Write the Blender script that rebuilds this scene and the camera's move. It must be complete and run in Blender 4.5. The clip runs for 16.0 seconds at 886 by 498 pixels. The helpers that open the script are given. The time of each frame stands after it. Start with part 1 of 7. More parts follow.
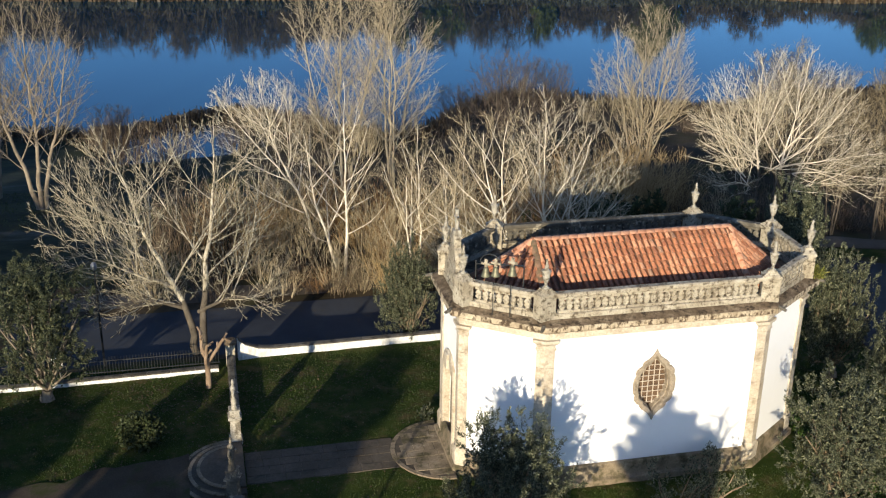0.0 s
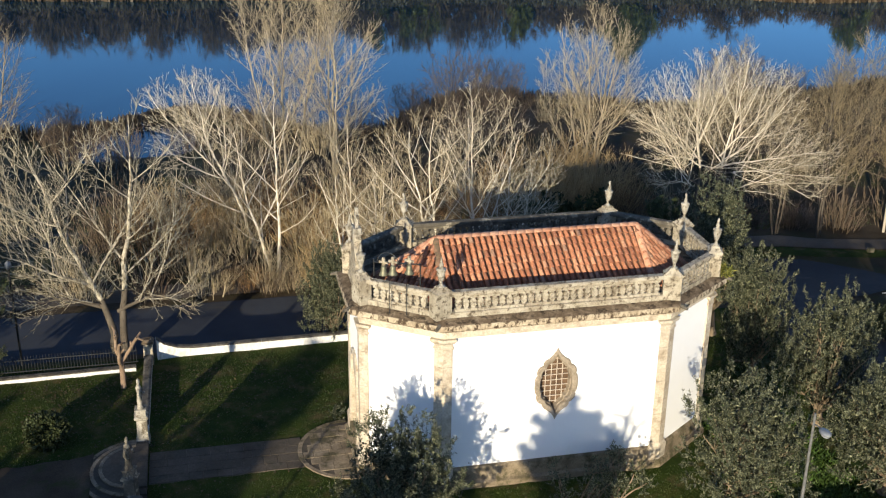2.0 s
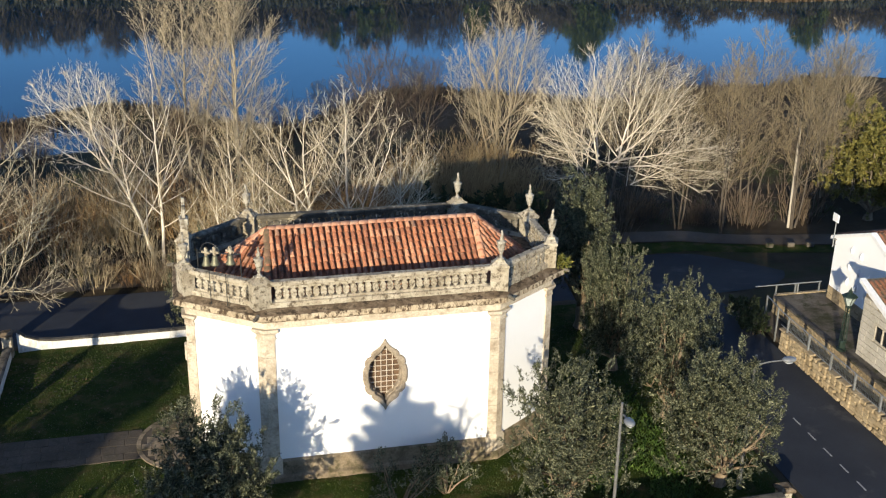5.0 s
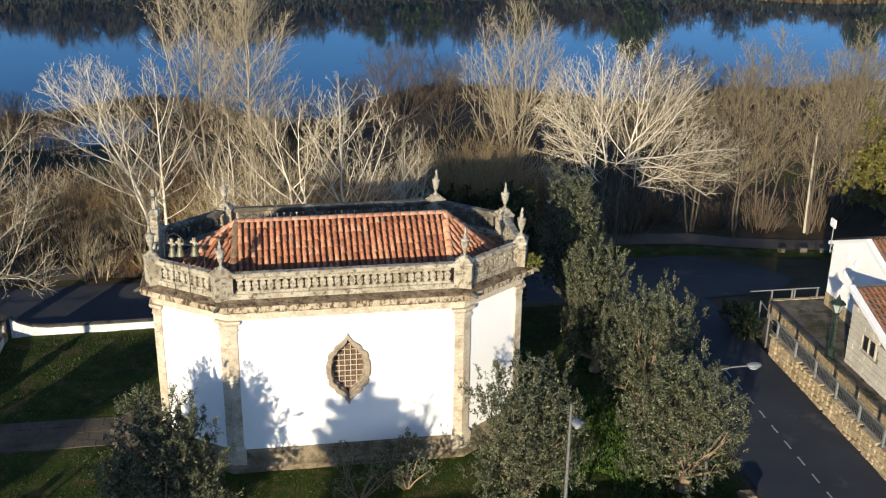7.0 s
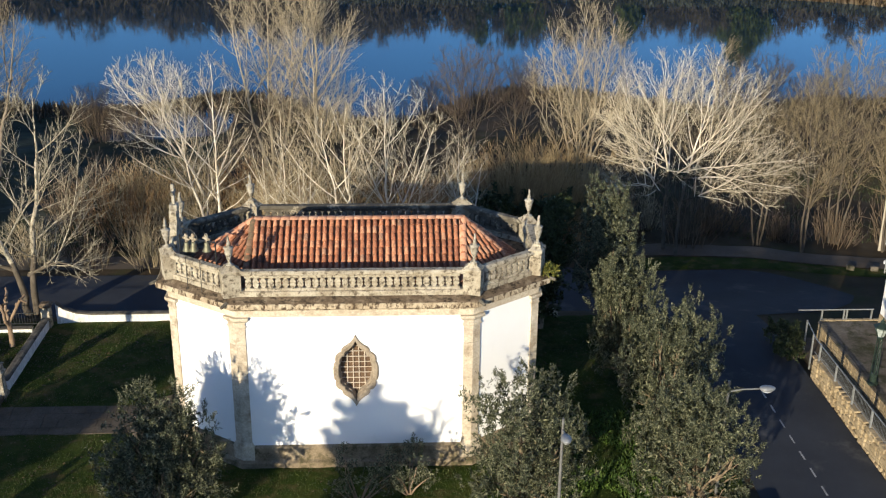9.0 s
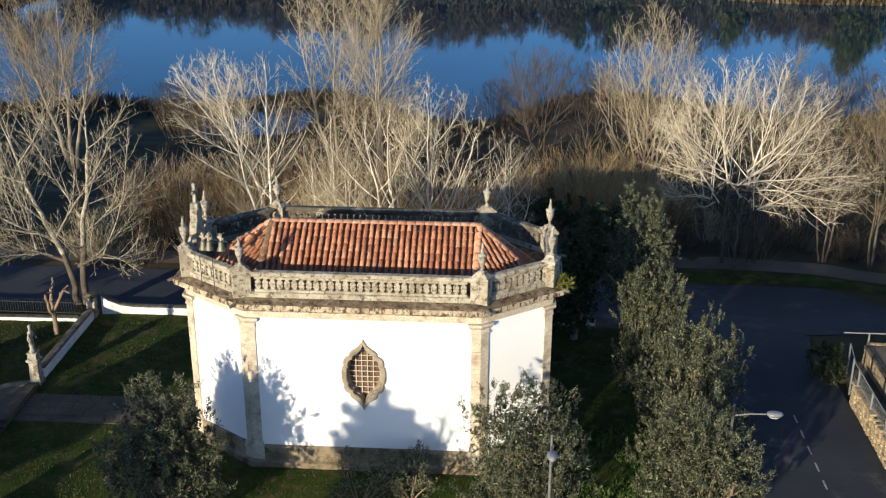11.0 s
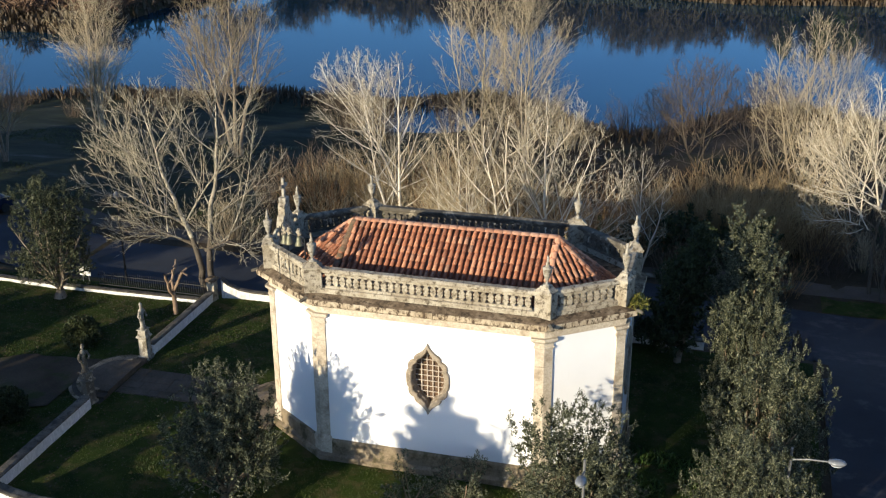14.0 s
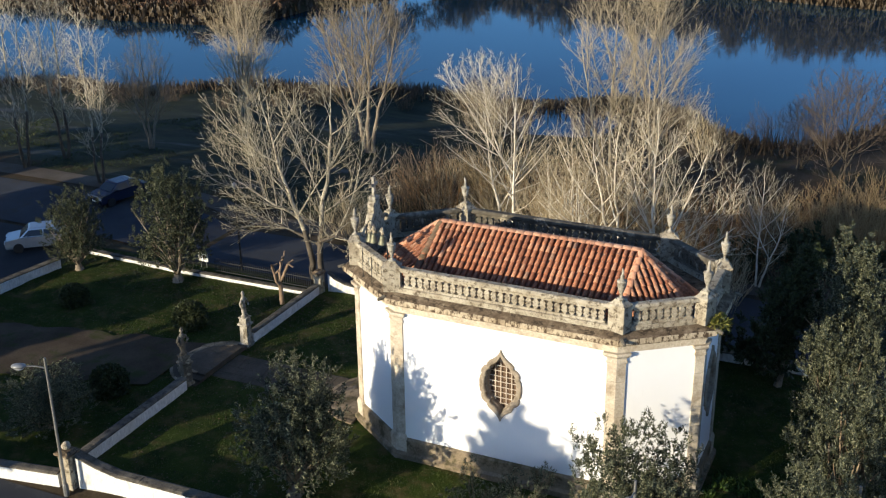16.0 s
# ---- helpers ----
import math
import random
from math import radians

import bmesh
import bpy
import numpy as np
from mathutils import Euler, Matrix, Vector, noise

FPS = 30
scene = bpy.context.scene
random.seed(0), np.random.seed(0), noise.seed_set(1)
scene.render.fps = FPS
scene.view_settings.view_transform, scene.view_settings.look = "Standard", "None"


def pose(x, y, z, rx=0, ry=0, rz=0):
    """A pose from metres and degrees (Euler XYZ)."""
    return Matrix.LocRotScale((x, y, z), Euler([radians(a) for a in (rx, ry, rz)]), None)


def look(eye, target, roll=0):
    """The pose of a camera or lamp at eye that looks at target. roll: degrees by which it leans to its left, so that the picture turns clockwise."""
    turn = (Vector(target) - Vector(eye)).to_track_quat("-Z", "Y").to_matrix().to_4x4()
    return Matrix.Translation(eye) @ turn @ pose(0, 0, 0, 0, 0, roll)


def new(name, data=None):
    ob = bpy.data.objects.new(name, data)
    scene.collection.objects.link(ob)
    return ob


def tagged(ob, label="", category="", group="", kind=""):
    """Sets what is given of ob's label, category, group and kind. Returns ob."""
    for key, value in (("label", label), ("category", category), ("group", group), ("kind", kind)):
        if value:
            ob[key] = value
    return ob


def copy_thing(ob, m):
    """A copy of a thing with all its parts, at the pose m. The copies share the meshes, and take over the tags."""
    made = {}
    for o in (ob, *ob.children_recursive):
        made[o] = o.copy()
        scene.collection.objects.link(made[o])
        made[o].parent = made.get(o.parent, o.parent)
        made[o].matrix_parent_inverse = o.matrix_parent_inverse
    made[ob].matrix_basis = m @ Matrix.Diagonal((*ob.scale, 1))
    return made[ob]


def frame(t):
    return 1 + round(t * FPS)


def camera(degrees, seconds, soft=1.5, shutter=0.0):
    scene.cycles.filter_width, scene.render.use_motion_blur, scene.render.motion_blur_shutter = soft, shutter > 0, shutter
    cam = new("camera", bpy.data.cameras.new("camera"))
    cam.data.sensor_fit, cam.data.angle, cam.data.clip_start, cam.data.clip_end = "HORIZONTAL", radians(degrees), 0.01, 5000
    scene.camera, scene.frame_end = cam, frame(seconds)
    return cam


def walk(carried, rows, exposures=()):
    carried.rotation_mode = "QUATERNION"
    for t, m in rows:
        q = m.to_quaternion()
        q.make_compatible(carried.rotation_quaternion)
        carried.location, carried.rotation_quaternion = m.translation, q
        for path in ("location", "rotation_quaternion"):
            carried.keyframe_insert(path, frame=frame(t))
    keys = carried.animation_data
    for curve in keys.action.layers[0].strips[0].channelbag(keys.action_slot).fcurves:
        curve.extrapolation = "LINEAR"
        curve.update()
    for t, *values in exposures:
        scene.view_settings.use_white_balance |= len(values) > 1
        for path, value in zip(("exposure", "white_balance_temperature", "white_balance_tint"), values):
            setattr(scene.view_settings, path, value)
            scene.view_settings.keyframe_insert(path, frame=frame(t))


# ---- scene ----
cam = camera(43.6, 16.0, soft=1.2)
METRES, EYE, TILT, LEAN, TURN = 32.4, 26.16, 0.0, 0.0, -12.9
ROWS = [
    (0.0, 0.0, 0.0, 0.0, 0.32, -22.0, -0.78),
    (0.5, 0.0275, 0.002, -0.0014, 0.32, -21.99, -0.78),
    (1.0, 0.0586, 0.0043, -0.0022, 0.31, -21.98, -0.75),
    (1.5, 0.0903, 0.006, -0.0038, 0.3, -21.97, -0.77),
    (2.0, 0.1223, 0.0072, -0.0039, 0.28, -21.97, -0.76),
    (2.5, 0.1554, 0.008, -0.0046, 0.27, -21.94, -0.78),
    (3.0, 0.1915, 0.008, -0.0064, 0.26, -21.93, -0.79),
    (3.5, 0.227, 0.0079, -0.0096, 0.24, -21.92, -0.78),
    (4.0, 0.2614, 0.0079, -0.0123, 0.23, -21.91, -0.77),
    (4.5, 0.2983, 0.0071, -0.0141, 0.19, -21.89, -0.78),
    (5.0, 0.3316, 0.0058, -0.015, 0.18, -21.88, -0.8),
    (7.5, 0.4874, 0.0141, -0.0154, 5.51, -22.03, -0.67),
    (8.0, 0.5213, 0.0228, -0.0133, 7.34, -22.06, -0.6),
    (8.5, 0.5525, 0.0314, -0.013, 8.81, -22.08, -0.55),
    (11.0, 0.7039, 0.0809, -0.0063, 16.53, -22.15, -0.17),
    (11.5, 0.7318, 0.0921, -0.0042, 18.06, -22.14, -0.1),
    (12.0, 0.7585, 0.1035, -0.005, 19.88, -22.14, -0.04),
    (12.5, 0.7861, 0.1187, -0.0052, 21.84, -22.13, 0.08),
    (13.0, 0.8113, 0.1346, -0.005, 23.96, -22.11, 0.17),
    (13.5, 0.8363, 0.15, -0.0045, 26.23, -22.12, 0.22),
    (14.0, 0.86, 0.1637, -0.004, 28.33, -22.11, 0.33),
    (14.5, 0.8837, 0.1785, -0.0044, 30.77, -22.09, 0.42),
    (15.0, 0.904, 0.1936, -0.0021, 33.21, -22.11, 0.51),
    (15.5, 0.9252, 0.2108, -0.0019, 35.57, -22.07, 0.61),
    (16.0, 0.9454, 0.2279, -0.0017, 37.45, -22.04, 0.69),
]
walk(cam, [(t, pose(0, 0, EYE, TILT, LEAN, TURN) @ pose(METRES * x, METRES * y, METRES * z, 90 + pitch, roll, yaw)) for t, x, y, z, yaw, pitch, roll in ROWS])

# ---- world, sun, exposure ----
SUN_EL, SUN_AZ = 12.3, 62.0          # elevation, and the bearing towards which shadows fall (from +x)
sky_world = bpy.data.worlds.new("sky")
scene.world = sky_world
sky_world.use_nodes = True
wn = sky_world.node_tree
sky = wn.nodes.new("ShaderNodeTexSky")
sky.sky_type, sky.sun_disc = "NISHITA", False
sky.sun_elevation, sky.sun_rotation = radians(SUN_EL), radians(270 - SUN_AZ)
sky.air_density, sky.dust_density, sky.ozone_density = 0.62, 0.3, 3.2
wn.links.new(sky.outputs[0], wn.nodes["Background"].inputs[0])
wn.nodes["Background"].inputs[1].default_value = 0.155
sun = new("sun", bpy.data.lights.new("sun", "SUN"))
sun.data.energy, sun.data.angle, sun.data.color = 4.9, radians(0.8), (1.0, 0.872, 0.65)
to_sun = Vector((-math.cos(radians(SUN_AZ)) * math.cos(radians(SUN_EL)), -math.sin(radians(SUN_AZ)) * math.cos(radians(SUN_EL)), math.sin(radians(SUN_EL))))
sun.matrix_world = look(to_sun * 100, (0, 0, 0))
scene.view_settings.exposure = 0.60


# ---- materials ----
def shader(name, rough=0.8, metal=0.0, spec=0.3):
    m = bpy.data.materials.new(name)
    m.use_nodes = True
    b = m.node_tree.nodes["Principled BSDF"]
    b.inputs["Roughness"].default_value = rough
    b.inputs["Metallic"].default_value = metal
    b.inputs["Specular IOR Level"].default_value = spec
    return m, m.node_tree, b


def noise_node(nt, scale, detail=5.0, rough=0.6, coords="Object", stretch=(1, 1, 1), seed=0.0):
    co = nt.nodes.new("ShaderNodeNewGeometry") if coords == "World" else nt.nodes.new("ShaderNodeTexCoord")
    mp = nt.nodes.new("ShaderNodeMapping")
    mp.inputs["Scale"].default_value = stretch
    mp.inputs["Location"].default_value = (seed, seed * 0.7, seed * 1.3)
    nt.links.new(co.outputs["Position" if coords == "World" else "Object"], mp.inputs[0])
    n = nt.nodes.new("ShaderNodeTexNoise")
    n.inputs["Scale"].default_value, n.inputs["Detail"].default_value, n.inputs["Roughness"].default_value = scale, detail, rough
    nt.links.new(mp.outputs[0], n.inputs["Vector"])
    return n.outputs["Fac"]


def ramp(nt, fac, stops):
    r = nt.nodes.new("ShaderNodeValToRGB")
    e = r.color_ramp.elements
    while len(e) < len(stops):
        e.new(0.5)
    for el, (p, c) in zip(e, stops):
        el.position = p
        el.color = (*c, 1) if len(c) == 3 else c
    nt.links.new(fac, r.inputs[0])
    return r.outputs[0]


def mix(nt, fac, a, b, kind="MIX"):
    m = nt.nodes.new("ShaderNodeMix")
    m.data_type, m.blend_type = "RGBA", kind
    for sock, v in ((m.inputs[0], fac), (m.inputs[6], a), (m.inputs[7], b)):
        if isinstance(v, (int, float)):
            sock.default_value = v
        elif isinstance(v, tuple):
            sock.default_value = (*v, 1)
        else:
            nt.links.new(v, sock)
    return m.outputs[2]


def bump(nt, b, height, strength=0.4, dist=0.02):
    n = nt.nodes.new("ShaderNodeBump")
    n.inputs["Strength"].default_value, n.inputs["Distance"].default_value = strength, dist
    nt.links.new(height, n.inputs["Height"])
    nt.links.new(n.outputs[0], b.inputs["Normal"])


def rand_obj(nt):
    return nt.nodes.new("ShaderNodeObjectInfo").outputs["Random"]


def rand_isl(nt):
    return nt.nodes.new("ShaderNodeNewGeometry").outputs["Random Per Island"]


def two_scale(name, stops, big=0.6, small=14.0, rough=0.85, bumpy=0.35, dist=0.02, spec=0.25, patch=None, patch_lo=0.52, patch_hi=0.68, patch_scale=1.6, stretch=(1, 1, 1), coords="World"):
    m, nt, b = shader(name, rough, 0, spec)
    base = ramp(nt, noise_node(nt, big, 4, 0.6, coords, stretch), stops)
    fine = noise_node(nt, small, 6, 0.65, coords, stretch, 3.1)
    col = mix(nt, 0.55, base, ramp(nt, fine, [(0.3, (0.45, 0.45, 0.45)), (0.7, (1.2, 1.2, 1.2))]), "MULTIPLY")
    if patch:
        f = ramp(nt, noise_node(nt, patch_scale, 7, 0.7, coords, stretch, 7.7), [(patch_lo, (0, 0, 0)), (patch_hi, (1, 1, 1))])
        col = mix(nt, f, col, patch)
    nt.links.new(col, b.inputs["Base Color"])
    bump(nt, b, fine, bumpy, dist)
    return m


M = {}
m_, nt_, b_ = shader("white_plaster", 0.9, 0, 0.2)
c_ = ramp(nt_, noise_node(nt_, 0.35, 4, 0.6, "World"), [(0.3, (0.82, 0.82, 0.81)), (0.7, (0.86, 0.86, 0.85))])
c_ = mix(nt_, ramp(nt_, noise_node(nt_, 1.2, 6, 0.7, "World", (1, 1, 0.3), 5.0), [(0.6, (0, 0, 0)), (0.85, (0.5, 0.5, 0.5))]), c_, (0.70, 0.69, 0.65))
nt_.links.new(c_, b_.inputs["Base Color"])
bump(nt_, b_, noise_node(nt_, 14, 5, 0.6, "World"), 0.06, 0.004)
M["plaster"] = m_
M["coping"] = two_scale("dark_coping_stone", [(0.3, (0.085, 0.075, 0.06)), (0.7, (0.19, 0.17, 0.135))], 1.8, 16, 0.95, 0.6, 0.03, 0.15, (0.05, 0.046, 0.04), 0.5, 0.62, 2.4)
M["limewash"] = two_scale("old_limewash", [(0.3, (0.66, 0.66, 0.63)), (0.7, (0.80, 0.80, 0.78))], 0.8, 9, 0.9, 0.3, 0.015, 0.2, (0.33, 0.31, 0.27), 0.56, 0.75, 1.1, (1, 1, 0.45))
M["stone"] = two_scale("pale_limestone", [(0.25, (0.43, 0.36, 0.27)), (0.6, (0.58, 0.51, 0.40)), (0.85, (0.66, 0.60, 0.49))], 0.9, 12, 0.9, 0.3, 0.02, 0.2, (0.235, 0.180, 0.12), 0.50, 0.72, 1.9)
M["lichen_stone"] = two_scale("lichened_stone", [(0.25, (0.25, 0.205, 0.140)), (0.5, (0.42, 0.370, 0.280)), (0.8, (0.58, 0.53, 0.42))], 1.4, 22, 0.95, 0.9, 0.04, 0.15, (0.115, 0.092, 0.064), 0.50, 0.62, 5.0)
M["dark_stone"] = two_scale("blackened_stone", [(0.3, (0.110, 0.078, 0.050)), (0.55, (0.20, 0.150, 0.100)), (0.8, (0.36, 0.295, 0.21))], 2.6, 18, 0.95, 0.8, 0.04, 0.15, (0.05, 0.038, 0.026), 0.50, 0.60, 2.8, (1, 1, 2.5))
M["cornice_stone"] = two_scale("streaked_cornice_stone", [(0.25, (0.20, 0.15, 0.095)), (0.45, (0.44, 0.36, 0.25)), (0.8, (0.62, 0.54, 0.40))], 1.3, 14, 0.95, 0.6, 0.03, 0.15, (0.075, 0.052, 0.034), 0.48, 0.57, 4.6, (1, 1, 0.55))
M["blackish_stone"] = two_scale("blackish_flecked_stone", [(0.3, (0.07, 0.062, 0.05)), (0.55, (0.14, 0.125, 0.098)), (0.8, (0.36, 0.32, 0.245))], 2.0, 16, 0.95, 0.8, 0.04, 0.15, (0.36, 0.32, 0.245), 0.56, 0.64, 2.5)
M["damp_stone"] = two_scale("damp_stained_stone", [(0.3, (0.16, 0.125, 0.082)), (0.6, (0.30, 0.24, 0.165)), (0.85, (0.46, 0.39, 0.28))], 1.1, 14, 0.95, 0.5, 0.03, 0.15, (0.085, 0.075, 0.042), 0.48, 0.62, 1.6)
M["statue"] = two_scale("carved_limestone", [(0.3, (0.27, 0.245, 0.195)), (0.7, (0.48, 0.445, 0.37))], 2.2, 22, 0.9, 0.7, 0.03, 0.2, (0.13, 0.11, 0.08), 0.48, 0.60, 5.0)
M["grass"] = two_scale("winter_lawn", [(0.3, (0.016, 0.030, 0.006)), (0.55, (0.034, 0.054, 0.009)), (0.8, (0.075, 0.076, 0.020))], 0.5, 16, 0.95, 0.9, 0.05, 0.1, (0.085, 0.066, 0.028), 0.50, 0.66, 0.9)
M["litter"] = two_scale("leaf_litter", [(0.25, (0.030, 0.026, 0.015)), (0.5, (0.066, 0.050, 0.031)), (0.8, (0.110, 0.082, 0.055))], 0.25, 8, 0.95, 0.8, 0.06, 0.1, (0.046, 0.050, 0.020), 0.52, 0.68, 0.16)
M["asphalt"] = two_scale("worn_asphalt", [(0.3, (0.022, 0.026, 0.034)), (0.7, (0.038, 0.043, 0.053))], 0.3, 40, 0.85, 0.35, 0.01, 0.3, (0.066, 0.066, 0.068), 0.56, 0.66, 0.30)
# Paler than the shaded east copy, asphalt; blue skylight is tinted into both.
M["west_asphalt"] = two_scale("paler_west_asphalt", [(0.3, (0.031, 0.036, 0.046)), (0.7, (0.052, 0.058, 0.070))], 0.3, 30, 0.9, 0.4, 0.012, 0.25, (0.045, 0.043, 0.042), 0.56, 0.64, 0.4)
M["paving"] = two_scale("worn_paving", [(0.3, (0.061, 0.050, 0.037)), (0.7, (0.122, 0.101, 0.076))], 0.7, 12, 0.9, 0.5, 0.02, 0.2, (0.050, 0.047, 0.032), 0.55, 0.70, 1.3)
M["gravel"] = two_scale("sandy_gravel", [(0.3, (0.085, 0.070, 0.055)), (0.7, (0.15, 0.125, 0.10))], 0.3, 18, 0.95, 0.5, 0.03, 0.15, (0.09, 0.08, 0.05), 0.55, 0.68, 0.35)
M["silt"] = two_scale("silted_wet_meadow", [(0.40, (0.014, 0.020, 0.009)), (0.56, (0.030, 0.034, 0.020)), (0.72, (0.115, 0.112, 0.105))], 0.22, 6, 0.85, 0.5, 0.03, 0.15, (0.034, 0.038, 0.018), 0.46, 0.58, 0.5, (0.4, 1.4, 1))
M["earth"] = two_scale("bare_earth", [(0.3, (0.050, 0.038, 0.026)), (0.7, (0.105, 0.082, 0.058))], 0.4, 14, 0.95, 0.6, 0.03, 0.1, (0.045, 0.052, 0.018), 0.52, 0.66, 0.7)
M["old_concrete"] = two_scale("mossy_old_concrete", [(0.3, (0.075, 0.065, 0.052)), (0.7, (0.17, 0.15, 0.125))], 0.6, 10, 0.95, 0.5, 0.02, 0.15, (0.04, 0.042, 0.022), 0.48, 0.62, 1.1)
M["rubble"] = two_scale("rubble_stone", [(0.3, (0.26, 0.20, 0.12)), (0.7, (0.45, 0.36, 0.23))], 1.1, 10, 0.95, 0.6, 0.03, 0.15, (0.12, 0.10, 0.07), 0.55, 0.7, 2.0)
M["mortar"] = two_scale("earthy_mortar", [(0.3, (0.13, 0.105, 0.07)), (0.7, (0.20, 0.165, 0.12))], 1.0, 18)
M["line"] = two_scale("worn_road_paint", [(0.3, (0.22, 0.22, 0.22)), (0.7, (0.40, 0.40, 0.39))], 3.0, 30, 0.7)
M["surround"] = two_scale("weathered_window_stone", [(0.25, (0.24, 0.195, 0.14)), (0.6, (0.36, 0.30, 0.225)), (0.85, (0.46, 0.40, 0.31))], 1.4, 14, 0.9, 0.4, 0.02, 0.2, (0.13, 0.10, 0.07), 0.50, 0.72, 2.4)
M["cream_block"] = two_scale("cream_stone_block", [(0.3, (0.40, 0.37, 0.31)), (0.7, (0.54, 0.50, 0.43))], 0.9, 14, 0.9, 0.4, 0.012)


def bark(name, lo, mid, hi, dark, dlo=0.58):
    m, nt, b = shader(name, 0.9, 0, 0.2)
    n1 = noise_node(nt, 2.2, 5, 0.65, "Object", (1, 1, 0.5))
    n2 = noise_node(nt, 11, 5, 0.65, "Object", (1, 1, 0.4), 2.0)
    col = ramp(nt, n1, [(0.25, lo), (0.5, mid), (0.78, hi)])
    col = mix(nt, ramp(nt, n2, [(dlo, (0, 0, 0)), (dlo + 0.1, (1, 1, 1))]), col, dark)
    nt.links.new(col, b.inputs["Base Color"])
    bump(nt, b, n2, 0.5, 0.02)
    return m


M["bark_white"] = bark("pale_poplar_bark", (0.40, 0.345, 0.26), (0.68, 0.61, 0.49), (0.82, 0.76, 0.64), (0.15, 0.12, 0.085), 0.60)
M["bark_mottled"] = bark("mottled_poplar_bark", (0.17, 0.15, 0.11), (0.38, 0.34, 0.26), (0.56, 0.51, 0.40), (0.08, 0.065, 0.045), 0.5)
M["bark_dark"] = bark("dark_bark", (0.05, 0.042, 0.034), (0.095, 0.08, 0.062), (0.15, 0.125, 0.10), (0.03, 0.025, 0.02))
M["bark_tan"] = bark("tan_bark", (0.24, 0.19, 0.13), (0.36, 0.30, 0.21), (0.46, 0.40, 0.30), (0.12, 0.09, 0.06))
M["bark_grey"] = bark("grey_bark", (0.12, 0.10, 0.075), (0.22, 0.18, 0.135), (0.30, 0.26, 0.20), (0.06, 0.05, 0.04))
M["bark_olive"] = bark("olive_bark", (0.10, 0.075, 0.05), (0.21, 0.16, 0.105), (0.32, 0.25, 0.17), (0.04, 0.032, 0.024))
M["bark_pollard"] = bark("pruned_trunk_bark", (0.13, 0.09, 0.06), (0.24, 0.17, 0.115), (0.34, 0.26, 0.19), (0.07, 0.05, 0.035), 0.6)


def twig_mat(name, a, b_):
    m, nt, b = shader(name, 0.85, 0, 0.2)
    col = ramp(nt, rand_isl(nt), [(0.0, a), (1.0, b_)])
    nt.links.new(col, b.inputs["Base Color"])
    return m


M["twig_pale"] = twig_mat("pale_twigs", (0.34, 0.285, 0.190), (0.70, 0.615, 0.46))
M["twig_tan"] = twig_mat("tan_twigs", (0.245, 0.195, 0.120), (0.50, 0.42, 0.28))
M["twig_brown"] = twig_mat("brown_twigs", (0.085, 0.062, 0.042), (0.19, 0.145, 0.10))
M["twig_rust"] = twig_mat("rusty_twigs", (0.16, 0.092, 0.043), (0.31, 0.19, 0.09))
M["twig_gold"] = twig_mat("golden_twigs", (0.27, 0.185, 0.090), (0.55, 0.41, 0.22))
M["twig_olive"] = twig_mat("olive_brown_twigs", (0.15, 0.115, 0.070), (0.30, 0.245, 0.150))
M["twig_grey"] = twig_mat("greyish_twigs", (0.19, 0.162, 0.108), (0.42, 0.375, 0.270))
M["twig_far"] = twig_mat("far_bank_twigs", (0.085, 0.052, 0.034), (0.175, 0.110, 0.070))
M["twig_dark"] = twig_mat("dark_twigs", (0.06, 0.045, 0.035), (0.13, 0.10, 0.08))


def leaf_mat(name, a, mid, c):
    m, nt, b = shader(name, 0.55, 0, 0.35)
    col = ramp(nt, rand_isl(nt), [(0.0, a), (0.55, mid), (1.0, c)])
    col = mix(nt, 0.5, col, ramp(nt, noise_node(nt, 2.6, 3), [(0.32, (0.45, 0.45, 0.45)), (0.68, (1.3, 1.3, 1.25))]), "MULTIPLY")
    nt.links.new(col, b.inputs["Base Color"])
    t = nt.nodes.new("ShaderNodeBsdfTranslucent")
    nt.links.new(col, t.inputs[0])
    ms = nt.nodes.new("ShaderNodeMixShader")
    ms.inputs[0].default_value = 0.18
    nt.links.new(b.outputs[0], ms.inputs[1])
    nt.links.new(t.outputs[0], ms.inputs[2])
    nt.links.new(ms.outputs[0], nt.nodes["Material Output"].inputs[0])
    return m


M["leaf_olive"] = leaf_mat("olive_leaves", (0.022, 0.028, 0.014), (0.060, 0.070, 0.038), (0.27, 0.272, 0.17))
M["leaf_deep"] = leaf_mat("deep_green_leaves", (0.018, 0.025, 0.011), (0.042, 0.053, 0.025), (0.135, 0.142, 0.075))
M["leaf_dark"] = leaf_mat("evergreen_leaves", (0.020, 0.030, 0.012), (0.045, 0.060, 0.022), (0.085, 0.10, 0.040))
M["leaf_bright"] = leaf_mat("yellow_green_leaves", (0.075, 0.075, 0.018), (0.145, 0.135, 0.035), (0.24, 0.205, 0.06))
M["leaf_fern"] = leaf_mat("fern_leaves", (0.07, 0.085, 0.02), (0.16, 0.165, 0.035), (0.28, 0.25, 0.06))
M["leaf_reed"] = leaf_mat("dry_reeds", (0.040, 0.029, 0.018), (0.075, 0.054, 0.034), (0.125, 0.092, 0.056))
M["dead_leaf"] = leaf_mat("fallen_leaves", (0.035, 0.024, 0.012), (0.075, 0.05, 0.026), (0.125, 0.085, 0.042))
M["clover"] = leaf_mat("clover_leaves", (0.030, 0.062, 0.010), (0.060, 0.115, 0.018), (0.11, 0.17, 0.035))
M["blade"] = leaf_mat("grass_blades", (0.022, 0.038, 0.008), (0.045, 0.070, 0.013), (0.09, 0.10, 0.026))


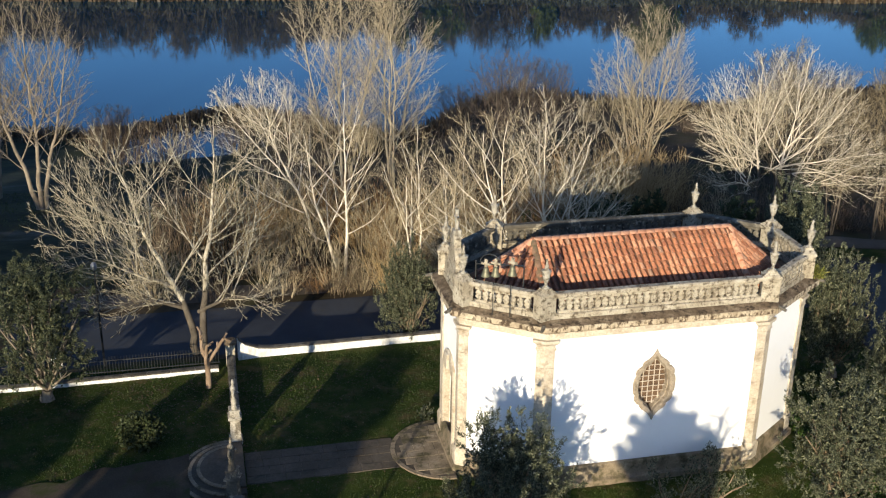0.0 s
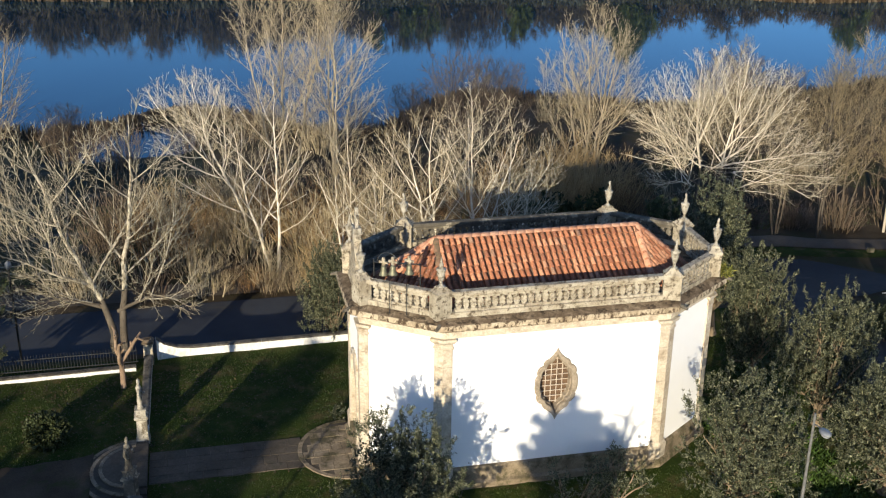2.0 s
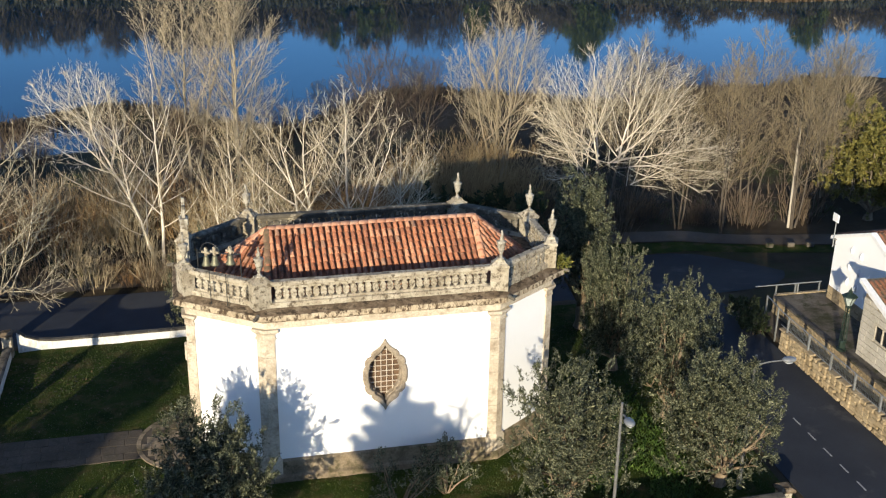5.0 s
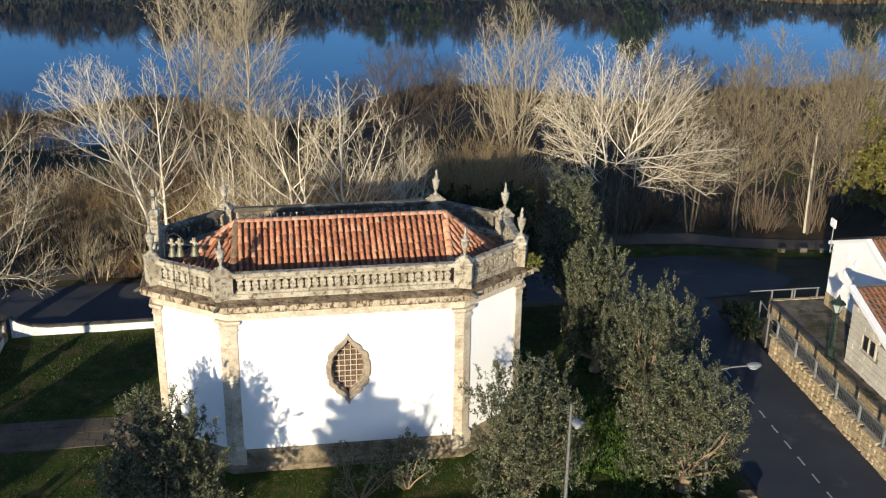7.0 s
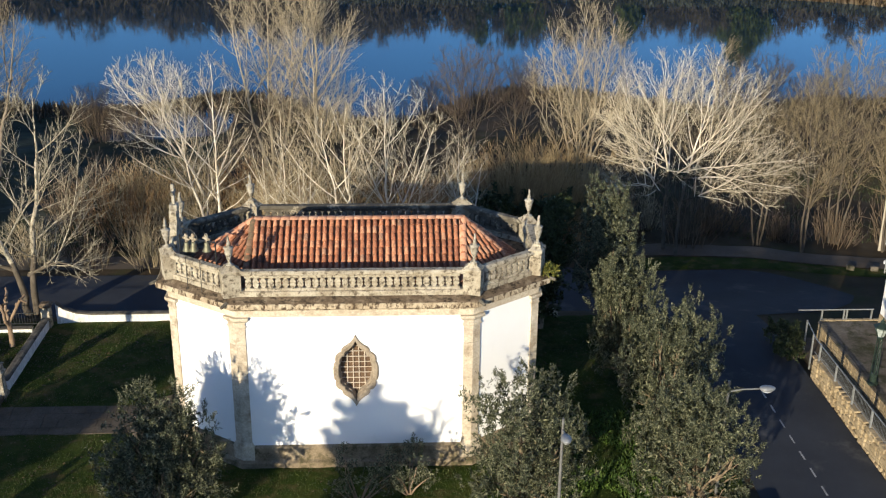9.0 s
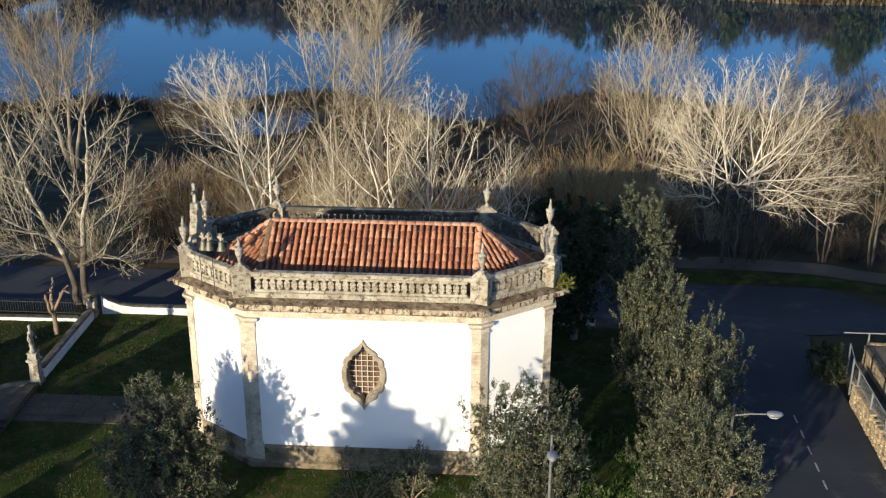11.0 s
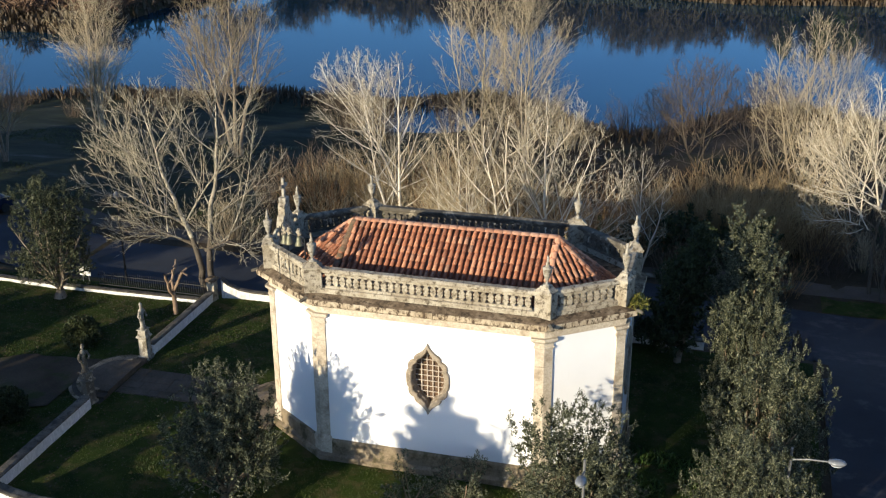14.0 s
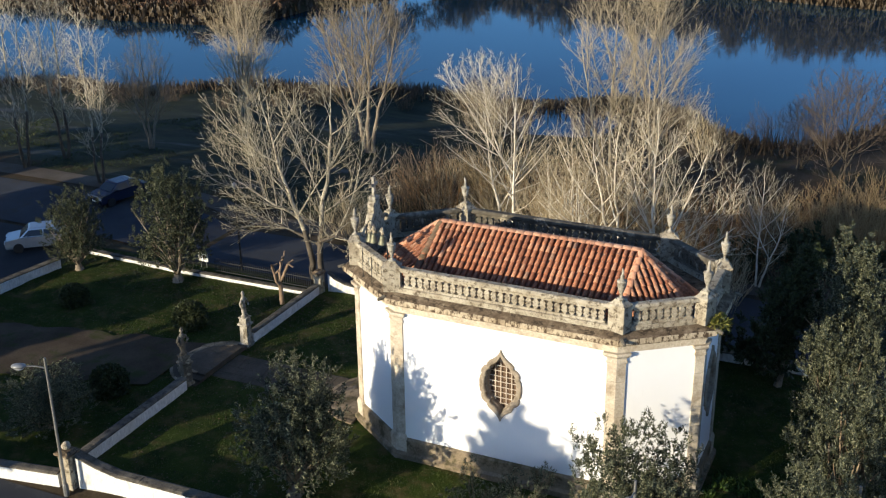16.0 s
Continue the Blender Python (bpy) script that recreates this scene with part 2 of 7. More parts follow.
def tile_mat(name, island):
    m, nt, b = shader(name, 0.8, 0, 0.25)
    r = rand_isl(nt) if island else rand_obj(nt)
    col = ramp(nt, r, [(0.0, (0.20, 0.075, 0.042)), (0.3, (0.33, 0.125, 0.064)), (0.7, (0.43, 0.175, 0.090)), (0.9, (0.53, 0.26, 0.150)), (1.0, (0.28, 0.17, 0.115))])
    f = noise_node(nt, 9, 6, 0.7, "World")
    col = mix(nt, ramp(nt, f, [(0.46, (0, 0, 0)), (0.70, (1, 1, 1))]), col, (0.15, 0.080, 0.055))
    col = mix(nt, ramp(nt, noise_node(nt, 23, 4, 0.6, "World", (1, 1, 1), 4.0), [(0.60, (0, 0, 0)), (0.68, (0.8, 0.8, 0.8))]), col, (0.60, 0.42, 0.30))
    nt.links.new(col, b.inputs["Base Color"])
    bump(nt, b, f, 0.3, 0.01)
    return m


M["tile"] = tile_mat("clay_roof_tile", False)
M["tile_old"] = two_scale("weathered_roof_tile", [(0.3, (0.20, 0.085, 0.05)), (0.7, (0.38, 0.17, 0.095))], 2.0, 12, 0.9, 0.4, 0.02, 0.2, (0.14, 0.10, 0.075), 0.47, 0.62, 2.2)
M["tile_many"] = tile_mat("clay_roof_tiles", True)
M["mossy_tile"] = two_scale("mossy_ridge_tile", [(0.3, (0.10, 0.075, 0.05)), (0.7, (0.30, 0.17, 0.11))], 2.5, 14, 0.9, 0.5, 0.02, 0.2, (0.09, 0.085, 0.05), 0.5, 0.65, 3.0)
M["ridge_tile"] = two_scale("faded_ridge_tile", [(0.3, (0.46, 0.20, 0.11)), (0.7, (0.62, 0.36, 0.24))], 1.5, 14, 0.85, 0.3, 0.01, 0.2, (0.32, 0.24, 0.18), 0.55, 0.72, 2.2)


def plain(name, col, rough=0.5, metal=0.0, spec=0.4, vary=0.25, scale=8.0):
    m, nt, b = shader(name, rough, metal, spec)
    f = noise_node(nt, scale, 5, 0.6)
    c = ramp(nt, f, [(0.3, tuple(x * (1 - vary) for x in col)), (0.7, tuple(min(1, x * (1 + vary)) for x in col))])
    nt.links.new(c, b.inputs["Base Color"])
    bump(nt, b, f, 0.1, 0.005)
    return m


M["iron"] = plain("painted_iron", (0.030, 0.032, 0.032), 0.5, 0.4)
M["green_iron"] = plain("green_painted_iron", (0.019, 0.034, 0.026), 0.5, 0.3)
# Opaque grey-green: the lit look of the glass is put into its colour.
M["milk_glass"] = plain("pale_lantern_glass", (0.30, 0.34, 0.32), 0.22, 0.0, 0.5)
M["galv"] = plain("galvanised_steel", (0.26, 0.27, 0.27), 0.55, 0.5)
M["lamp_grey"] = plain("grey_lamp_paint", (0.20, 0.21, 0.22), 0.4, 0.2)
M["lamp_pole"] = plain("dull_steel_pole", (0.20, 0.20, 0.19), 0.5, 0.5)
M["grille"] = plain("white_grille_paint", (0.50, 0.43, 0.35), 0.6)
M["wood_door"] = plain("dark_green_door_wood", (0.12, 0.10, 0.07), 0.6, 0, 0.3, 0.35, 5)
M["bronze"] = plain("verdigris_bronze", (0.17, 0.165, 0.11), 0.55, 0.6)
M["pole_wood"] = plain("weathered_pole", (0.40, 0.36, 0.29), 0.85, 0, 0.2)
M["car_silver"] = plain("silver_car_paint", (0.55, 0.57, 0.60), 0.25, 0.6, 0.5, 0.05)
M["car_dark"] = plain("dark_blue_car_paint", (0.020, 0.030, 0.065), 0.25, 0.3, 0.5, 0.05)
M["rubber"] = plain("tyre_rubber", (0.02, 0.02, 0.02), 0.9)
M["car_glass"] = plain("car_glass", (0.015, 0.018, 0.022), 0.08, 0, 0.6, 0.05)
M["white_paint"] = plain("white_gloss_paint", (0.75, 0.75, 0.74), 0.5, 0, 0.4, 0.06)
M["headlight"] = plain("headlight_lens", (0.50, 0.52, 0.54), 0.1, 0.2, 0.6, 0.05)
M["plate"] = plain("pale_plate", (0.70, 0.70, 0.66), 0.5, 0, 0.3, 0.05)
M["brown_wood"] = plain("dull_brown_wood", (0.115, 0.070, 0.040), 0.7, 0, 0.3, 0.3, 4)
M["void"] = plain("dark_interior", (0.035, 0.032, 0.030), 0.9)

m_, nt_, b_ = shader("window_glass", 0.03, 0, 0.5)
b_.inputs["Transmission Weight"].default_value = 1.0
b_.inputs["Base Color"].default_value = (0.30, 0.32, 0.31, 1)
m_, nt_, b_ = shader("river_water", 0.5, 0, 0.0)
b_.inputs["Base Color"].default_value = (0.004, 0.022, 0.045, 1)
wv = noise_node(nt_, 0.9, 3, 0.5, "World", (1, 2.2, 1))
bump(nt_, b_, wv, 0.02, 0.05)
gl_ = nt_.nodes.new("ShaderNodeBsdfGlossy")
gl_.inputs["Color"].default_value, gl_.inputs["Roughness"].default_value = (0.66, 0.90, 0.98, 1), 0.06
fr_ = nt_.nodes.new("ShaderNodeFresnel")
fr_.inputs["IOR"].default_value = 1.34
mx_ = nt_.nodes.new("ShaderNodeMixShader")
nt_.links.new(b_.inputs["Normal"].links[0].from_socket, gl_.inputs["Normal"])
nt_.links.new(fr_.outputs[0], mx_.inputs[0])
nt_.links.new(b_.outputs[0], mx_.inputs[1])
nt_.links.new(gl_.outputs[0], mx_.inputs[2])
nt_.links.new(mx_.outputs[0], nt_.nodes["Material Output"].inputs[0])
M["water"] = m_


# ---- mesh helpers ----
def mesh_of(name, verts, faces, mat, smooth=False):
    me = bpy.data.meshes.new(name)
    me.from_pydata([tuple(v) for v in verts], [], [tuple(f) for f in faces])
    me.materials.append(mat)
    if smooth:
        me.polygons.foreach_set("use_smooth", [True] * len(me.polygons))
    me.update()
    return me


class Geo:
    """Collects vertices and faces of one part."""
    def __init__(self):
        self.v, self.f = [], []

    def add(self, v, f):
        o = len(self.v)
        self.v += [tuple(p) for p in v]
        self.f += [tuple(i + o for i in q) for q in f]
        return self

    def box(self, x0, x1, y0, y1, z0, z1, bevel=0.0):
        b = min(bevel, (x1 - x0) * 0.45, (y1 - y0) * 0.45, (z1 - z0) * 0.45)
        if b <= 0:
            v = [(x, y, z) for z in (z0, z1) for x, y in ((x0, y0), (x1, y0), (x1, y1), (x0, y1))]
            return self.add(v, [(3, 2, 1, 0), (4, 5, 6, 7), (0, 1, 5, 4), (1, 2, 6, 5), (2, 3, 7, 6), (3, 0, 4, 7)])
        rings = []
        for z, i in ((z0, b), (z0 + b, 0), (z1 - b, 0), (z1, b)):
            rings.append([(x0 + b + i * 0, y0 + i, z), (x1 - b, y0 + i, z), (x1 - i, y0 + b, z), (x1 - i, y1 - b, z), (x1 - b, y1 - i, z), (x0 + b, y1 - i, z), (x0 + i, y1 - b, z), (x0 + i, y0 + b, z)])
        return self.rings(rings)

    def rings(self, rings, caps=True, closed=True):
        n = len(rings[0])
        v = [p for r in rings for p in r]
        f = []
        for k in range(len(rings) - 1):
            for i in range(n if closed else n - 1):
                j = (i + 1) % n
                f.append((k * n + i, k * n + j, (k + 1) * n + j, (k + 1) * n + i))
        if caps:
            f.append(tuple(range(n - 1, -1, -1)))
            f.append(tuple((len(rings) - 1) * n + i for i in range(n)))
        return self.add(v, f)

    def lathe(self, prof, n=12, cx=0, cy=0, caps=True, sx=1.0, sy=1.0):
        return self.rings([[(cx + r * sx * math.cos(2 * math.pi * i / n), cy + r * sy * math.sin(2 * math.pi * i / n), z) for i in range(n)] for r, z in prof], caps)

    def tube(self, pts, rad, n=8, caps=True):
        pts = [Vector(p) for p in pts]
        rad = rad if isinstance(rad, (list, tuple)) else [rad] * len(pts)
        rings = []
        for k, p in enumerate(pts):
            d = (pts[min(k + 1, len(pts) - 1)] - pts[max(k - 1, 0)]).normalized()
            u = d.cross(Vector((0, 0, 1)) if abs(d.z) < 0.9 else Vector((1, 0, 0))).normalized()
            w = d.cross(u)
            rings.append([p + (u * math.cos(2 * math.pi * i / n) + w * math.sin(2 * math.pi * i / n)) * rad[k] for i in range(n)])
        return self.rings(rings, caps)

    def prism(self, poly, z0, z1):
        n = len(poly)
        v = [(x, y, z0) for x, y in poly] + [(x, y, z1) for x, y in poly]
        return self.add(v, [tuple(range(n - 1, -1, -1)), tuple(range(n, 2 * n))] + [(i, (i + 1) % n, n + (i + 1) % n, n + i) for i in range(n)])

    def moved(self, m):
        self.v = [tuple(m @ Vector(p)) for p in self.v]
        return self

    def mesh(self, name, mat, smooth=False):
        return mesh_of(name, self.v, self.f, mat, smooth)


def part(name, geo, mat, parent=None, label="", smooth=False, at=None):
    """One mesh object, under a thing or a part, or at top level."""
    me = geo.mesh(name, mat, smooth) if isinstance(geo, Geo) else geo
    ob = new(name, me)
    if parent:
        ob.parent = parent
    if at is not None:
        ob.matrix_basis = at
    if label:
        ob["label"] = label
    return ob


def thing(name, m, label, category, group="", kind=""):
    ob = new(name)
    ob.matrix_basis = m
    ob.empty_display_size = 0.2
    return tagged(ob, label, category, group, kind)


def rough_up(geo, amount, scale, seed=0):
    """Wears a part's surface a little."""
    out = []
    for p in geo.v:
        d = noise.noise_vector(Vector(p) * scale + Vector((seed, seed * 2, seed * 3)))
        out.append(tuple(Vector(p) + d * amount))
    geo.v = out
    return geo

# ---- ground, river, roads ----
def smooth01(a, b, x):
    t = max(0.0, min(1.0, (x - a) / (b - a)))
    return t * t * (3 - 2 * t)


def near_shore(x):
    """y of the near bank's waterline."""
    y = 108 + 3.0 * math.sin(x * 0.09) + 1.5 * math.sin(x * 0.31 + 1)
    y -= 12.0 * math.exp(-((x - 19) / 8.0) ** 2)
    y -= 16.0 * smooth01(-22, -55, x)
    y += 6.0 * math.exp(-((x - 33) / 7.0) ** 2)
    return y


def far_shore(x):
    y = 175 + 2.0 * math.sin(x * 0.05) + 1.5 * math.sin(x * 0.17) + 8 * smooth01(15, -15, x)
    y -= 14 * smooth01(60, 130, x)
    y -= 54 * smooth01(-52, -60, x)
    return y


WATER = -3.0


def road_drop(x, y):
    """The riverside road lies lower than the garden, and falls further to the east; the side road ramps down to it."""
    fade = 1 - smooth01(72, 92, y)
    west = smooth01(51.3, 52.2, y) * (1 - smooth01(13, 19, x)) * smooth01(-16, -10, x) * (1 - smooth01(60, 75, y))
    level = smooth01(13, 19, x) + 1.1 * smooth01(19, 36, x)
    edge = smooth01(51.3, 52.6, y) if x < 33 else smooth01(46.5, 61, y)
    return west + level * edge * fade


def ground_z(x, y):
    s, f = near_shore(x), far_shore(x)
    if y < (s + f) / 2:
        z = -2.6 * smooth01(58, s - 3, y)
        z -= 2.4 * smooth01(s - 3, s + 4, y)
    else:
        z = -5.0 + 3.2 * smooth01(f - 5, f + 3, y) + 2.8 * smooth01(f + 3, f + 60, y)
    z -= road_drop(x, y)
    z -= 2.6 * math.exp(-((x + 2.2) / 5.0) ** 4 - ((y - 99.5) / 5.4) ** 4)
    rough = smooth01(59, 68, y)
    z += rough * (0.35 * noise.noise(Vector((x * 0.11, y * 0.11, 0))) + 0.12 * noise.noise(Vector((x * 0.5, y * 0.5, 3))))
    return z


def axis(spans):
    out = []
    for a, b, step in spans:
        n = max(1, round((b - a) / step))
        out += [a + (b - a) * i / n for i in range(n)]
    return out + [spans[-1][1]]


xs = axis([(-1500, -300, 200), (-300, -100, 20), (-100, 110, 2.0), (110, 300, 19), (300, 1500, 200)])
ys = axis([(-900, -100, 100), (-100, 50, 10), (50, 62, 0.5), (62, 130, 1.6), (130, 156, 6), (156, 190, 2), (190, 300, 11), (300, 2600, 230)])
geo = Geo()
geo.add([(x, y, ground_z(x, y)) for y in ys for x in xs], [(j * len(xs) + i, j * len(xs) + i + 1, (j + 1) * len(xs) + i + 1, (j + 1) * len(xs) + i) for j in range(len(ys) - 1) for i in range(len(xs) - 1)])
ground = tagged(part("ground", geo, M["litter"], smooth=True), "earthy river bank with brown leaf litter and patchy silt", "ground", kind="structure")
ground.data.materials.append(M["silt"])
for f in ground.data.polygons:
    c = f.center
    if 63 + 2.5 * noise.noise(Vector((c.x * 0.15, c.y * 0.15, 4))) < c.y < near_shore(c.x) - 2 and c.x < 3 + 4 * noise.noise(Vector((c.x * 0.2, c.y * 0.2, 8))):
        f.material_index = 1

geo = Geo()
geo.add([(-1500, 80, WATER), (1500, 80, WATER), (1500, 240, WATER), (-1500, 240, WATER)], [(0, 1, 2, 3)])
tagged(part("water", geo, M["water"]), "calm blue river reflecting the sky and far bank", "river", kind="structure")


def sheet(name, poly, z, mat, label, category, step=0.0, lump=0.0):
    g = Geo()
    if step:
        x0, x1, y0, y1 = min(p[0] for p in poly), max(p[0] for p in poly), min(p[1] for p in poly), max(p[1] for p in poly)
        nx, ny = max(1, round((x1 - x0) / step)), max(1, round((y1 - y0) / step))
        g.add([(x0 + (x1 - x0) * i / nx, y0 + (y1 - y0) * j / ny, z + lump * noise.noise(Vector((i * 0.7, j * 0.7, 1.5)))) for j in range(ny + 1) for i in range(nx + 1)],
              [(j * (nx + 1) + i, j * (nx + 1) + i + 1, (j + 1) * (nx + 1) + i + 1, (j + 1) * (nx + 1) + i) for j in range(ny) for i in range(nx)])
    else:
        g.prism(poly, z - 0.25, z)
    return tagged(part(name, g, mat, smooth=bool(step)), label, category, kind="structure")


sheet("lawn", [(-16, 29.5), (32.9, 29.5), (32.9, 50.6), (-16, 50.6)], 0.06, M["grass"], "mown winter lawn, green with brown patches", "lawn", 0.6, 0.05)
def laid(name, x0, x1, y0, y1, up, mat, label, category):
    """A surface that follows the ground."""
    nx, ny = round((x1 - x0) / 1.0), round((y1 - y0) / 0.5)
    g = Geo()
    g.add([(x0 + (x1 - x0) * i / nx, y0 + (y1 - y0) * j / ny, ground_z(x0 + (x1 - x0) * i / nx, y0 + (y1 - y0) * j / ny) + up) for j in range(ny + 1) for i in range(nx + 1)],
          [(j * (nx + 1) + i, j * (nx + 1) + i + 1, (j + 1) * (nx + 1) + i + 1, (j + 1) * (nx + 1) + i) for j in range(ny) for i in range(nx)])
    return tagged(part(name, g, mat, smooth=True), label, category, kind="structure")


# One road: paler copy here, the darker one where it runs in shade.
laid("road_west", -120, 19, 52.0, 59.0, 0.045, M["west_asphalt"], "pale worn asphalt riverside road", "road")
laid("path_west", -60, 19, 60.0, 62.0, 0.040, M["gravel"], "sandy gravel footpath beside the river bank", "path")
def draped(name, south, north, up, mat, label, category, step=0.5):
    """A surface that follows the ground between two edges, each a run of (x, y)."""
    x0, x1 = south[0][0], south[-1][0]
    n, m = round((x1 - x0) / step), 14
    g = Geo()
    for i in range(n + 1):
        x = x0 + (x1 - x0) * i / n
        ya, yb = (float(np.interp(x, [p[0] for p in e], [p[1] for p in e])) for e in (south, north))
        g.v += [(x, ya + (yb - ya) * j / m, ground_z(x, ya + (yb - ya) * j / m) + up) for j in range(m + 1)]
    g.f += [(i * (m + 1) + j, (i + 1) * (m + 1) + j, (i + 1) * (m + 1) + j + 1, i * (m + 1) + j + 1) for i in range(n) for j in range(m)]
    return tagged(part(name, g, mat, smooth=True), label, category, kind="structure")


draped("road", [(19, 52.7), (33.2, 52.7), (33.3, 51.6), (38.8, 51.6), (39.0, 51.7), (42.0, 52.1), (44.0, 53.0), (45.4, 54.4), (46.2, 56.0)], [(19, 61.5), (41.0, 61.5), (42.6, 61.0), (44.0, 60.0), (45.4, 58.2), (46.2, 56.2)], 0.045, M["asphalt"], "dark worn asphalt riverside road", "road")
draped("side_road_ramp", [(33.3, 45.8), (38.8, 45.8)], [(33.3, 51.62), (38.8, 51.62)], 0.042, M["asphalt"], "asphalt side road sloping down to the river", "road")
draped("riverside_path", [(19, 60.6), (27, 63.4), (35.2, 64.3), (42.4, 63.5), (47.6, 62.0), (57, 60.2), (70, 57.4)], [(19, 62.2), (27, 65.4), (35.4, 66.3), (43.3, 65.4), (48.7, 64.1), (57.4, 62.3), (70, 59.4)], 0.06, M["gravel"], "sandy gravel footpath beside the road", "path")
draped("tree_strip", [(14.6, 54.2), (21.0, 54.2)], [(14.6, 57.0), (21.0, 57.0)], 0.11, M["earth"], "earth strip with poplars beside the road", "verge")
sheet("side_road", [(33.3, -60), (38.8, -60), (38.8, 45.9), (33.3, 45.9)], 0.030, M["asphalt"], "asphalt side road with a dashed centre line", "road")
sheet("street", [(-120, 22), (33.3, 22), (33.3, 29.0), (-120, 26.0)], 0.024, M["asphalt"], "grey asphalt street along the garden wall", "road")
sheet("west_street", [(-32, 27), (-17.2, 27), (-17.2, 51.6), (-32, 51.6)], 0.018, M["asphalt"], "asphalt side street with parked cars", "road")
# dashed centre line of the side road
for k in range(36):
    y = -4 + k * 1.30
    if y > 45:
        break
    tagged(part("road_dash", Geo().box(36.0, 36.075, y, y + 0.66, 0.031, 0.036), M["line"]), "short worn white road marking on asphalt", "road marking", "dashes of the centre line")

# ---- garden walls ----
def run_wall(name, pts, thick, h, label, cope=0.06, mat="limewash", z0=-0.2, cope_mat="coping", heights=None):
    """A low wall along points, its coping cut into slabs."""
    w = thing(name, pose(0, 0, 0), label, "wall", kind="structure")
    body, top = Geo(), []
    hs = heights or [h] * len(pts)
    for (p, q, ha, hb) in zip(pts[:-1], pts[1:], hs[:-1], hs[1:]):
        p, q = Vector(p), Vector(q)
        d = (q - p).normalized()
        n = Vector((-d.y, d.x)) * thick / 2
        L = (q - p).length
        c = [p - n, q - n, q + n, p + n]
        body.add([(v.x, v.y, z0) for v in c] + [(v.x, v.y, hh) for v, hh in zip(c, (ha, hb, hb, ha))], [(3, 2, 1, 0), (4, 5, 6, 7), (0, 1, 5, 4), (1, 2, 6, 5), (2, 3, 7, 6), (3, 0, 4, 7)])
        k = max(1, round(L / 1.1))
        for i in range(k):
            a, b = p + (q - p) * (i / k) + d * 0.006, p + (q - p) * ((i + 1) / k) - d * 0.006
            za, zb = ha + (hb - ha) * i / k + 0.003, ha + (hb - ha) * (i + 1) / k + 0.003
            m = n * (1 + 0.10 / thick)
            g = Geo()
            e = n * 0.72
            lift = random.uniform(-0.012, 0.012)
            g.rings([[(a - m).to_3d() + Vector((0, 0, za)), (a + m).to_3d() + Vector((0, 0, za)), (a + m).to_3d() + Vector((0, 0, za + cope * 0.6)), (a + e).to_3d() + Vector((0, 0, za + cope + lift)), (a - e).to_3d() + Vector((0, 0, za + cope + lift)), (a - m).to_3d() + Vector((0, 0, za + cope * 0.6))],
                     [(b - m).to_3d() + Vector((0, 0, zb)), (b + m).to_3d() + Vector((0, 0, zb)), (b + m).to_3d() + Vector((0, 0, zb + cope * 0.6)), (b + e).to_3d() + Vector((0, 0, zb + cope + lift)), (b - e).to_3d() + Vector((0, 0, zb + cope + lift)), (b - m).to_3d() + Vector((0, 0, zb + cope * 0.6))]])
            top.append(g)
    part("wall_body", body, M[mat], w)
    for g in top:
        part("coping_stone", g, M[cope_mat], w)
    return w


random.seed(4)
run_wall("wall_north_west", [(-16.0, 49.6), (-9, 49.25), (0.1, 49.45)], 0.28, 0.27, "low white garden wall, sunlit plaster with dark coping")
run_wall("wall_north_east", [(1.1, 50.45), (1.5, 50.5), (2.1, 50.6), (2.9, 50.65), (27.6, 50.95)], 0.30, 0.62, "low white garden wall sweeping up to a stone pier", heights=[1.2, 0.85, 0.58, 0.47, 0.47])
run_wall("wall_inner_north", [(0.68, 43.15), (0.72, 49.7)], 0.30, 0.60, "white inner garden wall with broad dark lichened coping", 0.10)
run_wall("wall_inner_south", [(0.55, 30.1), (0.50, 37.6)], 0.36, 0.62, "white inner garden wall with broad dark coping", 0.10)
run_wall("wall_south", [(1.5, 29.35), (2.4, 29.5), (3.4, 29.6), (31.8, 30.3)], 0.42, 0.85, "white street wall with weathered dark coping", 0.10, heights=[1.5, 1.1, 0.85, 0.85])
run_wall("wall_south_west", [(-14, 26.6), (0.7, 29.05)], 0.36, 0.60, "low white street wall with a dark coping", 0.10)
run_wall("wall_west", [(-16.6, 27.3), (-16.4, 43.0), (-15.8, 47.0)], 0.36, 0.62, "low white wall between lawn and side street", 0.08)


def pier(x, y, h, w, label):
    g = Geo().box(x - w / 2, x + w / 2, y - w / 2, y + w / 2, -0.2, h, 0.02)
    p = thing("pier", pose(0, 0, 0), label, "pier", kind="structure")
    part("shaft", rough_up(g, 0.02, 2.5), M["lichen_stone"], p)
    part("cap", rough_up(Geo().rings([[(x + sx * k, y + sy * k, z) for sx, sy in ((-1, -1), (1, -1), (1, 1), (-1, 1))] for k, z in ((w * 0.5, h), (w * 0.68, h + 0.06), (w * 0.68, h + 0.14), (w * 0.4, h + 0.24))]), 0.02, 3), M["dark_stone"], p)
    g = Geo().lathe([(0.05, h + 0.22), (0.17, h + 0.30), (0.20, h + 0.40), (0.14, h + 0.52), (0.04, h + 0.60)], 10, x, y)
    if h > 1.3:
        part("ball", rough_up(g, 0.02, 4), M["lichen_stone"], p)
    return p


pier(0.72, 50.0, 1.2, 0.45, "old lichened stone pier where two garden walls meet")
pier(32.3, 31.1, 0.55, 0.5, "short weathered stone post at the end of the wall")
pier(1.15, 29.15, 1.55, 0.55, "weathered stone pier at the street corner of the wall")

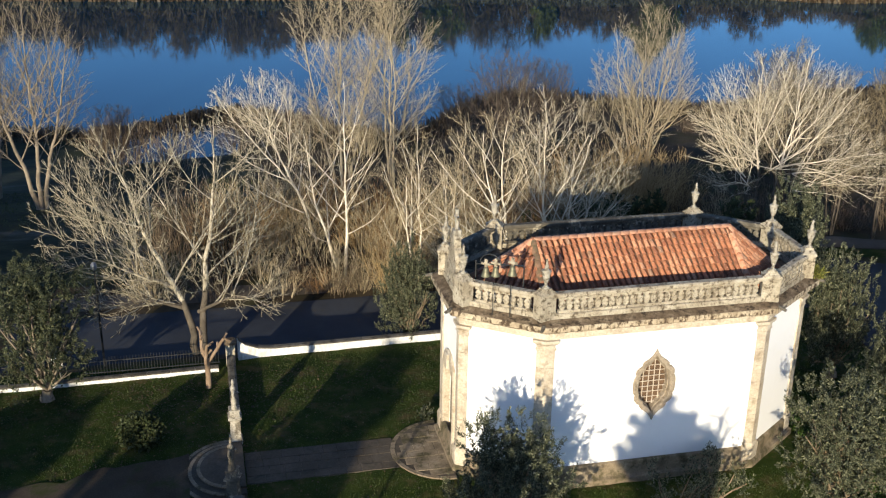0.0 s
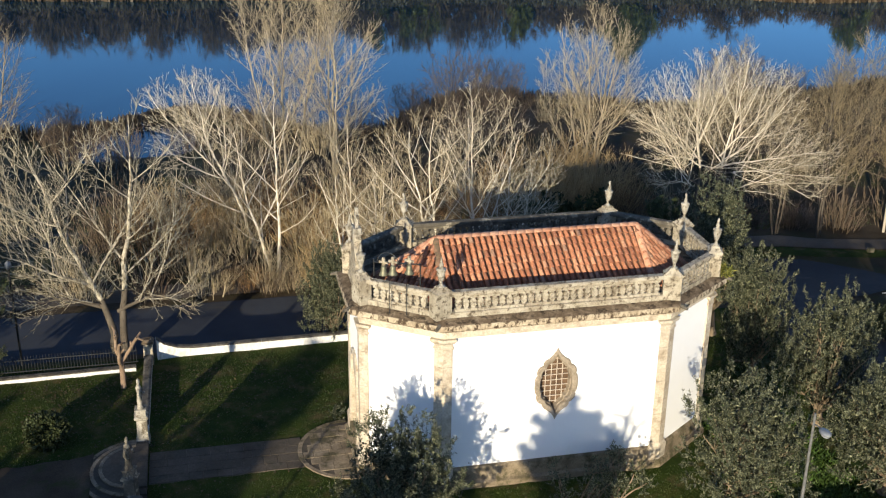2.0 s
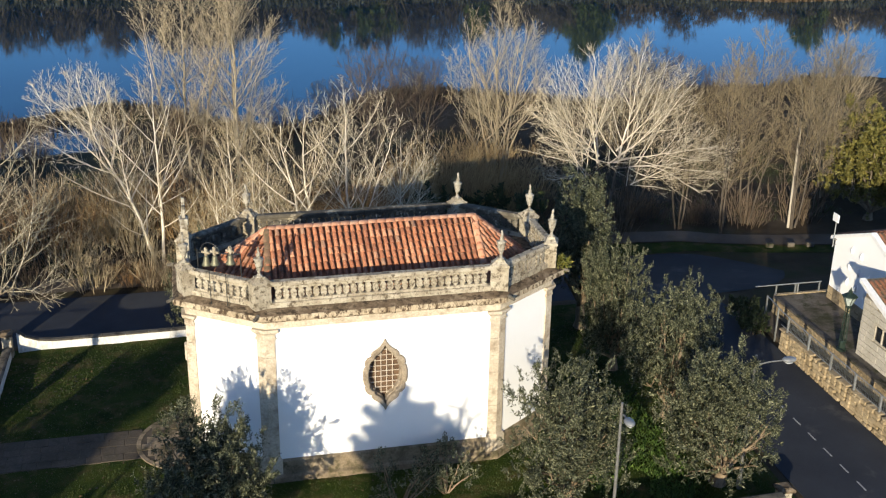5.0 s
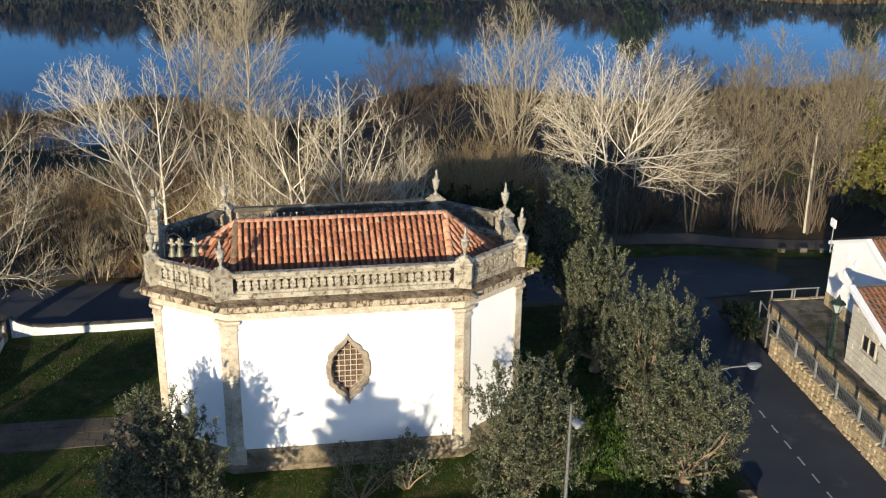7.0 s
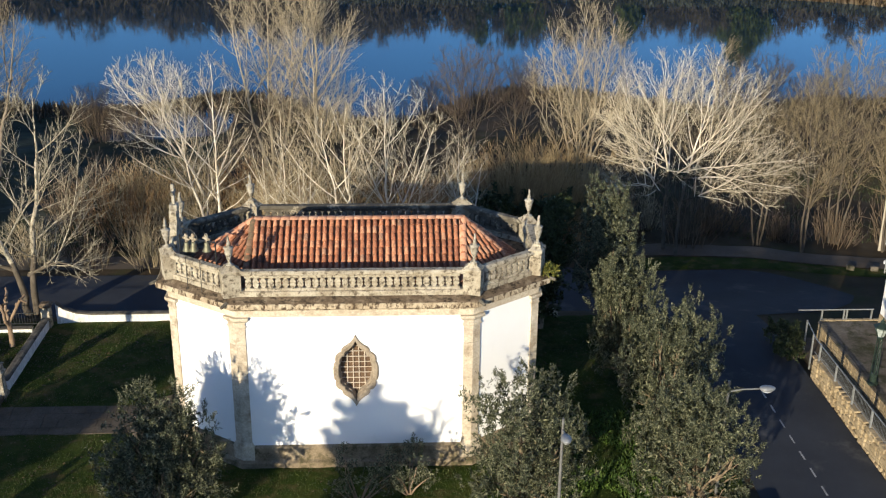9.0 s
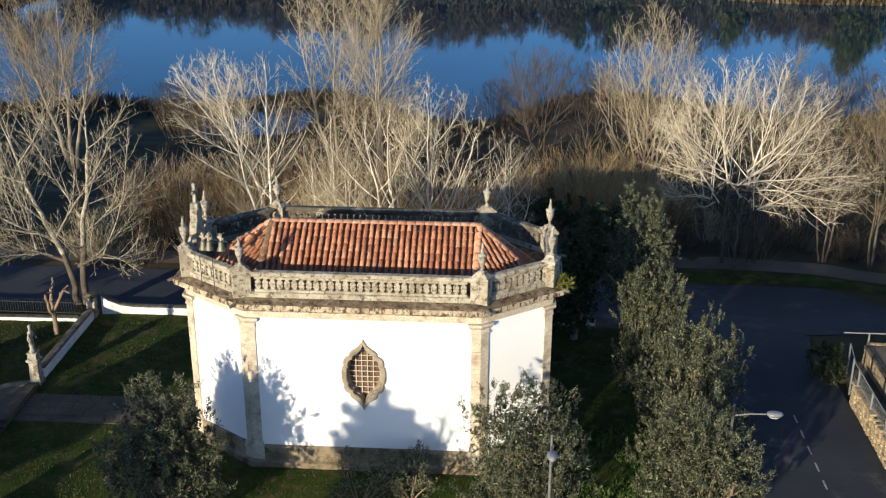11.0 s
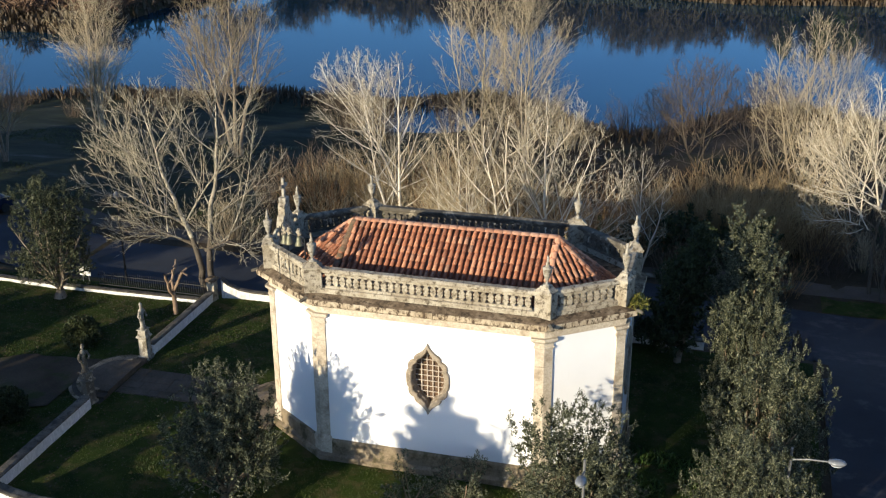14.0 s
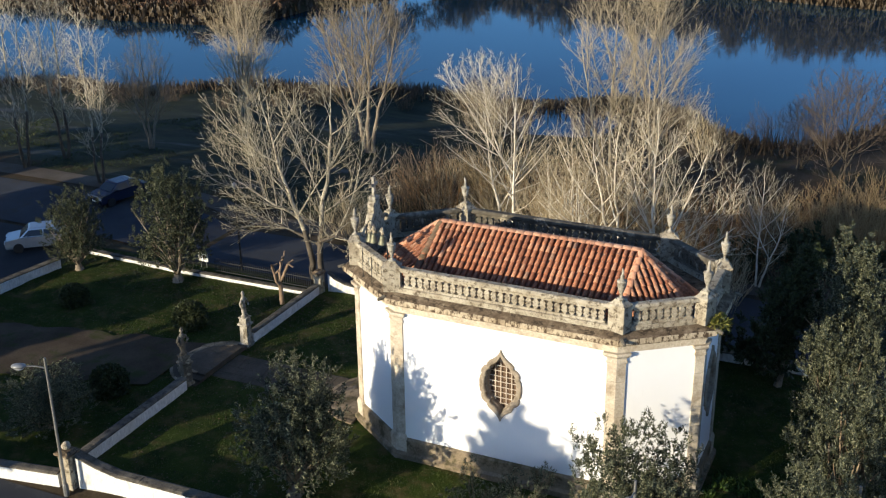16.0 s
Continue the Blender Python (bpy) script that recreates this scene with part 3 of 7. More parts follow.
# ---- paving before the chapel door, path and gate steps ----
def slab_area(name, inside, x0, x1, y0, y1, sx, sy, z, label, mat="paving"):
    t = thing(name, pose(0, 0, 0), label, "paving", kind="structure")
    bed = Geo().box(x0, x1, y0, y1, -0.15, z - 0.03)
    if z < 0.14:
        part("bed", bed, M["mortar"], t)
    row, y = 0, y0
    while y < y1 - 0.05:
        h = sy * random.uniform(0.85, 1.2)
        x = x0 - random.uniform(0, sx)
        while x < x1 - 0.05:
            w = sx * random.uniform(0.7, 1.35)
            a, b, c, d = max(x, x0) + 0.006, min(x + w, x1) - 0.006, y + 0.006, min(y + h, y1) - 0.006
            if b - a > 0.12 and d - c > 0.1 and inside((a + b) / 2, (c + d) / 2):
                dz = random.uniform(-0.008, 0.010)
                part("paving_slab", Geo().box(a, b, c, d, z - 0.06, z + dz, 0.012), M[mat], t)
            x += w
        y += h
        row += 1
    return t


CX, CY = 17.15, 40.27
random.seed(7)
slab_area("paved_path", lambda x, y: True, 0.9, 7.3, 39.25, 41.65, 0.8, 0.55, 0.10, "worn stone-flagged path from the gate to the chapel door")
# half-round landing at the door
t = thing("door_landing", pose(9.45, 40.3, 0), "half-round flagged landing before the chapel door", "paving", kind="structure")
for k, (r, z) in enumerate(((2.35, 0.13),)):
    poly = [(r * math.cos(a), r * math.sin(a)) for a in [math.pi / 2 + math.pi * i / 20 for i in range(21)]]
    part("landing_step", rough_up(Geo().prism(poly, -0.1, z), 0.01, 3), M["paving"], t)
    for i in range(10):
        a0, a1 = math.pi / 2 + math.pi * (i + 0.02) / 10, math.pi / 2 + math.pi * (i + 0.98) / 10
        g = Geo().prism([(rr * math.cos(a), rr * math.sin(a)) for rr, a in ((r + 0.03, a0), (r + 0.03, (a0 + a1) / 2), (r + 0.03, a1), (r - 0.15, a1), (r - 0.15, (a0 + a1) / 2), (r - 0.15, a0))], z - 0.05, z + 0.012)
        part("rim_stone", g, M["damp_stone"], t)
slab_area("landing_flags", lambda x, y: math.hypot(x - 9.45, y - 40.3) < 2.0, 7.3, 9.4, 38.3, 42.3, 0.6, 0.5, 0.145, "uneven worn flagstones on the landing before the door", "damp_stone")
# curved steps at the gate
t = thing("gate_steps", pose(0.35, 40.4, 0), "curved stone steps between the two gate statues", "steps", kind="structure")
for k, (r, z) in enumerate(((2.4, 0.10), (2.0, 0.22), (1.6, 0.34))):
    poly = [(r * 0.9 * math.cos(a), r * math.sin(a)) for a in [math.pi / 2 + math.pi * i / 18 for i in range(19)]] + [(0.5, -r), (0.5, r)]
    part("step", rough_up(Geo().prism(poly, -0.1, z), 0.012, 3, k), M["paving"], t)
    for i in range(9):
        a0, a1 = math.pi / 2 + math.pi * (i + 0.02) / 9, math.pi / 2 + math.pi * (i + 0.98) / 9
        g = Geo().prism([(rr * 0.9 * math.cos(a), rr * math.sin(a)) for rr, a in ((r + 0.02, a0), (r + 0.02, (a0 + a1) / 2), (r + 0.02, a1), (r - 0.14, a1), (r - 0.14, (a0 + a1) / 2), (r - 0.14, a0))], z - 0.04, z + 0.012)
        part("nosing", g, M["damp_stone"], t)
WORN = [-16 + 0.4 * i for i in range(37)] + [-1.4]
draped("garden_walk", [(x, float(np.interp(x, (-16, -1.4), (33.2, 37.2))) + 0.45 * noise.noise((x * 0.7, 1.0, 0.0)) + 0.2 * noise.noise((x * 2.1, 4.0, 0.0))) for x in WORN],
       [(x, float(np.interp(x, (-16, -6, -1.4), (39.0, 41.2, 42.0))) + 0.45 * noise.noise((x * 0.7, 7.0, 0.0)) + 0.2 * noise.noise((x * 2.1, 9.0, 0.0))) for x in WORN], 0.13, M["earth"], "bare earthy walk across the garden to the gate steps", "path")


# ---- chapel ----
def octagon(a, f, d, e):
    """Corners from the front's west end, turning anticlockwise: half length, half front, half depth, half end."""
    return [Vector(p) for p in ((-f, -d), (f, -d), (a, -e), (a, e), (f, d), (-f, d), (-a, e), (-a, -e))]


chapel = thing("chapel", pose(CX, CY, 0), "white eight-sided chapel with stone pilasters, balustrade and tiled roof", "chapel")
WALL = octagon(7.55, 4.72, 3.68, 1.62)
WALL[0].x = -4.62
WALL[4].y = WALL[5].y = 3.95
WALL_TOP, PLINTH = 6.9, 0.98


def ring_mould(prof, closed_poly=WALL):
    """A moulding that runs round the eight sides: (outward, z) pairs."""
    g = Geo()
    rings = []
    for out, z in prof:
        n = len(closed_poly)
        ring = []
        for i in range(n):
            p, a, b = closed_poly[i], closed_poly[i - 1], closed_poly[(i + 1) % n]
            d1, d2 = (p - a).normalized(), (b - p).normalized()
            n1, n2 = Vector((d1.y, -d1.x)), Vector((d2.y, -d2.x))
            m = (n1 + n2).normalized()
            q = p + m * out / m.dot(n1)
            ring.append((q.x, q.y, z))
        rings.append(ring)
    v = [p for r in rings for p in r]
    n = 8
    f = [(k * n + i, k * n + (i + 1) % n, (k + 1) * n + (i + 1) % n, (k + 1) * n + i) for k in range(len(rings) - 1) for i in range(n)]
    return g.add(v, f)


def half_outline():
    return [(0.0, 1.62), (0.07, 1.46), (0.18, 1.30), (0.34, 1.16), (0.48, 1.08), (0.56, 0.97), (0.57, 0.86), (0.70, 0.80), (0.80, 0.68), (0.83, 0.52), (0.80, 0.44), (0.87, 0.34), (0.90, 0.16), (0.90, 0.0)]


OUTLINE = half_outline()
OUTLINE = OUTLINE + [(x, -z) for x, z in reversed(OUTLINE[:-1])]
OUTLINE = OUTLINE + [(-x, z) for x, z in reversed(OUTLINE[1:-1])]


def oval(k, kz=None):
    kz = kz or k
    return [(x * k, z * kz) for x, z in OUTLINE]


def side_frame(i):
    """The pose of wall side i: x along it, -y outward, origin at its middle on the ground."""
    p, q = WALL[i], WALL[(i + 1) % 8]
    m = (p + q) / 2
    return pose(m.x, m.y, 0, 0, 0, math.degrees(math.atan2(q.y - p.y, q.x - p.x))), (q - p).length


def panel_with_hole(w, z0, z1, hole, zc, depth):
    """A wall slab, its outer face at y=0, with an opening through it."""
    g = Geo()
    pts = [(x, z + zc) for x, z in hole]
    outer = []
    hw, hh0, hh1 = w / 2, zc - z0, z1 - zc
    for x, z in hole:
        s = min(hw / abs(x) if abs(x) > 1e-6 else 1e9, (hh1 / z if z > 1e-6 else hh0 / -z if z < -1e-6 else 1e9))
        outer.append((x * s, zc + z * s))
    corner = [(hw, z1), (hw, z0), (-hw, z0), (-hw, z1)]
    n = len(pts)
    for y in (0.0, depth):
        o = len(g.v)
        g.v += [(x, y, z) for x, z in outer] + [(x, y, z) for x, z in pts]
        for i in range(n):
            j = (i + 1) % n
            q = [o + i, o + j, o + n + j, o + n + i]
            a, b = outer[i], outer[j]
            g.f.append(tuple(q))
            if abs(a[0] - b[0]) > 1e-4 and abs(a[1] - b[1]) > 1e-4:
                c = min(corner, key=lambda c: (c[0] - a[0]) ** 2 + (c[1] - a[1]) ** 2 + (c[0] - b[0]) ** 2 + (c[1] - b[1]) ** 2)
                g.v.append((c[0], y, c[1]))
                g.f.append((o + i, len(g.v) - 1, o + j))
    # reveal
    o = len(g.v)
    g.v += [(x, 0.0, z) for x, z in pts] + [(x, depth, z) for x, z in pts]
    g.f += [(o + i, o + (i + 1) % n, o + n + (i + 1) % n, o + n + i) for i in range(n)]
    return g


def oval_window(parent, at, zc):
    w = new("window")
    w.parent, w.matrix_basis = parent, at
    w["label"] = "scalloped oval window with a dull pale iron lattice"
    g = Geo()
    rings = [[(x, y, z + zc) for x, z in oval(k, kz)] for k, kz, y in ((1.0, 1.0, 0.0), (1.0, 1.0, -0.07), (0.96, 0.98, -0.10), (0.80, 0.86, -0.10), (0.76, 0.83, -0.07), (0.74, 0.82, -0.03), (0.74, 0.82, 0.10), (0.70, 0.79, 0.13), (0.70, 0.79, 0.45))]
    g.rings(rings, caps=False)
    part("window_frame", rough_up(g, 0.006, 5), M["surround"], w, "carved grey-brown limestone surround with scalloped edge")
    # lattice
    for k in range(-2, 2):
        x = (k + 0.5) * 0.235
        inside = [z for xx, z in oval(0.70, 0.79) if abs(xx) > abs(x) - 0.03]
        top = max(inside) if inside else 0.4
        part("bar", Geo().box(x - 0.015, x + 0.015, 0.30, 0.33, zc - top, zc + top), M["grille"], w)
    for k in range(-4, 5):
        z = k * 0.24
        wide = max([abs(xx) for xx, zz in oval(0.70, 0.79) if abs(zz) >= abs(z) - 0.05] or [0.2])
        part("bar", Geo().box(-wide, wide, 0.305, 0.33, zc + z - 0.014, zc + z + 0.014), M["grille"], w)
    part("inner_shutter", Geo().box(-0.68, 0.68, 0.40, 0.44, zc - 1.34, zc + 1.34), M["brown_wood"], w, "dull brown boards behind the lattice")
    return w


for i in range(8):
    at, L = side_frame(i)
    zc = 4.44
    if i in (0, 2, 4):
        part("wall", panel_with_hole(L, -0.2, WALL_TOP + 0.6, oval(0.9, 0.93), zc, 0.55), M["plaster"], chapel, at=at)
        oval_window(chapel, at, zc)
    elif i == 6:
        arch = [(0.8 * math.sin(a), 1.55 + 0.8 * math.cos(a)) for a in [math.pi * k / 12 - math.pi / 2 for k in range(13)]]
        hole = [(x, z) for x, z in arch] + [(0.8, -1.55), (-0.8, -1.55)]
        part("wall", panel_with_hole(L, -0.2, WALL_TOP + 0.6, hole, 1.75, 0.55), M["plaster"], chapel, at=at)
        door = new("door")
        door.parent, door.matrix_basis = chapel, at
        door["label"] = "arched dark wooden double door in a stone frame"
        for s in (-1, 1):
            for k in range(3):
                part("plank", Geo().box(s * 0.4 + (k - 1.5) * 0.26 + 0.005, s * 0.4 + (k - 0.5) * 0.26 - 0.005, 0.22, 0.27, 0.22, 4.05 if k == 1 else 3.9, 0.008), M["wood_door"], door)
        fr = Geo().rings([[(x * k, y, 1.75 + (z * k if z > 0 else z)) for x, z in hole] for k, y in ((1.32, 0.0), (1.32, -0.08), (1.25, -0.12), (1.08, -0.12), (0.99, -0.05), (0.99, 0.2))], caps=False)
        part("door_frame", rough_up(fr, 0.008, 4), M["stone"], door, "moulded limestone door surround")
        part("keystone", Geo().box(-0.2, 0.2, -0.2, 0.0, 4.05, 4.75, 0.04), M["stone"], door)
    else:
        part("wall", Geo().box(-L / 2, L / 2, 0, 0.55, -0.2, WALL_TOP + 0.6), M["plaster"], chapel, at=at)
part("plinth", rough_up(ring_mould([(0.0, PLINTH + 0.04), (0.10, PLINTH), (0.12, PLINTH - 0.05), (0.12, 0.38), (0.20, 0.33), (0.26, 0.30), (0.26, -0.2)]), 0.0, 1), M["damp_stone"], chapel, "damp stained limestone base course with a lower step")
part("frieze", ring_mould([(0.0, 6.86), (0.035, 6.87), (0.035, 7.02), (0.07, 7.04), (0.07, 7.22), (0.02, 7.24)]), M["stone"], chapel, "plain pale stone band under the cornice")
part("cornice", ring_mould([(0.05, 7.18), (0.20, 7.22), (0.26, 7.30), (0.42, 7.36), (0.47, 7.40), (0.47, 7.60), (0.43, 7.615)]), M["cornice_stone"], chapel, "projecting stone cornice streaked with dark stains")
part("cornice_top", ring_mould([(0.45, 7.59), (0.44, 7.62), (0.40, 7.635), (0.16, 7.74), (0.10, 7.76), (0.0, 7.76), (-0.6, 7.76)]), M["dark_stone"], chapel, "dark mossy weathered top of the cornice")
part("parapet_base", ring_mould([(0.06, 7.74), (0.06, 7.96), (0.0, 7.98), (-0.26, 7.98), (-0.30, 7.7)]), M["lichen_stone"], chapel, "lichened stone course below the balusters")
part("roof_gutter", ring_mould([(-0.25, 7.80), (-1.4, 7.82), (-1.4, 7.6)]), M["dark_stone"], chapel, "dark stone gutter between parapet and roof")

# rain spouts at the corners
for i in range(8):
    p = WALL[i]
    m = Vector((p.x * 0.55, p.y)).normalized()
    q = p + m * 0.42
    part("rain_spout", rough_up(Geo().tube([(q.x, q.y, 7.62), (q.x + m.x * 0.16, q.y + m.y * 0.16, 7.58), (q.x + m.x * 0.32, q.y + m.y * 0.32, 7.54)], [0.085, 0.075, 0.06], 7), 0.01, 5), M["coping"], chapel, "dark stone rain spout")

# pilasters wrap the corners
for i in range(8):
    p, a, b = WALL[i], WALL[i - 1], WALL[(i + 1) % 8]
    d1, d2 = (a - p).normalized(), (b - p).normalized()

    def bent(width, out):
        """The plan of a strip that wraps the corner."""
        n1, n2 = Vector((-d1.y, d1.x)), Vector((d2.y, -d2.x))
        n1 = n1 if n1.dot(p) > 0 else -n1
        n2 = n2 if n2.dot(p) > 0 else -n2
        m = (n1 + n2).normalized()
        c = p + m * out / m.dot(n1)
        return [p + d1 * width, p + d1 * width + n1 * out, c, p + d2 * width + n2 * out, p + d2 * width, p - m * 0.02]

    def strip(prof):
        g = Geo()
        return g.rings([[(q.x, q.y, z) for q in bent(w, o)] for w, o, z in prof])
    pil = new("pilaster")
    pil.parent = chapel
    z = PLINTH
    heights = [PLINTH + (6.42 - PLINTH) * k / 7 for k in range(8)]
    for k in range(7):
        part("shaft_block", rough_up(strip([(0.36, 0.055 + 0.004 * (k % 2), heights[k] + 0.006), (0.36, 0.055 + 0.004 * (k % 2), heights[k + 1] - 0.006)]), 0.004, 3, k), M["stone"], pil)
    part("base_block", strip([(0.44, 0.13, PLINTH - 0.60), (0.44, 0.15, PLINTH + 0.02), (0.40, 0.12, PLINTH + 0.12), (0.37, 0.07, PLINTH + 0.20)]), M["stone"], pil)
    part("capital", strip([(0.37, 0.065, 6.40), (0.40, 0.09, 6.44), (0.40, 0.09, 6.50), (0.37, 0.07, 6.52), (0.37, 0.07, 6.64), (0.47, 0.16, 6.74), (0.50, 0.18, 6.78), (0.50, 0.18, 6.88)]), M["stone"], pil)

# balustrade: pedestal at each corner with an urn finial, rails and balusters between
random.seed(11)
PED = octagon(7.46, 4.72, 3.58, 1.60)
PED[4].y = PED[5].y = 3.86
baluster = Geo().rings([[(x * 1.0, y, z) for x, y in ((-w, -t), (w, -t), (w, t), (-w, t))] for w, t, z in ((0.144, 0.09, 7.98), (0.144, 0.09, 8.075), (0.058, 0.07, 8.09), (0.070, 0.07, 8.13), (0.124, 0.095, 8.215), (0.124, 0.095, 8.245), (0.088, 0.08, 8.30), (0.124, 0.095, 8.355), (0.124, 0.095, 8.385), (0.070, 0.07, 8.47), (0.058, 0.07, 8.505), (0.144, 0.09, 8.52), (0.144, 0.09, 8.64))]).moved(pose(0, 0, -8.3)).mesh("baluster", M["lichen_stone"])
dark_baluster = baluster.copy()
dark_baluster.materials[0] = M["blackish_stone"]
urn_prof = [(0.17, 0.0), (0.17, 0.05), (0.08, 0.09), (0.06, 0.20), (0.09, 0.25), (0.15, 0.42), (0.19, 0.60), (0.18, 0.66), (0.22, 0.70), (0.22, 0.75), (0.12, 0.78), (0.08, 0.86), (0.10, 0.90), (0.05, 1.0), (0.06, 1.12), (0.03, 1.22)]
urn = rough_up(Geo().lathe([(a * 0.88, b) for a, b in urn_prof], 12), 0.022, 5).mesh("finial", M["statue"], True)
for i in range(8):
    p, q = PED[i], PED[(i + 1) % 8]
    bis = math.degrees(math.atan2(p.y, p.x * 0.55))
    ped = new("parapet_pedestal")
    ped.parent, ped.matrix_basis = chapel, pose(p.x, p.y, 0, 0, 0, {0: -70, 1: -110, 2: -20, 3: 20, 4: 110, 5: 70, 6: 160, 7: -160}[i] + 90)
    part("block", rough_up(Geo().box(-0.36, 0.36, -0.26, 0.26, 7.76, 8.74, 0.02), 0.01, 3, i), M["lichen_stone"], ped)
    part("cap", rough_up(Geo().rings([[(sx * a, sy * b, z) for sx, sy in ((-1, -1), (1, -1), (1, 1), (-1, 1))] for a, b, z in ((0.34, 0.25, 8.72), (0.385, 0.29, 8.77), (0.385, 0.29, 8.85), (0.30, 0.22, 8.91), (0.19, 0.17, 9.00), (0.17, 0.16, 9.06))]), 0.012, 4, i), M["lichen_stone"], ped)
    part("finial", urn, M["statue"], ped, "carved stone urn finial", at=pose(0, 0, 9.04, random.uniform(-2, 2), random.uniform(-2, 2), random.uniform(0, 360)))
    d = (q - p).normalized()
    L = (q - p).length
    # runs 3 to 5, on the north side, take the near-black stone
    rail_m = M["blackish_stone"] if i in (3, 4, 5) else M["lichen_stone"]
    run = new("balustrade")
    m = (p + q) / 2
    run.parent, run.matrix_basis = chapel, pose(m.x, m.y, 0, 0, 0, math.degrees(math.atan2(d.y, d.x)))
    if i == 6:
        continue
    k = max(1, round(L / 2.2))
    for j in range(k):
        a, b = -L / 2 + L * j / k + 0.004, -L / 2 + L * (j + 1) / k - 0.004
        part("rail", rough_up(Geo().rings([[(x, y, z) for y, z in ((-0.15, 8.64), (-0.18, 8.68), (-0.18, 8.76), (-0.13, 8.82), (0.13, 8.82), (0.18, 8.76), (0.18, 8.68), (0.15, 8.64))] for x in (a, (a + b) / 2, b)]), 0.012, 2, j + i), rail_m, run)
    n = int((L - 0.80) / 0.288)
    for j in range(n):
        x = (j - (n - 1) / 2) * 0.288
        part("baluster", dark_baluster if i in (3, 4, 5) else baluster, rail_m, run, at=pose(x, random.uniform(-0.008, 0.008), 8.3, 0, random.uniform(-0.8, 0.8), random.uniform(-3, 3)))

# west gable with scrolls, cross and bells
gable = new("west_gable")
gable.parent, gable.matrix_basis = chapel, side_frame(6)[0]
gable["label"] = "scrolled stone gable carrying a cross over the door"
sil = [(-1.62, 7.74), (-1.62, 8.55), (-1.40, 8.75), (-1.15, 8.78), (-0.95, 8.62), (-0.75, 8.66), (-0.62, 8.95), (-0.55, 9.30), (-0.42, 9.52), (-0.30, 9.60), (-0.30, 9.95), (-0.20, 10.05)]
sil = sil + [(-x, z) for x, z in reversed(sil)]
g = Geo().rings([[(x * k, y, z) for x, z in sil] for k, y in ((0.97, 0.0), (1.0, 0.03), (1.0, 0.27), (0.97, 0.30))])
part("gable_body", rough_up(g, 0.015, 2.5), M["lichen_stone"], gable)
for s in (-1, 1):
    g = Geo().tube([(s * (0.95 - 0.32 * math.cos(a) * (1 - a / 9)), 0.17, 8.85 + 0.30 * math.sin(a) * (1 - a / 9)) for a in [k * 0.5 for k in range(13)]], 0.10, 6)
    part("scroll", rough_up(g, 0.01, 4), M["lichen_stone"], gable)
part("cross_plinth", rough_up(Geo().box(-0.20, 0.20, 0.0, 0.34, 10.02, 10.30, 0.03), 0.01, 4), M["statue"], gable)
g = Geo().box(-0.075, 0.075, 0.10, 0.24, 10.28, 11.15, 0.02)
g.box(-0.30, 0.30, 0.105, 0.235, 10.72, 10.86, 0.02)
part("cross", rough_up(g, 0.015, 5), M["statue"], gable, "weathered stone cross")
bells = new("bell_frame")
bells.parent = chapel
bells["label"] = "thin iron frame with three small bells"
for k, (x, y, z) in enumerate(((-6.62, -1.85, 9.22), (-6.30, -2.12, 9.32), (-5.72, -2.45, 9.44))):
    bell = new("bell")
    bell.parent, bell.matrix_basis = bells, pose(x, y, z, 0, 0, -42) @ Matrix.Diagonal((0.85, 0.85, 0.85, 1))
    part("bell_cup", Geo().lathe([(0.23, -0.30), (0.215, -0.26), (0.155, -0.13), (0.13, 0.02), (0.11, 0.12), (0.05, 0.17)], 14), M["bronze"], bell, "greenish bronze bell", True)
    part("headstock", rough_up(Geo().box(-0.24, 0.24, -0.06, 0.06, 0.26, 0.38, 0.03).box(-0.075, 0.075, -0.06, 0.06, 0.14, 0.56, 0.03), 0.012, 5), M["lichen_stone"], bell)
part("upright", Geo().tube([(-6.95, -1.55, 7.78), (-6.95, -1.55, 9.55)], 0.03, 6), M["iron"], bells)
part("upright", Geo().tube([(-5.35, -2.75, 7.78), (-5.35, -2.75, 9.60)], 0.03, 6), M["iron"], bells)
part("cross_bar", Geo().tube([(-6.95, -1.55, 9.40), (-6.2, -2.1, 9.52), (-5.35, -2.75, 9.66)], 0.028, 6), M["iron"], bells)
part("hoop", Geo().tube([(-6.46 + 0.36 * math.cos(a), -1.96 - 0.27 * math.cos(a), 9.50 + 0.42 * math.sin(a)) for a in [math.pi * k / 10 for k in range(11)]], 0.022, 6), M["iron"], bells)
for x, y in ((-6.55, -2.70), (-5.95, -3.05)):
    part("bell_rod", Geo().tube([(x, y, 7.62), (x, y, 9.05)], 0.016, 5), M["iron"], bells)

# hipped roof of clay tiles
EAVE, RIDGE = 7.60, 9.56
RV = octagon(6.9, 4.40, 3.05, 0.75)
R0, R1 = Vector((-4.15, 0, RIDGE)), Vector((4.5, 0, RIDGE))
planes = []
for i in range(8):
    p, q = RV[i].to_3d(), RV[(i + 1) % 8].to_3d()
    p.z = q.z = EAVE
    top = [R1, R0] if i == 0 else [R0, R1] if i == 4 else [R1] if i in (1, 2, 3) else [R0]
    planes.append([p, q] + top)
roof = new("roof")
roof.parent = chapel
roof["label"] = "hipped roof of weathered orange clay tiles"
g = Geo()
for pl in planes:
    g.add([v - Vector((0, 0, 0.05)) for v in pl], [tuple(range(len(pl)))])
part("roof_deck", g, M["tile_old"], roof)
COL, ROWH = 0.256, 0.36
seg = 5
prof = [(math.cos(math.pi * k / seg), math.sin(math.pi * k / seg)) for k in range(seg + 1)]
tv = [(0.080 * c * s, y, 0.085 * h * s + z) for y, s, z in ((0.0, 1.10, 0.055), (0.44, 0.90, 0.0)) for c, h in prof]
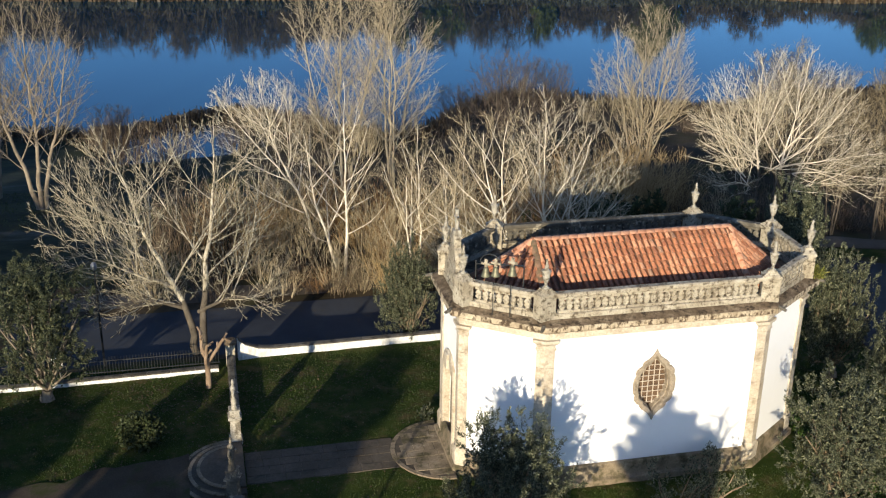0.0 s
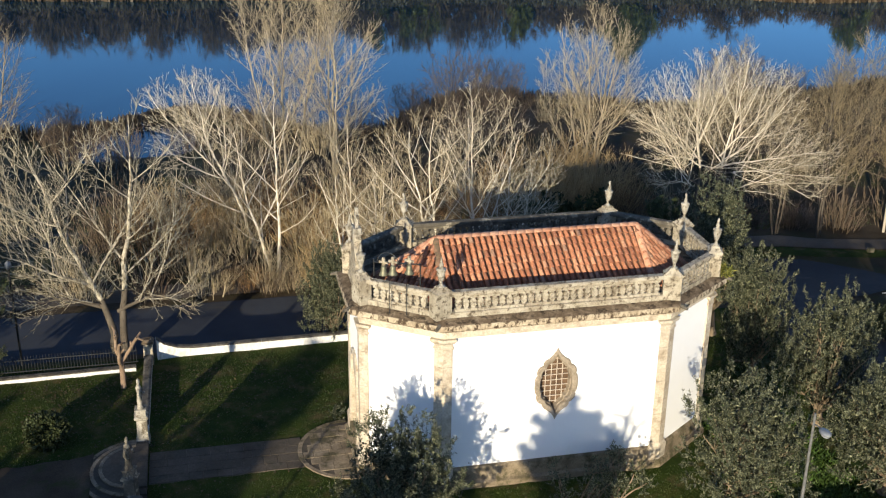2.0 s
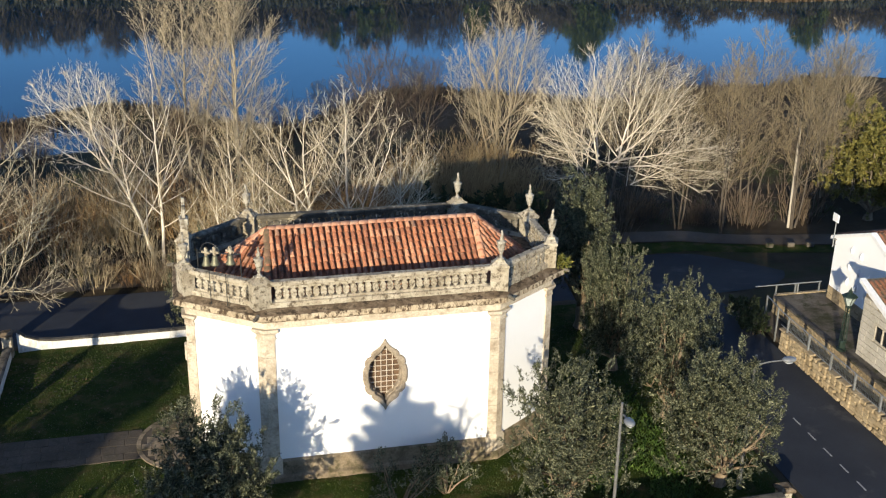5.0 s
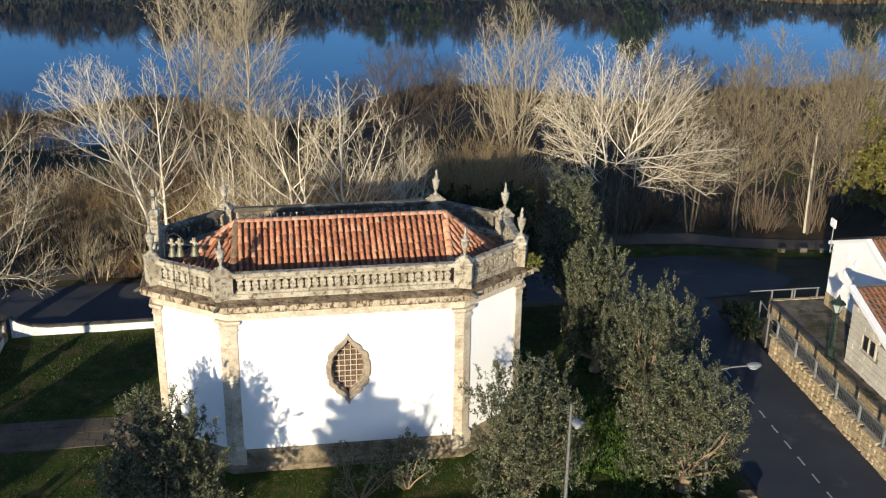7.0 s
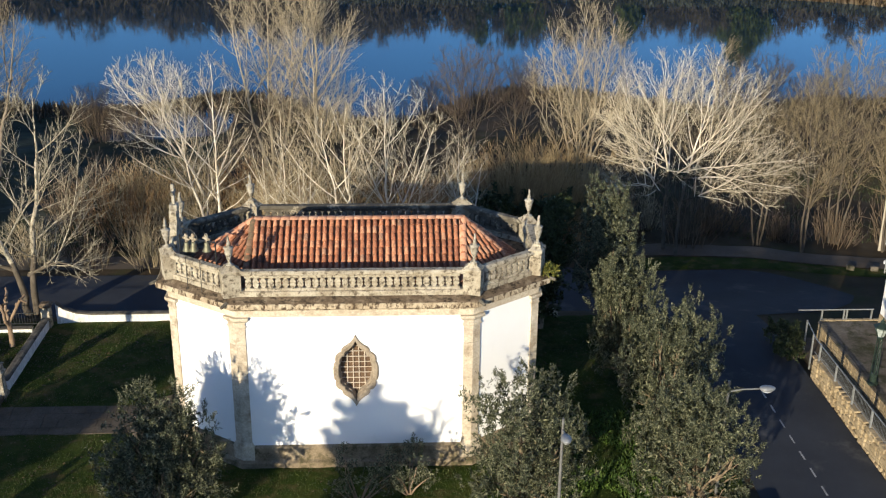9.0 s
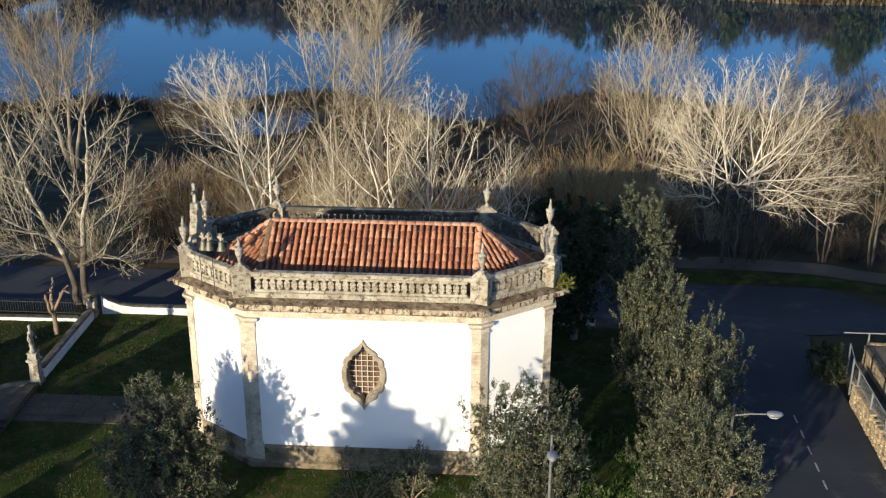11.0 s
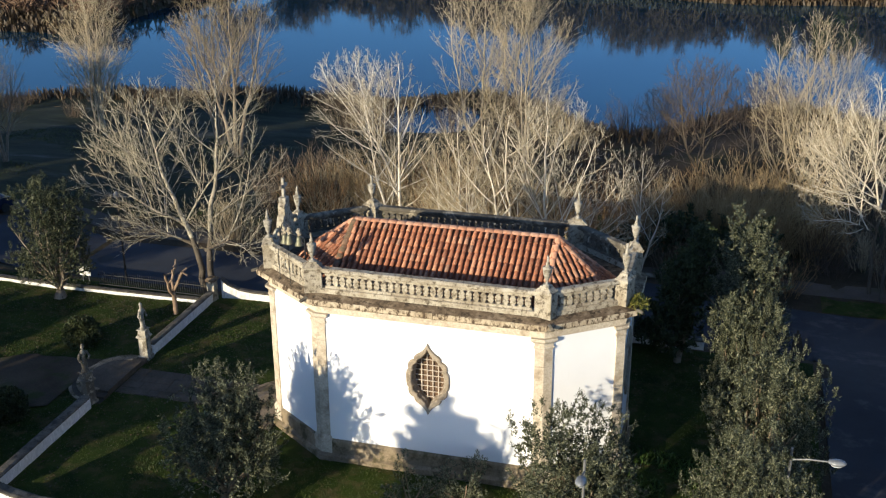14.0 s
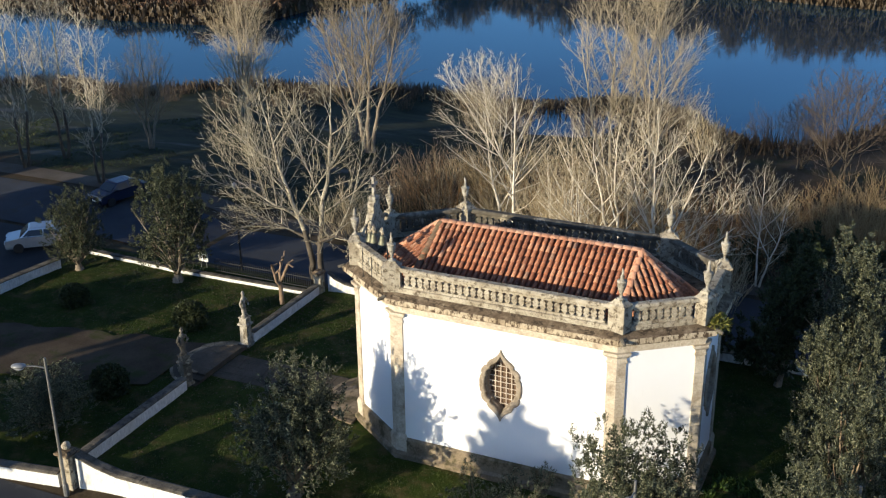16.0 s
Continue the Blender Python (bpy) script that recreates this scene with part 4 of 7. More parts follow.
tv += [(0.068 * c, y, 0.066 * h + z - 0.004) for y, z in ((0.0, 0.040),) for c, h in prof]
tf = [(k, k + 1, seg + 2 + k, seg + 1 + k) for k in range(seg)] + [(k + 1, k, 2 * (seg + 1) + k, 2 * (seg + 1) + k + 1) for k in range(seg)]
tile_mesh = mesh_of("roof_tile", tv, tf, M["tile"], True)
rest = Geo()
count = 0
random.seed(21)
for i, pl in enumerate(planes):
    p, q = pl[0], pl[1]
    ux = (q - p).normalized()
    mid = (pl[2] + pl[-1]) / 2
    n = ux.cross(mid - p).normalized()
    uy = n.cross(ux)
    poly = [((v - p).dot(ux), (v - p).dot(uy)) for v in pl]
    H = max(v for _, v in poly)

    def span(v):
        hits = []
        for (a, b) in zip(poly, poly[1:] + poly[:1]):
            if (a[1] - v) * (b[1] - v) <= 0 and abs(a[1] - b[1]) > 1e-6:
                t = (v - a[1]) / (b[1] - a[1])
                hits.append(a[0] + (b[0] - a[0]) * t)
        return (min(hits), max(hits)) if len(hits) > 1 else None
    base = Matrix((( ux.x, uy.x, n.x, p.x), (ux.y, uy.y, n.y, p.y), (ux.z, uy.z, n.z, p.z), (0, 0, 0, 1)))
    L = poly[1][0]
    for r in range(int(H / ROWH) + 1):
        v = r * ROWH - 0.04
        if v + 0.24 > H:
            continue
        s = span(min(H - 0.02, max(0.01, v + 0.25)))
        if not s:
            continue
        k = int(math.floor(s[0] / COL))
        while k * COL < s[1]:
            x = (k + 0.5) * COL
            if s[0] - 0.03 < x < s[1] + 0.03:
                m = base @ pose(x + random.uniform(-0.010, 0.010), v + random.uniform(-0.02, 0.02), 0.025 + random.uniform(-0.004, 0.008), random.uniform(-1, 1), random.uniform(-3, 3), random.uniform(-1.6, 1.6))
                if i == 0 and count < 300 and r >= 1:
                    part("roof_tile", tile_mesh, None, roof, at=m)
                    count += 1
                else:
                    rest.add([m @ Vector(w) for w in tv], tf)
            k += 1
ob = part("roof_tiles", rest, M["tile_many"], roof)
ob["kind"] = "stuff"
# cap tiles on ridge and hips
cap_prof = [(math.cos(math.pi * k / 6), math.sin(math.pi * k / 6)) for k in range(7)]
cv = [(y, 0.150 * c * s, 0.125 * h * s - 0.02 + z) for y, s, z in ((0.0, 1.05, 0.012), (0.40, 0.90, 0.0)) for c, h in cap_prof]
cf = [(k + 1, k, 7 + k, 8 + k) for k in range(6)] + [tuple(range(7))]
cap_mesh = mesh_of("cap_tile", cv, cf, M["ridge_tile"], True)
mossy_mesh = mesh_of("cap_tile", cv, cf, M["mossy_tile"], True)
lines = [(R1, R0)]
for i in range(8):
    v = RV[i].to_3d()
    v.z = EAVE
    lines.append((v, R0 if i in (0, 5, 6, 7) else R1))
for a, b in lines:
    d = b - a
    n = max(2, round(d.length / 0.38))
    rz = math.degrees(math.atan2(d.y, d.x))
    ry = -math.degrees(math.atan2(d.z, d.xy.length))
    for k in range(n):
        c = a + d * (k * (1 - 0.36 / d.length) / max(1, n - 1))
        part("cap_tile", mossy_mesh if (a - lines[1][0]).length < 0.01 else cap_mesh, None, roof, at=pose(c.x, c.y, c.z + 0.05, 0, 0, rz) @ pose(0, 0, 0, 0, ry + random.uniform(-1, 1), random.uniform(-2, 2)))
# Floor and ceiling are near-black, so the room's darkness is in their colour.
part("floor", Geo().prism([(v.x * 0.93, v.y * 0.88) for v in WALL], -0.1, 0.15), M["void"], chapel, "floor inside, coloured near-black for a dark interior")
part("ceiling", Geo().prism([(v.x * 0.93, v.y * 0.88) for v in WALL], 7.0, 7.1), M["void"], chapel)


# ---- vegetation ----
def tubes_mesh(name, segs, sides, mat, smooth=False):
    """Tapered tubes for many branch pieces at once: rows of p0, p1, r0, r1."""
    a = np.array([s[0] for s in segs], float)
    b = np.array([s[1] for s in segs], float)
    r0 = np.array([s[2] for s in segs], float)[:, None]
    r1 = np.array([s[3] for s in segs], float)[:, None]
    d = b - a
    d /= np.maximum(np.linalg.norm(d, axis=1, keepdims=True), 1e-6)
    ref = np.where(np.abs(d[:, 2:3]) < 0.9, np.array([[0.0, 0.0, 1.0]]), np.array([[1.0, 0.0, 0.0]]))
    u = np.cross(d, ref)
    u /= np.linalg.norm(u, axis=1, keepdims=True)
    w = np.cross(d, u)
    n = len(a)
    v = np.zeros((n, 2 * sides, 3))
    for k in range(sides):
        c, s = math.cos(2 * math.pi * k / sides), math.sin(2 * math.pi * k / sides)
        v[:, k] = a + (u * c + w * s) * r0
        v[:, sides + k] = b + (u * c + w * s) * r1
    quad = np.array([(k, (k + 1) % sides, sides + (k + 1) % sides, sides + k) for k in range(sides)])
    f = (np.arange(n)[:, None, None] * (2 * sides) + quad[None]).reshape(-1, 4)
    return raw_mesh(name, v.reshape(-1, 3), f, mat, smooth)


def raw_mesh(name, v, f, mat, smooth=False):
    me = bpy.data.meshes.new(name)
    k = f.shape[1]
    me.vertices.add(len(v))
    me.vertices.foreach_set("co", np.ascontiguousarray(v, np.float32).ravel())
    me.loops.add(f.size)
    me.loops.foreach_set("vertex_index", np.ascontiguousarray(f, np.int32).ravel())
    me.polygons.add(len(f))
    me.polygons.foreach_set("loop_start", np.arange(0, f.size, k, dtype=np.int32))
    me.polygons.foreach_set("loop_total", np.full(len(f), k, dtype=np.int32))
    if smooth:
        me.polygons.foreach_set("use_smooth", np.ones(len(f), bool))
    me.materials.append(mat)
    me.update(calc_edges=True)
    me.validate()
    return me


def branch(rng, p, d, length, r, nseg, wander, lift, tip=0.35):
    """A bending branch: its points and radii."""
    pts, rad = [np.array(p, float)], [r]
    d = np.array(d, float)
    for k in range(nseg):
        d = d + rng.normal(0, wander, 3) + np.array([0, 0, lift])
        d /= np.linalg.norm(d)
        pts.append(pts[-1] + d * length / nseg)
        rad.append(r * (1 - (1 - tip) * (k + 1) / nseg))
    return pts, rad


def side_dir(rng, d, angle):
    d = d / np.linalg.norm(d)
    q = rng.normal(0, 1, 3)
    q -= d * q.dot(d)
    q /= np.linalg.norm(q)
    return d * math.cos(angle) + q * math.sin(angle)


def crown_exit(p, d, blobs):
    """How far from p along d the crown reaches."""
    far = 0.0
    for c, r in blobs:
        q, e = (p - np.array(c)) / np.array(r), d / np.array(r)
        a, b, k = e.dot(e), q.dot(e), q.dot(q) - 1
        disc = b * b - a * k
        if disc > 0:
            far = max(far, (-b + math.sqrt(disc)) / a)
    return far


def limbed(seed, blobs, stems, limbs=15, low=0.22, lean=1.0, twigs_per=5, finest=0.0085, base=0.135, lift=0.028):
    """A leafless tree: stems, limbs that sweep out and turn up towards the crown's outline, side branches and fine twigs."""
    rng = np.random.default_rng(seed)
    wood, thin, twigs = [], [], []

    def lay(pts, rad):
        for k in range(len(pts) - 1):
            (wood if rad[0] > 0.019 else thin).append((pts[k], pts[k + 1], rad[k], rad[k + 1]))

    def fan(w, side, ang):
        """A direction that leaves w by ang, on the side given by an angle round it."""
        ref = np.array([1.0, 0, 0]) if abs(w[0]) < 0.8 else np.array([0, 1.0, 0])
        e1 = np.cross(w, ref)
        e1 /= np.linalg.norm(e1)
        return w * math.cos(ang) + (e1 * math.cos(side) + np.cross(w, e1) * math.sin(side)) * math.sin(ang)

    def spray(pts, count, reach):
        """Short twigs along a branch, set to both sides and bent towards its tip."""
        side = rng.uniform(0, 6.28)
        for k in range(count):
            u = (0.12 + 0.88 * (k + rng.uniform(0, 1)) / count) * (len(pts) - 1)
            i = min(int(u), len(pts) - 2)
            w = pts[i + 1] - pts[i]
            p = pts[i] + w * (u - i)
            w = w / np.linalg.norm(w)
            side += 2.4 + rng.normal(0, 0.3)
            L = reach * rng.uniform(0.45, 1.2) * (1.1 - 0.5 * u / (len(pts) - 1))
            d = fan(w, side, rng.uniform(0.45, 0.85)) + np.array([0, 0, 0.12])
            d /= np.linalg.norm(d)
            tip = p + d * L
            twigs.append((p, tip, finest))
            for v in (0.35, 0.62):
                if rng.uniform() < 0.6:
                    f = p + d * L * v
                    twigs.append((f, f + (fan(d, rng.uniform(0, 6.28), rng.uniform(0.4, 0.75)) + np.array([0, 0, 0.1])) * L * (0.75 - 0.5 * v), finest * 0.8))
        twigs.append((pts[-1], pts[-1] + (pts[-1] - pts[-2]) * 0.6, finest * 1.3))

    for st in stems:
        arr = np.array(st, float)
        u = np.concatenate([[0], np.cumsum(np.linalg.norm(np.diff(arr, axis=0), axis=1))])
        n = max(4, int(u[-1] / 0.55))
        q = np.stack([np.interp(np.linspace(0, u[-1], n + 1), u, arr[:, c]) for c in range(3)], 1)
        for _ in range(3):
            q[1:-1] = (q[:-2] + 2 * q[1:-1] + q[2:]) / 4
        q[1:] += np.cumsum(rng.normal(0, 0.045, (n, 3)), axis=0)
        r0 = base if st[0][2] < 0.5 else base * 0.48
        r = np.maximum(0.014, r0 * (1 - 0.92 * np.linspace(0, 1, n + 1) ** 0.85))
        lay(q, np.maximum(r, 0.02))
        spray(q[-3:], 6, 0.7)
        start = low if st[0][2] < 0.5 else 0.15
        az = rng.uniform(0, 6.28)
        for k in range(limbs):
            s = start + (1 - start) * (k + rng.uniform(0.1, 0.9)) / limbs
            i = min(int(s * n), n - 1)
            p = q[i] + (q[i + 1] - q[i]) * (s * n - i)
            w = q[min(i + 2, n)] - q[max(i - 1, 0)]
            w = w / np.linalg.norm(w)
            az += 2.4 + rng.normal(0, 0.25)
            d = fan(w, az, (1.12 - 0.45 * s) * lean * rng.uniform(0.8, 1.15))
            if d[2] < -0.1:
                d[2] *= 0.3
            d /= np.linalg.norm(d)
            aim = d + np.array([0, 0, 0.35])
            L = min(8.0, crown_exit(p, aim / np.linalg.norm(aim), blobs)) * rng.uniform(0.72, 1.0)
            if L < 0.5:
                continue
            lr = max(0.016, min(r[i] * 0.6, 0.010 + 0.0066 * L))
            bp, br = branch(rng, p, d, L, lr, 7, 0.05, 0.045 + lift, 0.28)
            lay(bp, br)
            spray(bp[4:], 5, 0.6)
            side = rng.uniform(0, 6.28)
            m = max(4, int(L * 2.3))
            for j in range(m):
                v = (0.14 + 0.82 * (j + rng.uniform(0, 1)) / m) * 7
                i2 = min(int(v), 6)
                w2 = bp[i2 + 1] - bp[i2]
                pp = bp[i2] + w2 * (v - i2)
                side += 2.4 + rng.normal(0, 0.3)
                dd = fan(w2 / np.linalg.norm(w2), side, rng.uniform(0.5, 0.9)) + np.array([0, 0, 0.10])
                dd /= np.linalg.norm(dd)
                sl = min((L * (1 - v / 7) * 0.62 + 0.6) * rng.uniform(0.65, 1.1), max(0.4, crown_exit(pp, dd, blobs) + 0.25))
                sp, sr = branch(rng, pp, dd, sl, max(finest * 1.2, br[i2] * 0.48), 3, 0.07, 0.07, 0.42)
                lay(sp, sr)
                spray(sp, max(3, int(twigs_per * sl)), min(0.8, 0.30 + 0.22 * sl))
    return wood, thin, twigs


def crown_mesh(name, thin, twigs, mat):
    """Thin branches as three-sided tubes and twigs that end in points, as one mesh."""
    vs, fs, base = [], [], 0
    for sides_tip, rows in ((3, thin), (1, [(a, b, r, 0.0) for a, b, r in twigs])):
        if not rows:
            continue
        a, b = np.array([x[0] for x in rows], float), np.array([x[1] for x in rows], float)
        r0, r1 = np.array([x[2] for x in rows], float)[:, None], np.array([x[3] for x in rows], float)[:, None]
        d = b - a
        d /= np.maximum(np.linalg.norm(d, axis=1, keepdims=True), 1e-6)
        ref = np.where(np.abs(d[:, 2:3]) < 0.9, np.array([[0.0, 0.0, 1.0]]), np.array([[1.0, 0.0, 0.0]]))
        u = np.cross(d, ref)
        u /= np.linalg.norm(u, axis=1, keepdims=True)
        w = np.cross(d, u)
        n = len(a)
        v = np.zeros((n, 3 + sides_tip, 3))
        for k in range(3):
            c, s = math.cos(2 * math.pi * k / 3), math.sin(2 * math.pi * k / 3)
            v[:, k] = a + (u * c + w * s) * r0
            if sides_tip == 3:
                v[:, 3 + k] = b + (u * c + w * s) * r1
        if sides_tip == 1:
            v[:, 3] = b
            tri = np.array([(0, 1, 3), (1, 2, 3), (2, 0, 3)])
        else:
            tri = np.array([t for k in range(3) for t in ((k, (k + 1) % 3, 3 + (k + 1) % 3), (k, 3 + (k + 1) % 3, 3 + k))])
        fs.append((np.arange(n)[:, None, None] * (3 + sides_tip) + tri[None]).reshape(-1, 3) + base)
        vs.append(v.reshape(-1, 3))
        base += n * (3 + sides_tip)
    return raw_mesh(name, np.concatenate(vs), np.concatenate(fs), mat)


def grown_tree(name, at, seed, blobs, stems, label, bark_m, twig_m, group="", category="bare tree", foot=0.0, **kw):
    wood, thin, twigs = limbed(seed, blobs, stems, **kw)
    t = thing(name, at, label, category, group)
    low = [s for s in wood if s[1][2] < foot and s[2] > 0.045]
    if low:
        wood = [s for s in wood if not (s[1][2] < foot and s[2] > 0.045)]
        part("trunk", tubes_mesh("trunk", low, 7, M["bark_dark"], True), None, t, "dark rough bark at the foot of the trunk")
    part("trunk", tubes_mesh("trunk", wood, 6, M[bark_m], True), None, t)
    part("crown", crown_mesh("crown", thin, twigs, M[twig_m]), None, t)
    return t


def gz(x, y):
    return ground_z(x, y) if y > 51.2 else 0.0


def stand(x, y, rz=0.0, s=1.0):
    return Matrix.Translation((x, y, gz(x, y))) @ Matrix.Rotation(radians(rz), 4, "Z") @ Matrix.Diagonal((s, s, s, 1))


WHITE = "leafless poplar with pale whitish limbs and fine twigs"
BANK = "poplars on the river bank"
t1 = grown_tree("poplar", stand(-0.9, 52.3) @ Matrix.Translation((0, 0, 0.8)), 3, [((-3.1, -0.2, 8.0), (4.7, 4.0, 5.0)), ((1.9, -0.2, 8.4), (3.9, 3.6, 4.9)), ((-0.3, -0.5, 4.0), (5.4, 3.8, 2.5))],
                [[(0, 0, -1.2), (-0.3, 0, 2.2), (-1.4, 0, 4.4), (-2.4, 0.2, 7.6), (-3.0, 0.2, 11.0)], [(0.2, 0, -1.2), (0.35, 0, 2.2), (0.7, 0, 5.4), (1.1, 0.1, 8.6), (1.4, 0.1, 12.0)], [(-0.9, 0, 3.6), (-2.8, -0.8, 5.0), (-5.0, -1.2, 6.2)], [(0.2, 0, 2.2), (2.0, -0.7, 3.5), (4.2, -1.2, 2.4)], [(-0.3, 0, 2.4), (-2.6, -0.5, 3.3), (-5.0, -0.9, 2.2)]],
                "leafless two-stemmed poplar with mottled trunk beside the road", "bark_mottled", "twig_grey", limbs=11, lean=1.15, base=0.24, finest=0.0125, foot=3.4, twigs_per=4)
t3 = grown_tree("poplar", stand(16.8, 55.8), 8, [((-2.4, 0.2, 8.2), (4.0, 3.6, 4.0)), ((-0.2, 0, 9.0), (2.6, 3.0, 3.4)), ((-3.2, -0.5, 5.0), (4.0, 3, 2.4))],
                [[(0, 0, -0.3), (-0.5, 0.1, 3.0), (-1.3, 0.2, 6.4), (-2.0, 0.3, 10.6)], [(0.15, 0, -0.3), (0.0, 0.1, 3.5), (-0.3, 0.2, 7.5), (-0.2, 0.2, 11.2)], [(-0.4, 0, 2.2), (-2.4, -0.2, 4.2), (-5.0, -0.4, 6.4)]], WHITE, "bark_white", "twig_tan", BANK, limbs=12, lean=1.1, twigs_per=4)
t4 = grown_tree("poplar", stand(18.8, 55.2), 12, [((0.0, 0.2, 9.2), (2.9, 3.0, 4.0)), ((2.2, 0, 7.4), (3.0, 3.0, 3.6))],
                [[(0, 0, -0.3), (-0.1, 0.1, 3.4), (-0.5, 0.2, 8.0), (-0.7, 0.2, 12.4)], [(0.05, 0, 2.6), (0.5, 0, 4.6), (1.4, 0.1, 7.4), (2.0, 0.2, 10.0)], [(0, 0, 3.2), (1.8, 0, 4.8), (4.0, 0.1, 6.6)], [(0, 0, 4.0), (-1.0, 0, 6.6), (-2.0, 0, 9.5)]], WHITE, "bark_white", "twig_pale", BANK, limbs=10, twigs_per=4)
t6 = grown_tree("poplar", stand(37.1, 64.6) @ Matrix.Translation((0, 0, 1.8)), 17, [((0.6, -0.3, 7.2), (6.2, 5.4, 4.9)), ((4.2, -2.6, 4.8), (4.3, 4.2, 2.7)), ((-2.4, 0, 6.4), (3.6, 4.0, 4.0)), ((1.5, -1.6, 3.4), (3.4, 2.8, 1.4))],
                [[(-0.3, 0.6, -2.3), (-0.3, 0.6, 3.4), (-0.9, 0.6, 6.4), (-1.3, 0.5, 11.6)], [(0.4, -0.4, -2.3), (0.4, -0.4, 3.2), (1.3, -0.3, 6.6), (2.4, -0.2, 11.4)],
                 [(0.4, -0.4, 4.0), (3.0, -1.8, 5.0), (6.4, -3.0, 5.6)], [(0.4, -0.4, 3.6), (2.4, -3.2, 4.4), (4.2, -6.0, 3.4)], [(-0.3, 0.6, 4.2), (-2.4, 0.4, 6.2), (-4.8, 0.2, 8.0)], [(0.5, -0.4, 4.8), (2.6, -0.2, 6.8), (5.0, 0, 9.0)], [(-0.3, 0.6, 3.8), (-2.4, -1.2, 5.0), (-4.6, -2.2, 5.8)], [(-0.3, 0.6, 1.9), (-2.2, -0.6, 3.2), (-4.0, -1.4, 3.2)]],
                "broad leafless poplar with bright white spreading limbs", "bark_white", "twig_pale", BANK, limbs=12, low=0.30, foot=4.0)
t8 = grown_tree("poplar", stand(8.0, 61.6), 33, [((0, 0, 8.0), (3.4, 3.4, 4.8)), ((0.3, 0, 5.0), (3.6, 3.2, 2.4))],
                [[(0, 0, -0.3), (0.1, 0, 3.0), (-0.2, 0.2, 7.5), (0.0, 0.2, 12.2)], [(-0.2, 0, -0.3), (-0.8, 0.1, 2.6), (-1.8, 0.2, 6.0), (-2.2, 0.2, 9.4)]], WHITE, "bark_white", "twig_tan", BANK, limbs=13)
t8b = grown_tree("poplar", stand(7.0, 66.5), 37, [((-3.4, 0, 8.2), (3.3, 3.3, 3.5)), ((-2.4, 0, 6.2), (3.0, 3.0, 2.8))],
                 [[(0, 0, -0.3), (-0.9, 0, 3.0), (-2.2, 0, 5.8), (-3.1, 0.2, 8.4), (-3.4, 0.2, 11.0)], [(-1.4, 0, 4.2), (-3.2, 0.1, 6.4), (-5.0, 0.2, 8.4), (-5.8, 0.2, 10.0)], [(-1.8, 0, 4.9), (-1.4, 0.3, 7.4), (-1.6, 0.4, 10.0)]], WHITE, "bark_white", "twig_pale", BANK, limbs=13)
t2 = grown_tree("poplar", stand(9.9, 76.5), 23, [((0, 0, 10.5), (4.4, 4.0, 7.2)), ((0.3, 0, 14), (3.2, 3.0, 4.4))],
                [[(0, 0, -0.3), (0, 0, 5.0), (0.2, 0, 12.0), (0.2, 0, 17.5)], [(0.2, 0.1, -0.3), (1.0, 0.2, 4.0), (2.2, 0.4, 9.5), (2.7, 0.4, 14.5)], [(-0.2, 0, -0.2), (-0.9, -0.2, 4.0), (-1.9, -0.2, 9.0), (-2.4, 0, 13.5)]],
                "tall leafless poplar with upright tan branches", "bark_tan", "twig_tan", BANK, limbs=14, lean=0.95, lift=0.05)
t5 = grown_tree("poplar", stand(32.8, 76.3) @ Matrix.Translation((0, 0, 1.5)), 29, [((0, 0, 8.6), (4.3, 4.0, 5.6))],
                [[(0, 0, -1.9), (0, 0, 3.0), (0.1, 0, 13.0)], [(0.3, 0.1, -1.9), (0.8, 0.2, 3.0), (2.0, 0.4, 8.5), (2.4, 0.4, 12)], [(-0.3, 0, -1.9), (-0.8, -0.2, 3.0), (-2.2, -0.2, 8.5), (-2.6, 0, 12)], [(0.1, -0.2, -1.9), (0.4, -0.5, 3.5), (0.9, -1.2, 11.0)], [(0.1, 0.2, -1.9), (1.2, 0.6, 2.6), (3.2, 1.0, 7.0)], [(0.1, 0.2, -1.9), (-1.2, 0.3, 2.6), (-3.4, 0.8, 7.0)]],
                "leafless poplar with upright yellowish-tan branches", "bark_tan", "twig_tan", BANK, limbs=9, lean=0.85, lift=0.06)
t7 = grown_tree("poplar", stand(-11.3, 78.5), 41, [((0, 0, 9.0), (4.6, 4.2, 6.8))],
                [[(0, 0, -0.3), (0.1, 0, 5.0), (0.2, 0, 15.0)], [(0.2, 0.1, -0.3), (0.9, 0.2, 3.8), (2.4, 0.4, 8.5), (3.0, 0.4, 12)], [(-0.2, 0, -0.2), (-0.9, -0.2, 3.5), (-2.6, -0.2, 8.0), (-3.2, 0, 11.5)]],
                "tall greyish leafless tree near the water", "bark_grey", "twig_olive", BANK, limbs=13, lean=0.85, lift=0.06, base=0.20, finest=0.010, twigs_per=3)
t9 = grown_tree("poplar", stand(-24.5, 60.8), 47, [((0, 0, 7.6), (2.2, 2.2, 5.4))],
                [[(0, 0, -0.3), (0, 0, 4.0), (0.2, 0, 12.5)], [(0.1, 0.1, -0.3), (0.5, 0.2, 3.0), (0.9, 0.3, 10)]],
                "slender leafless poplar with pale upright limbs", "bark_mottled", "twig_pale", BANK, limbs=15, low=0.12, lean=1.0, lift=0.08, foot=4.0)
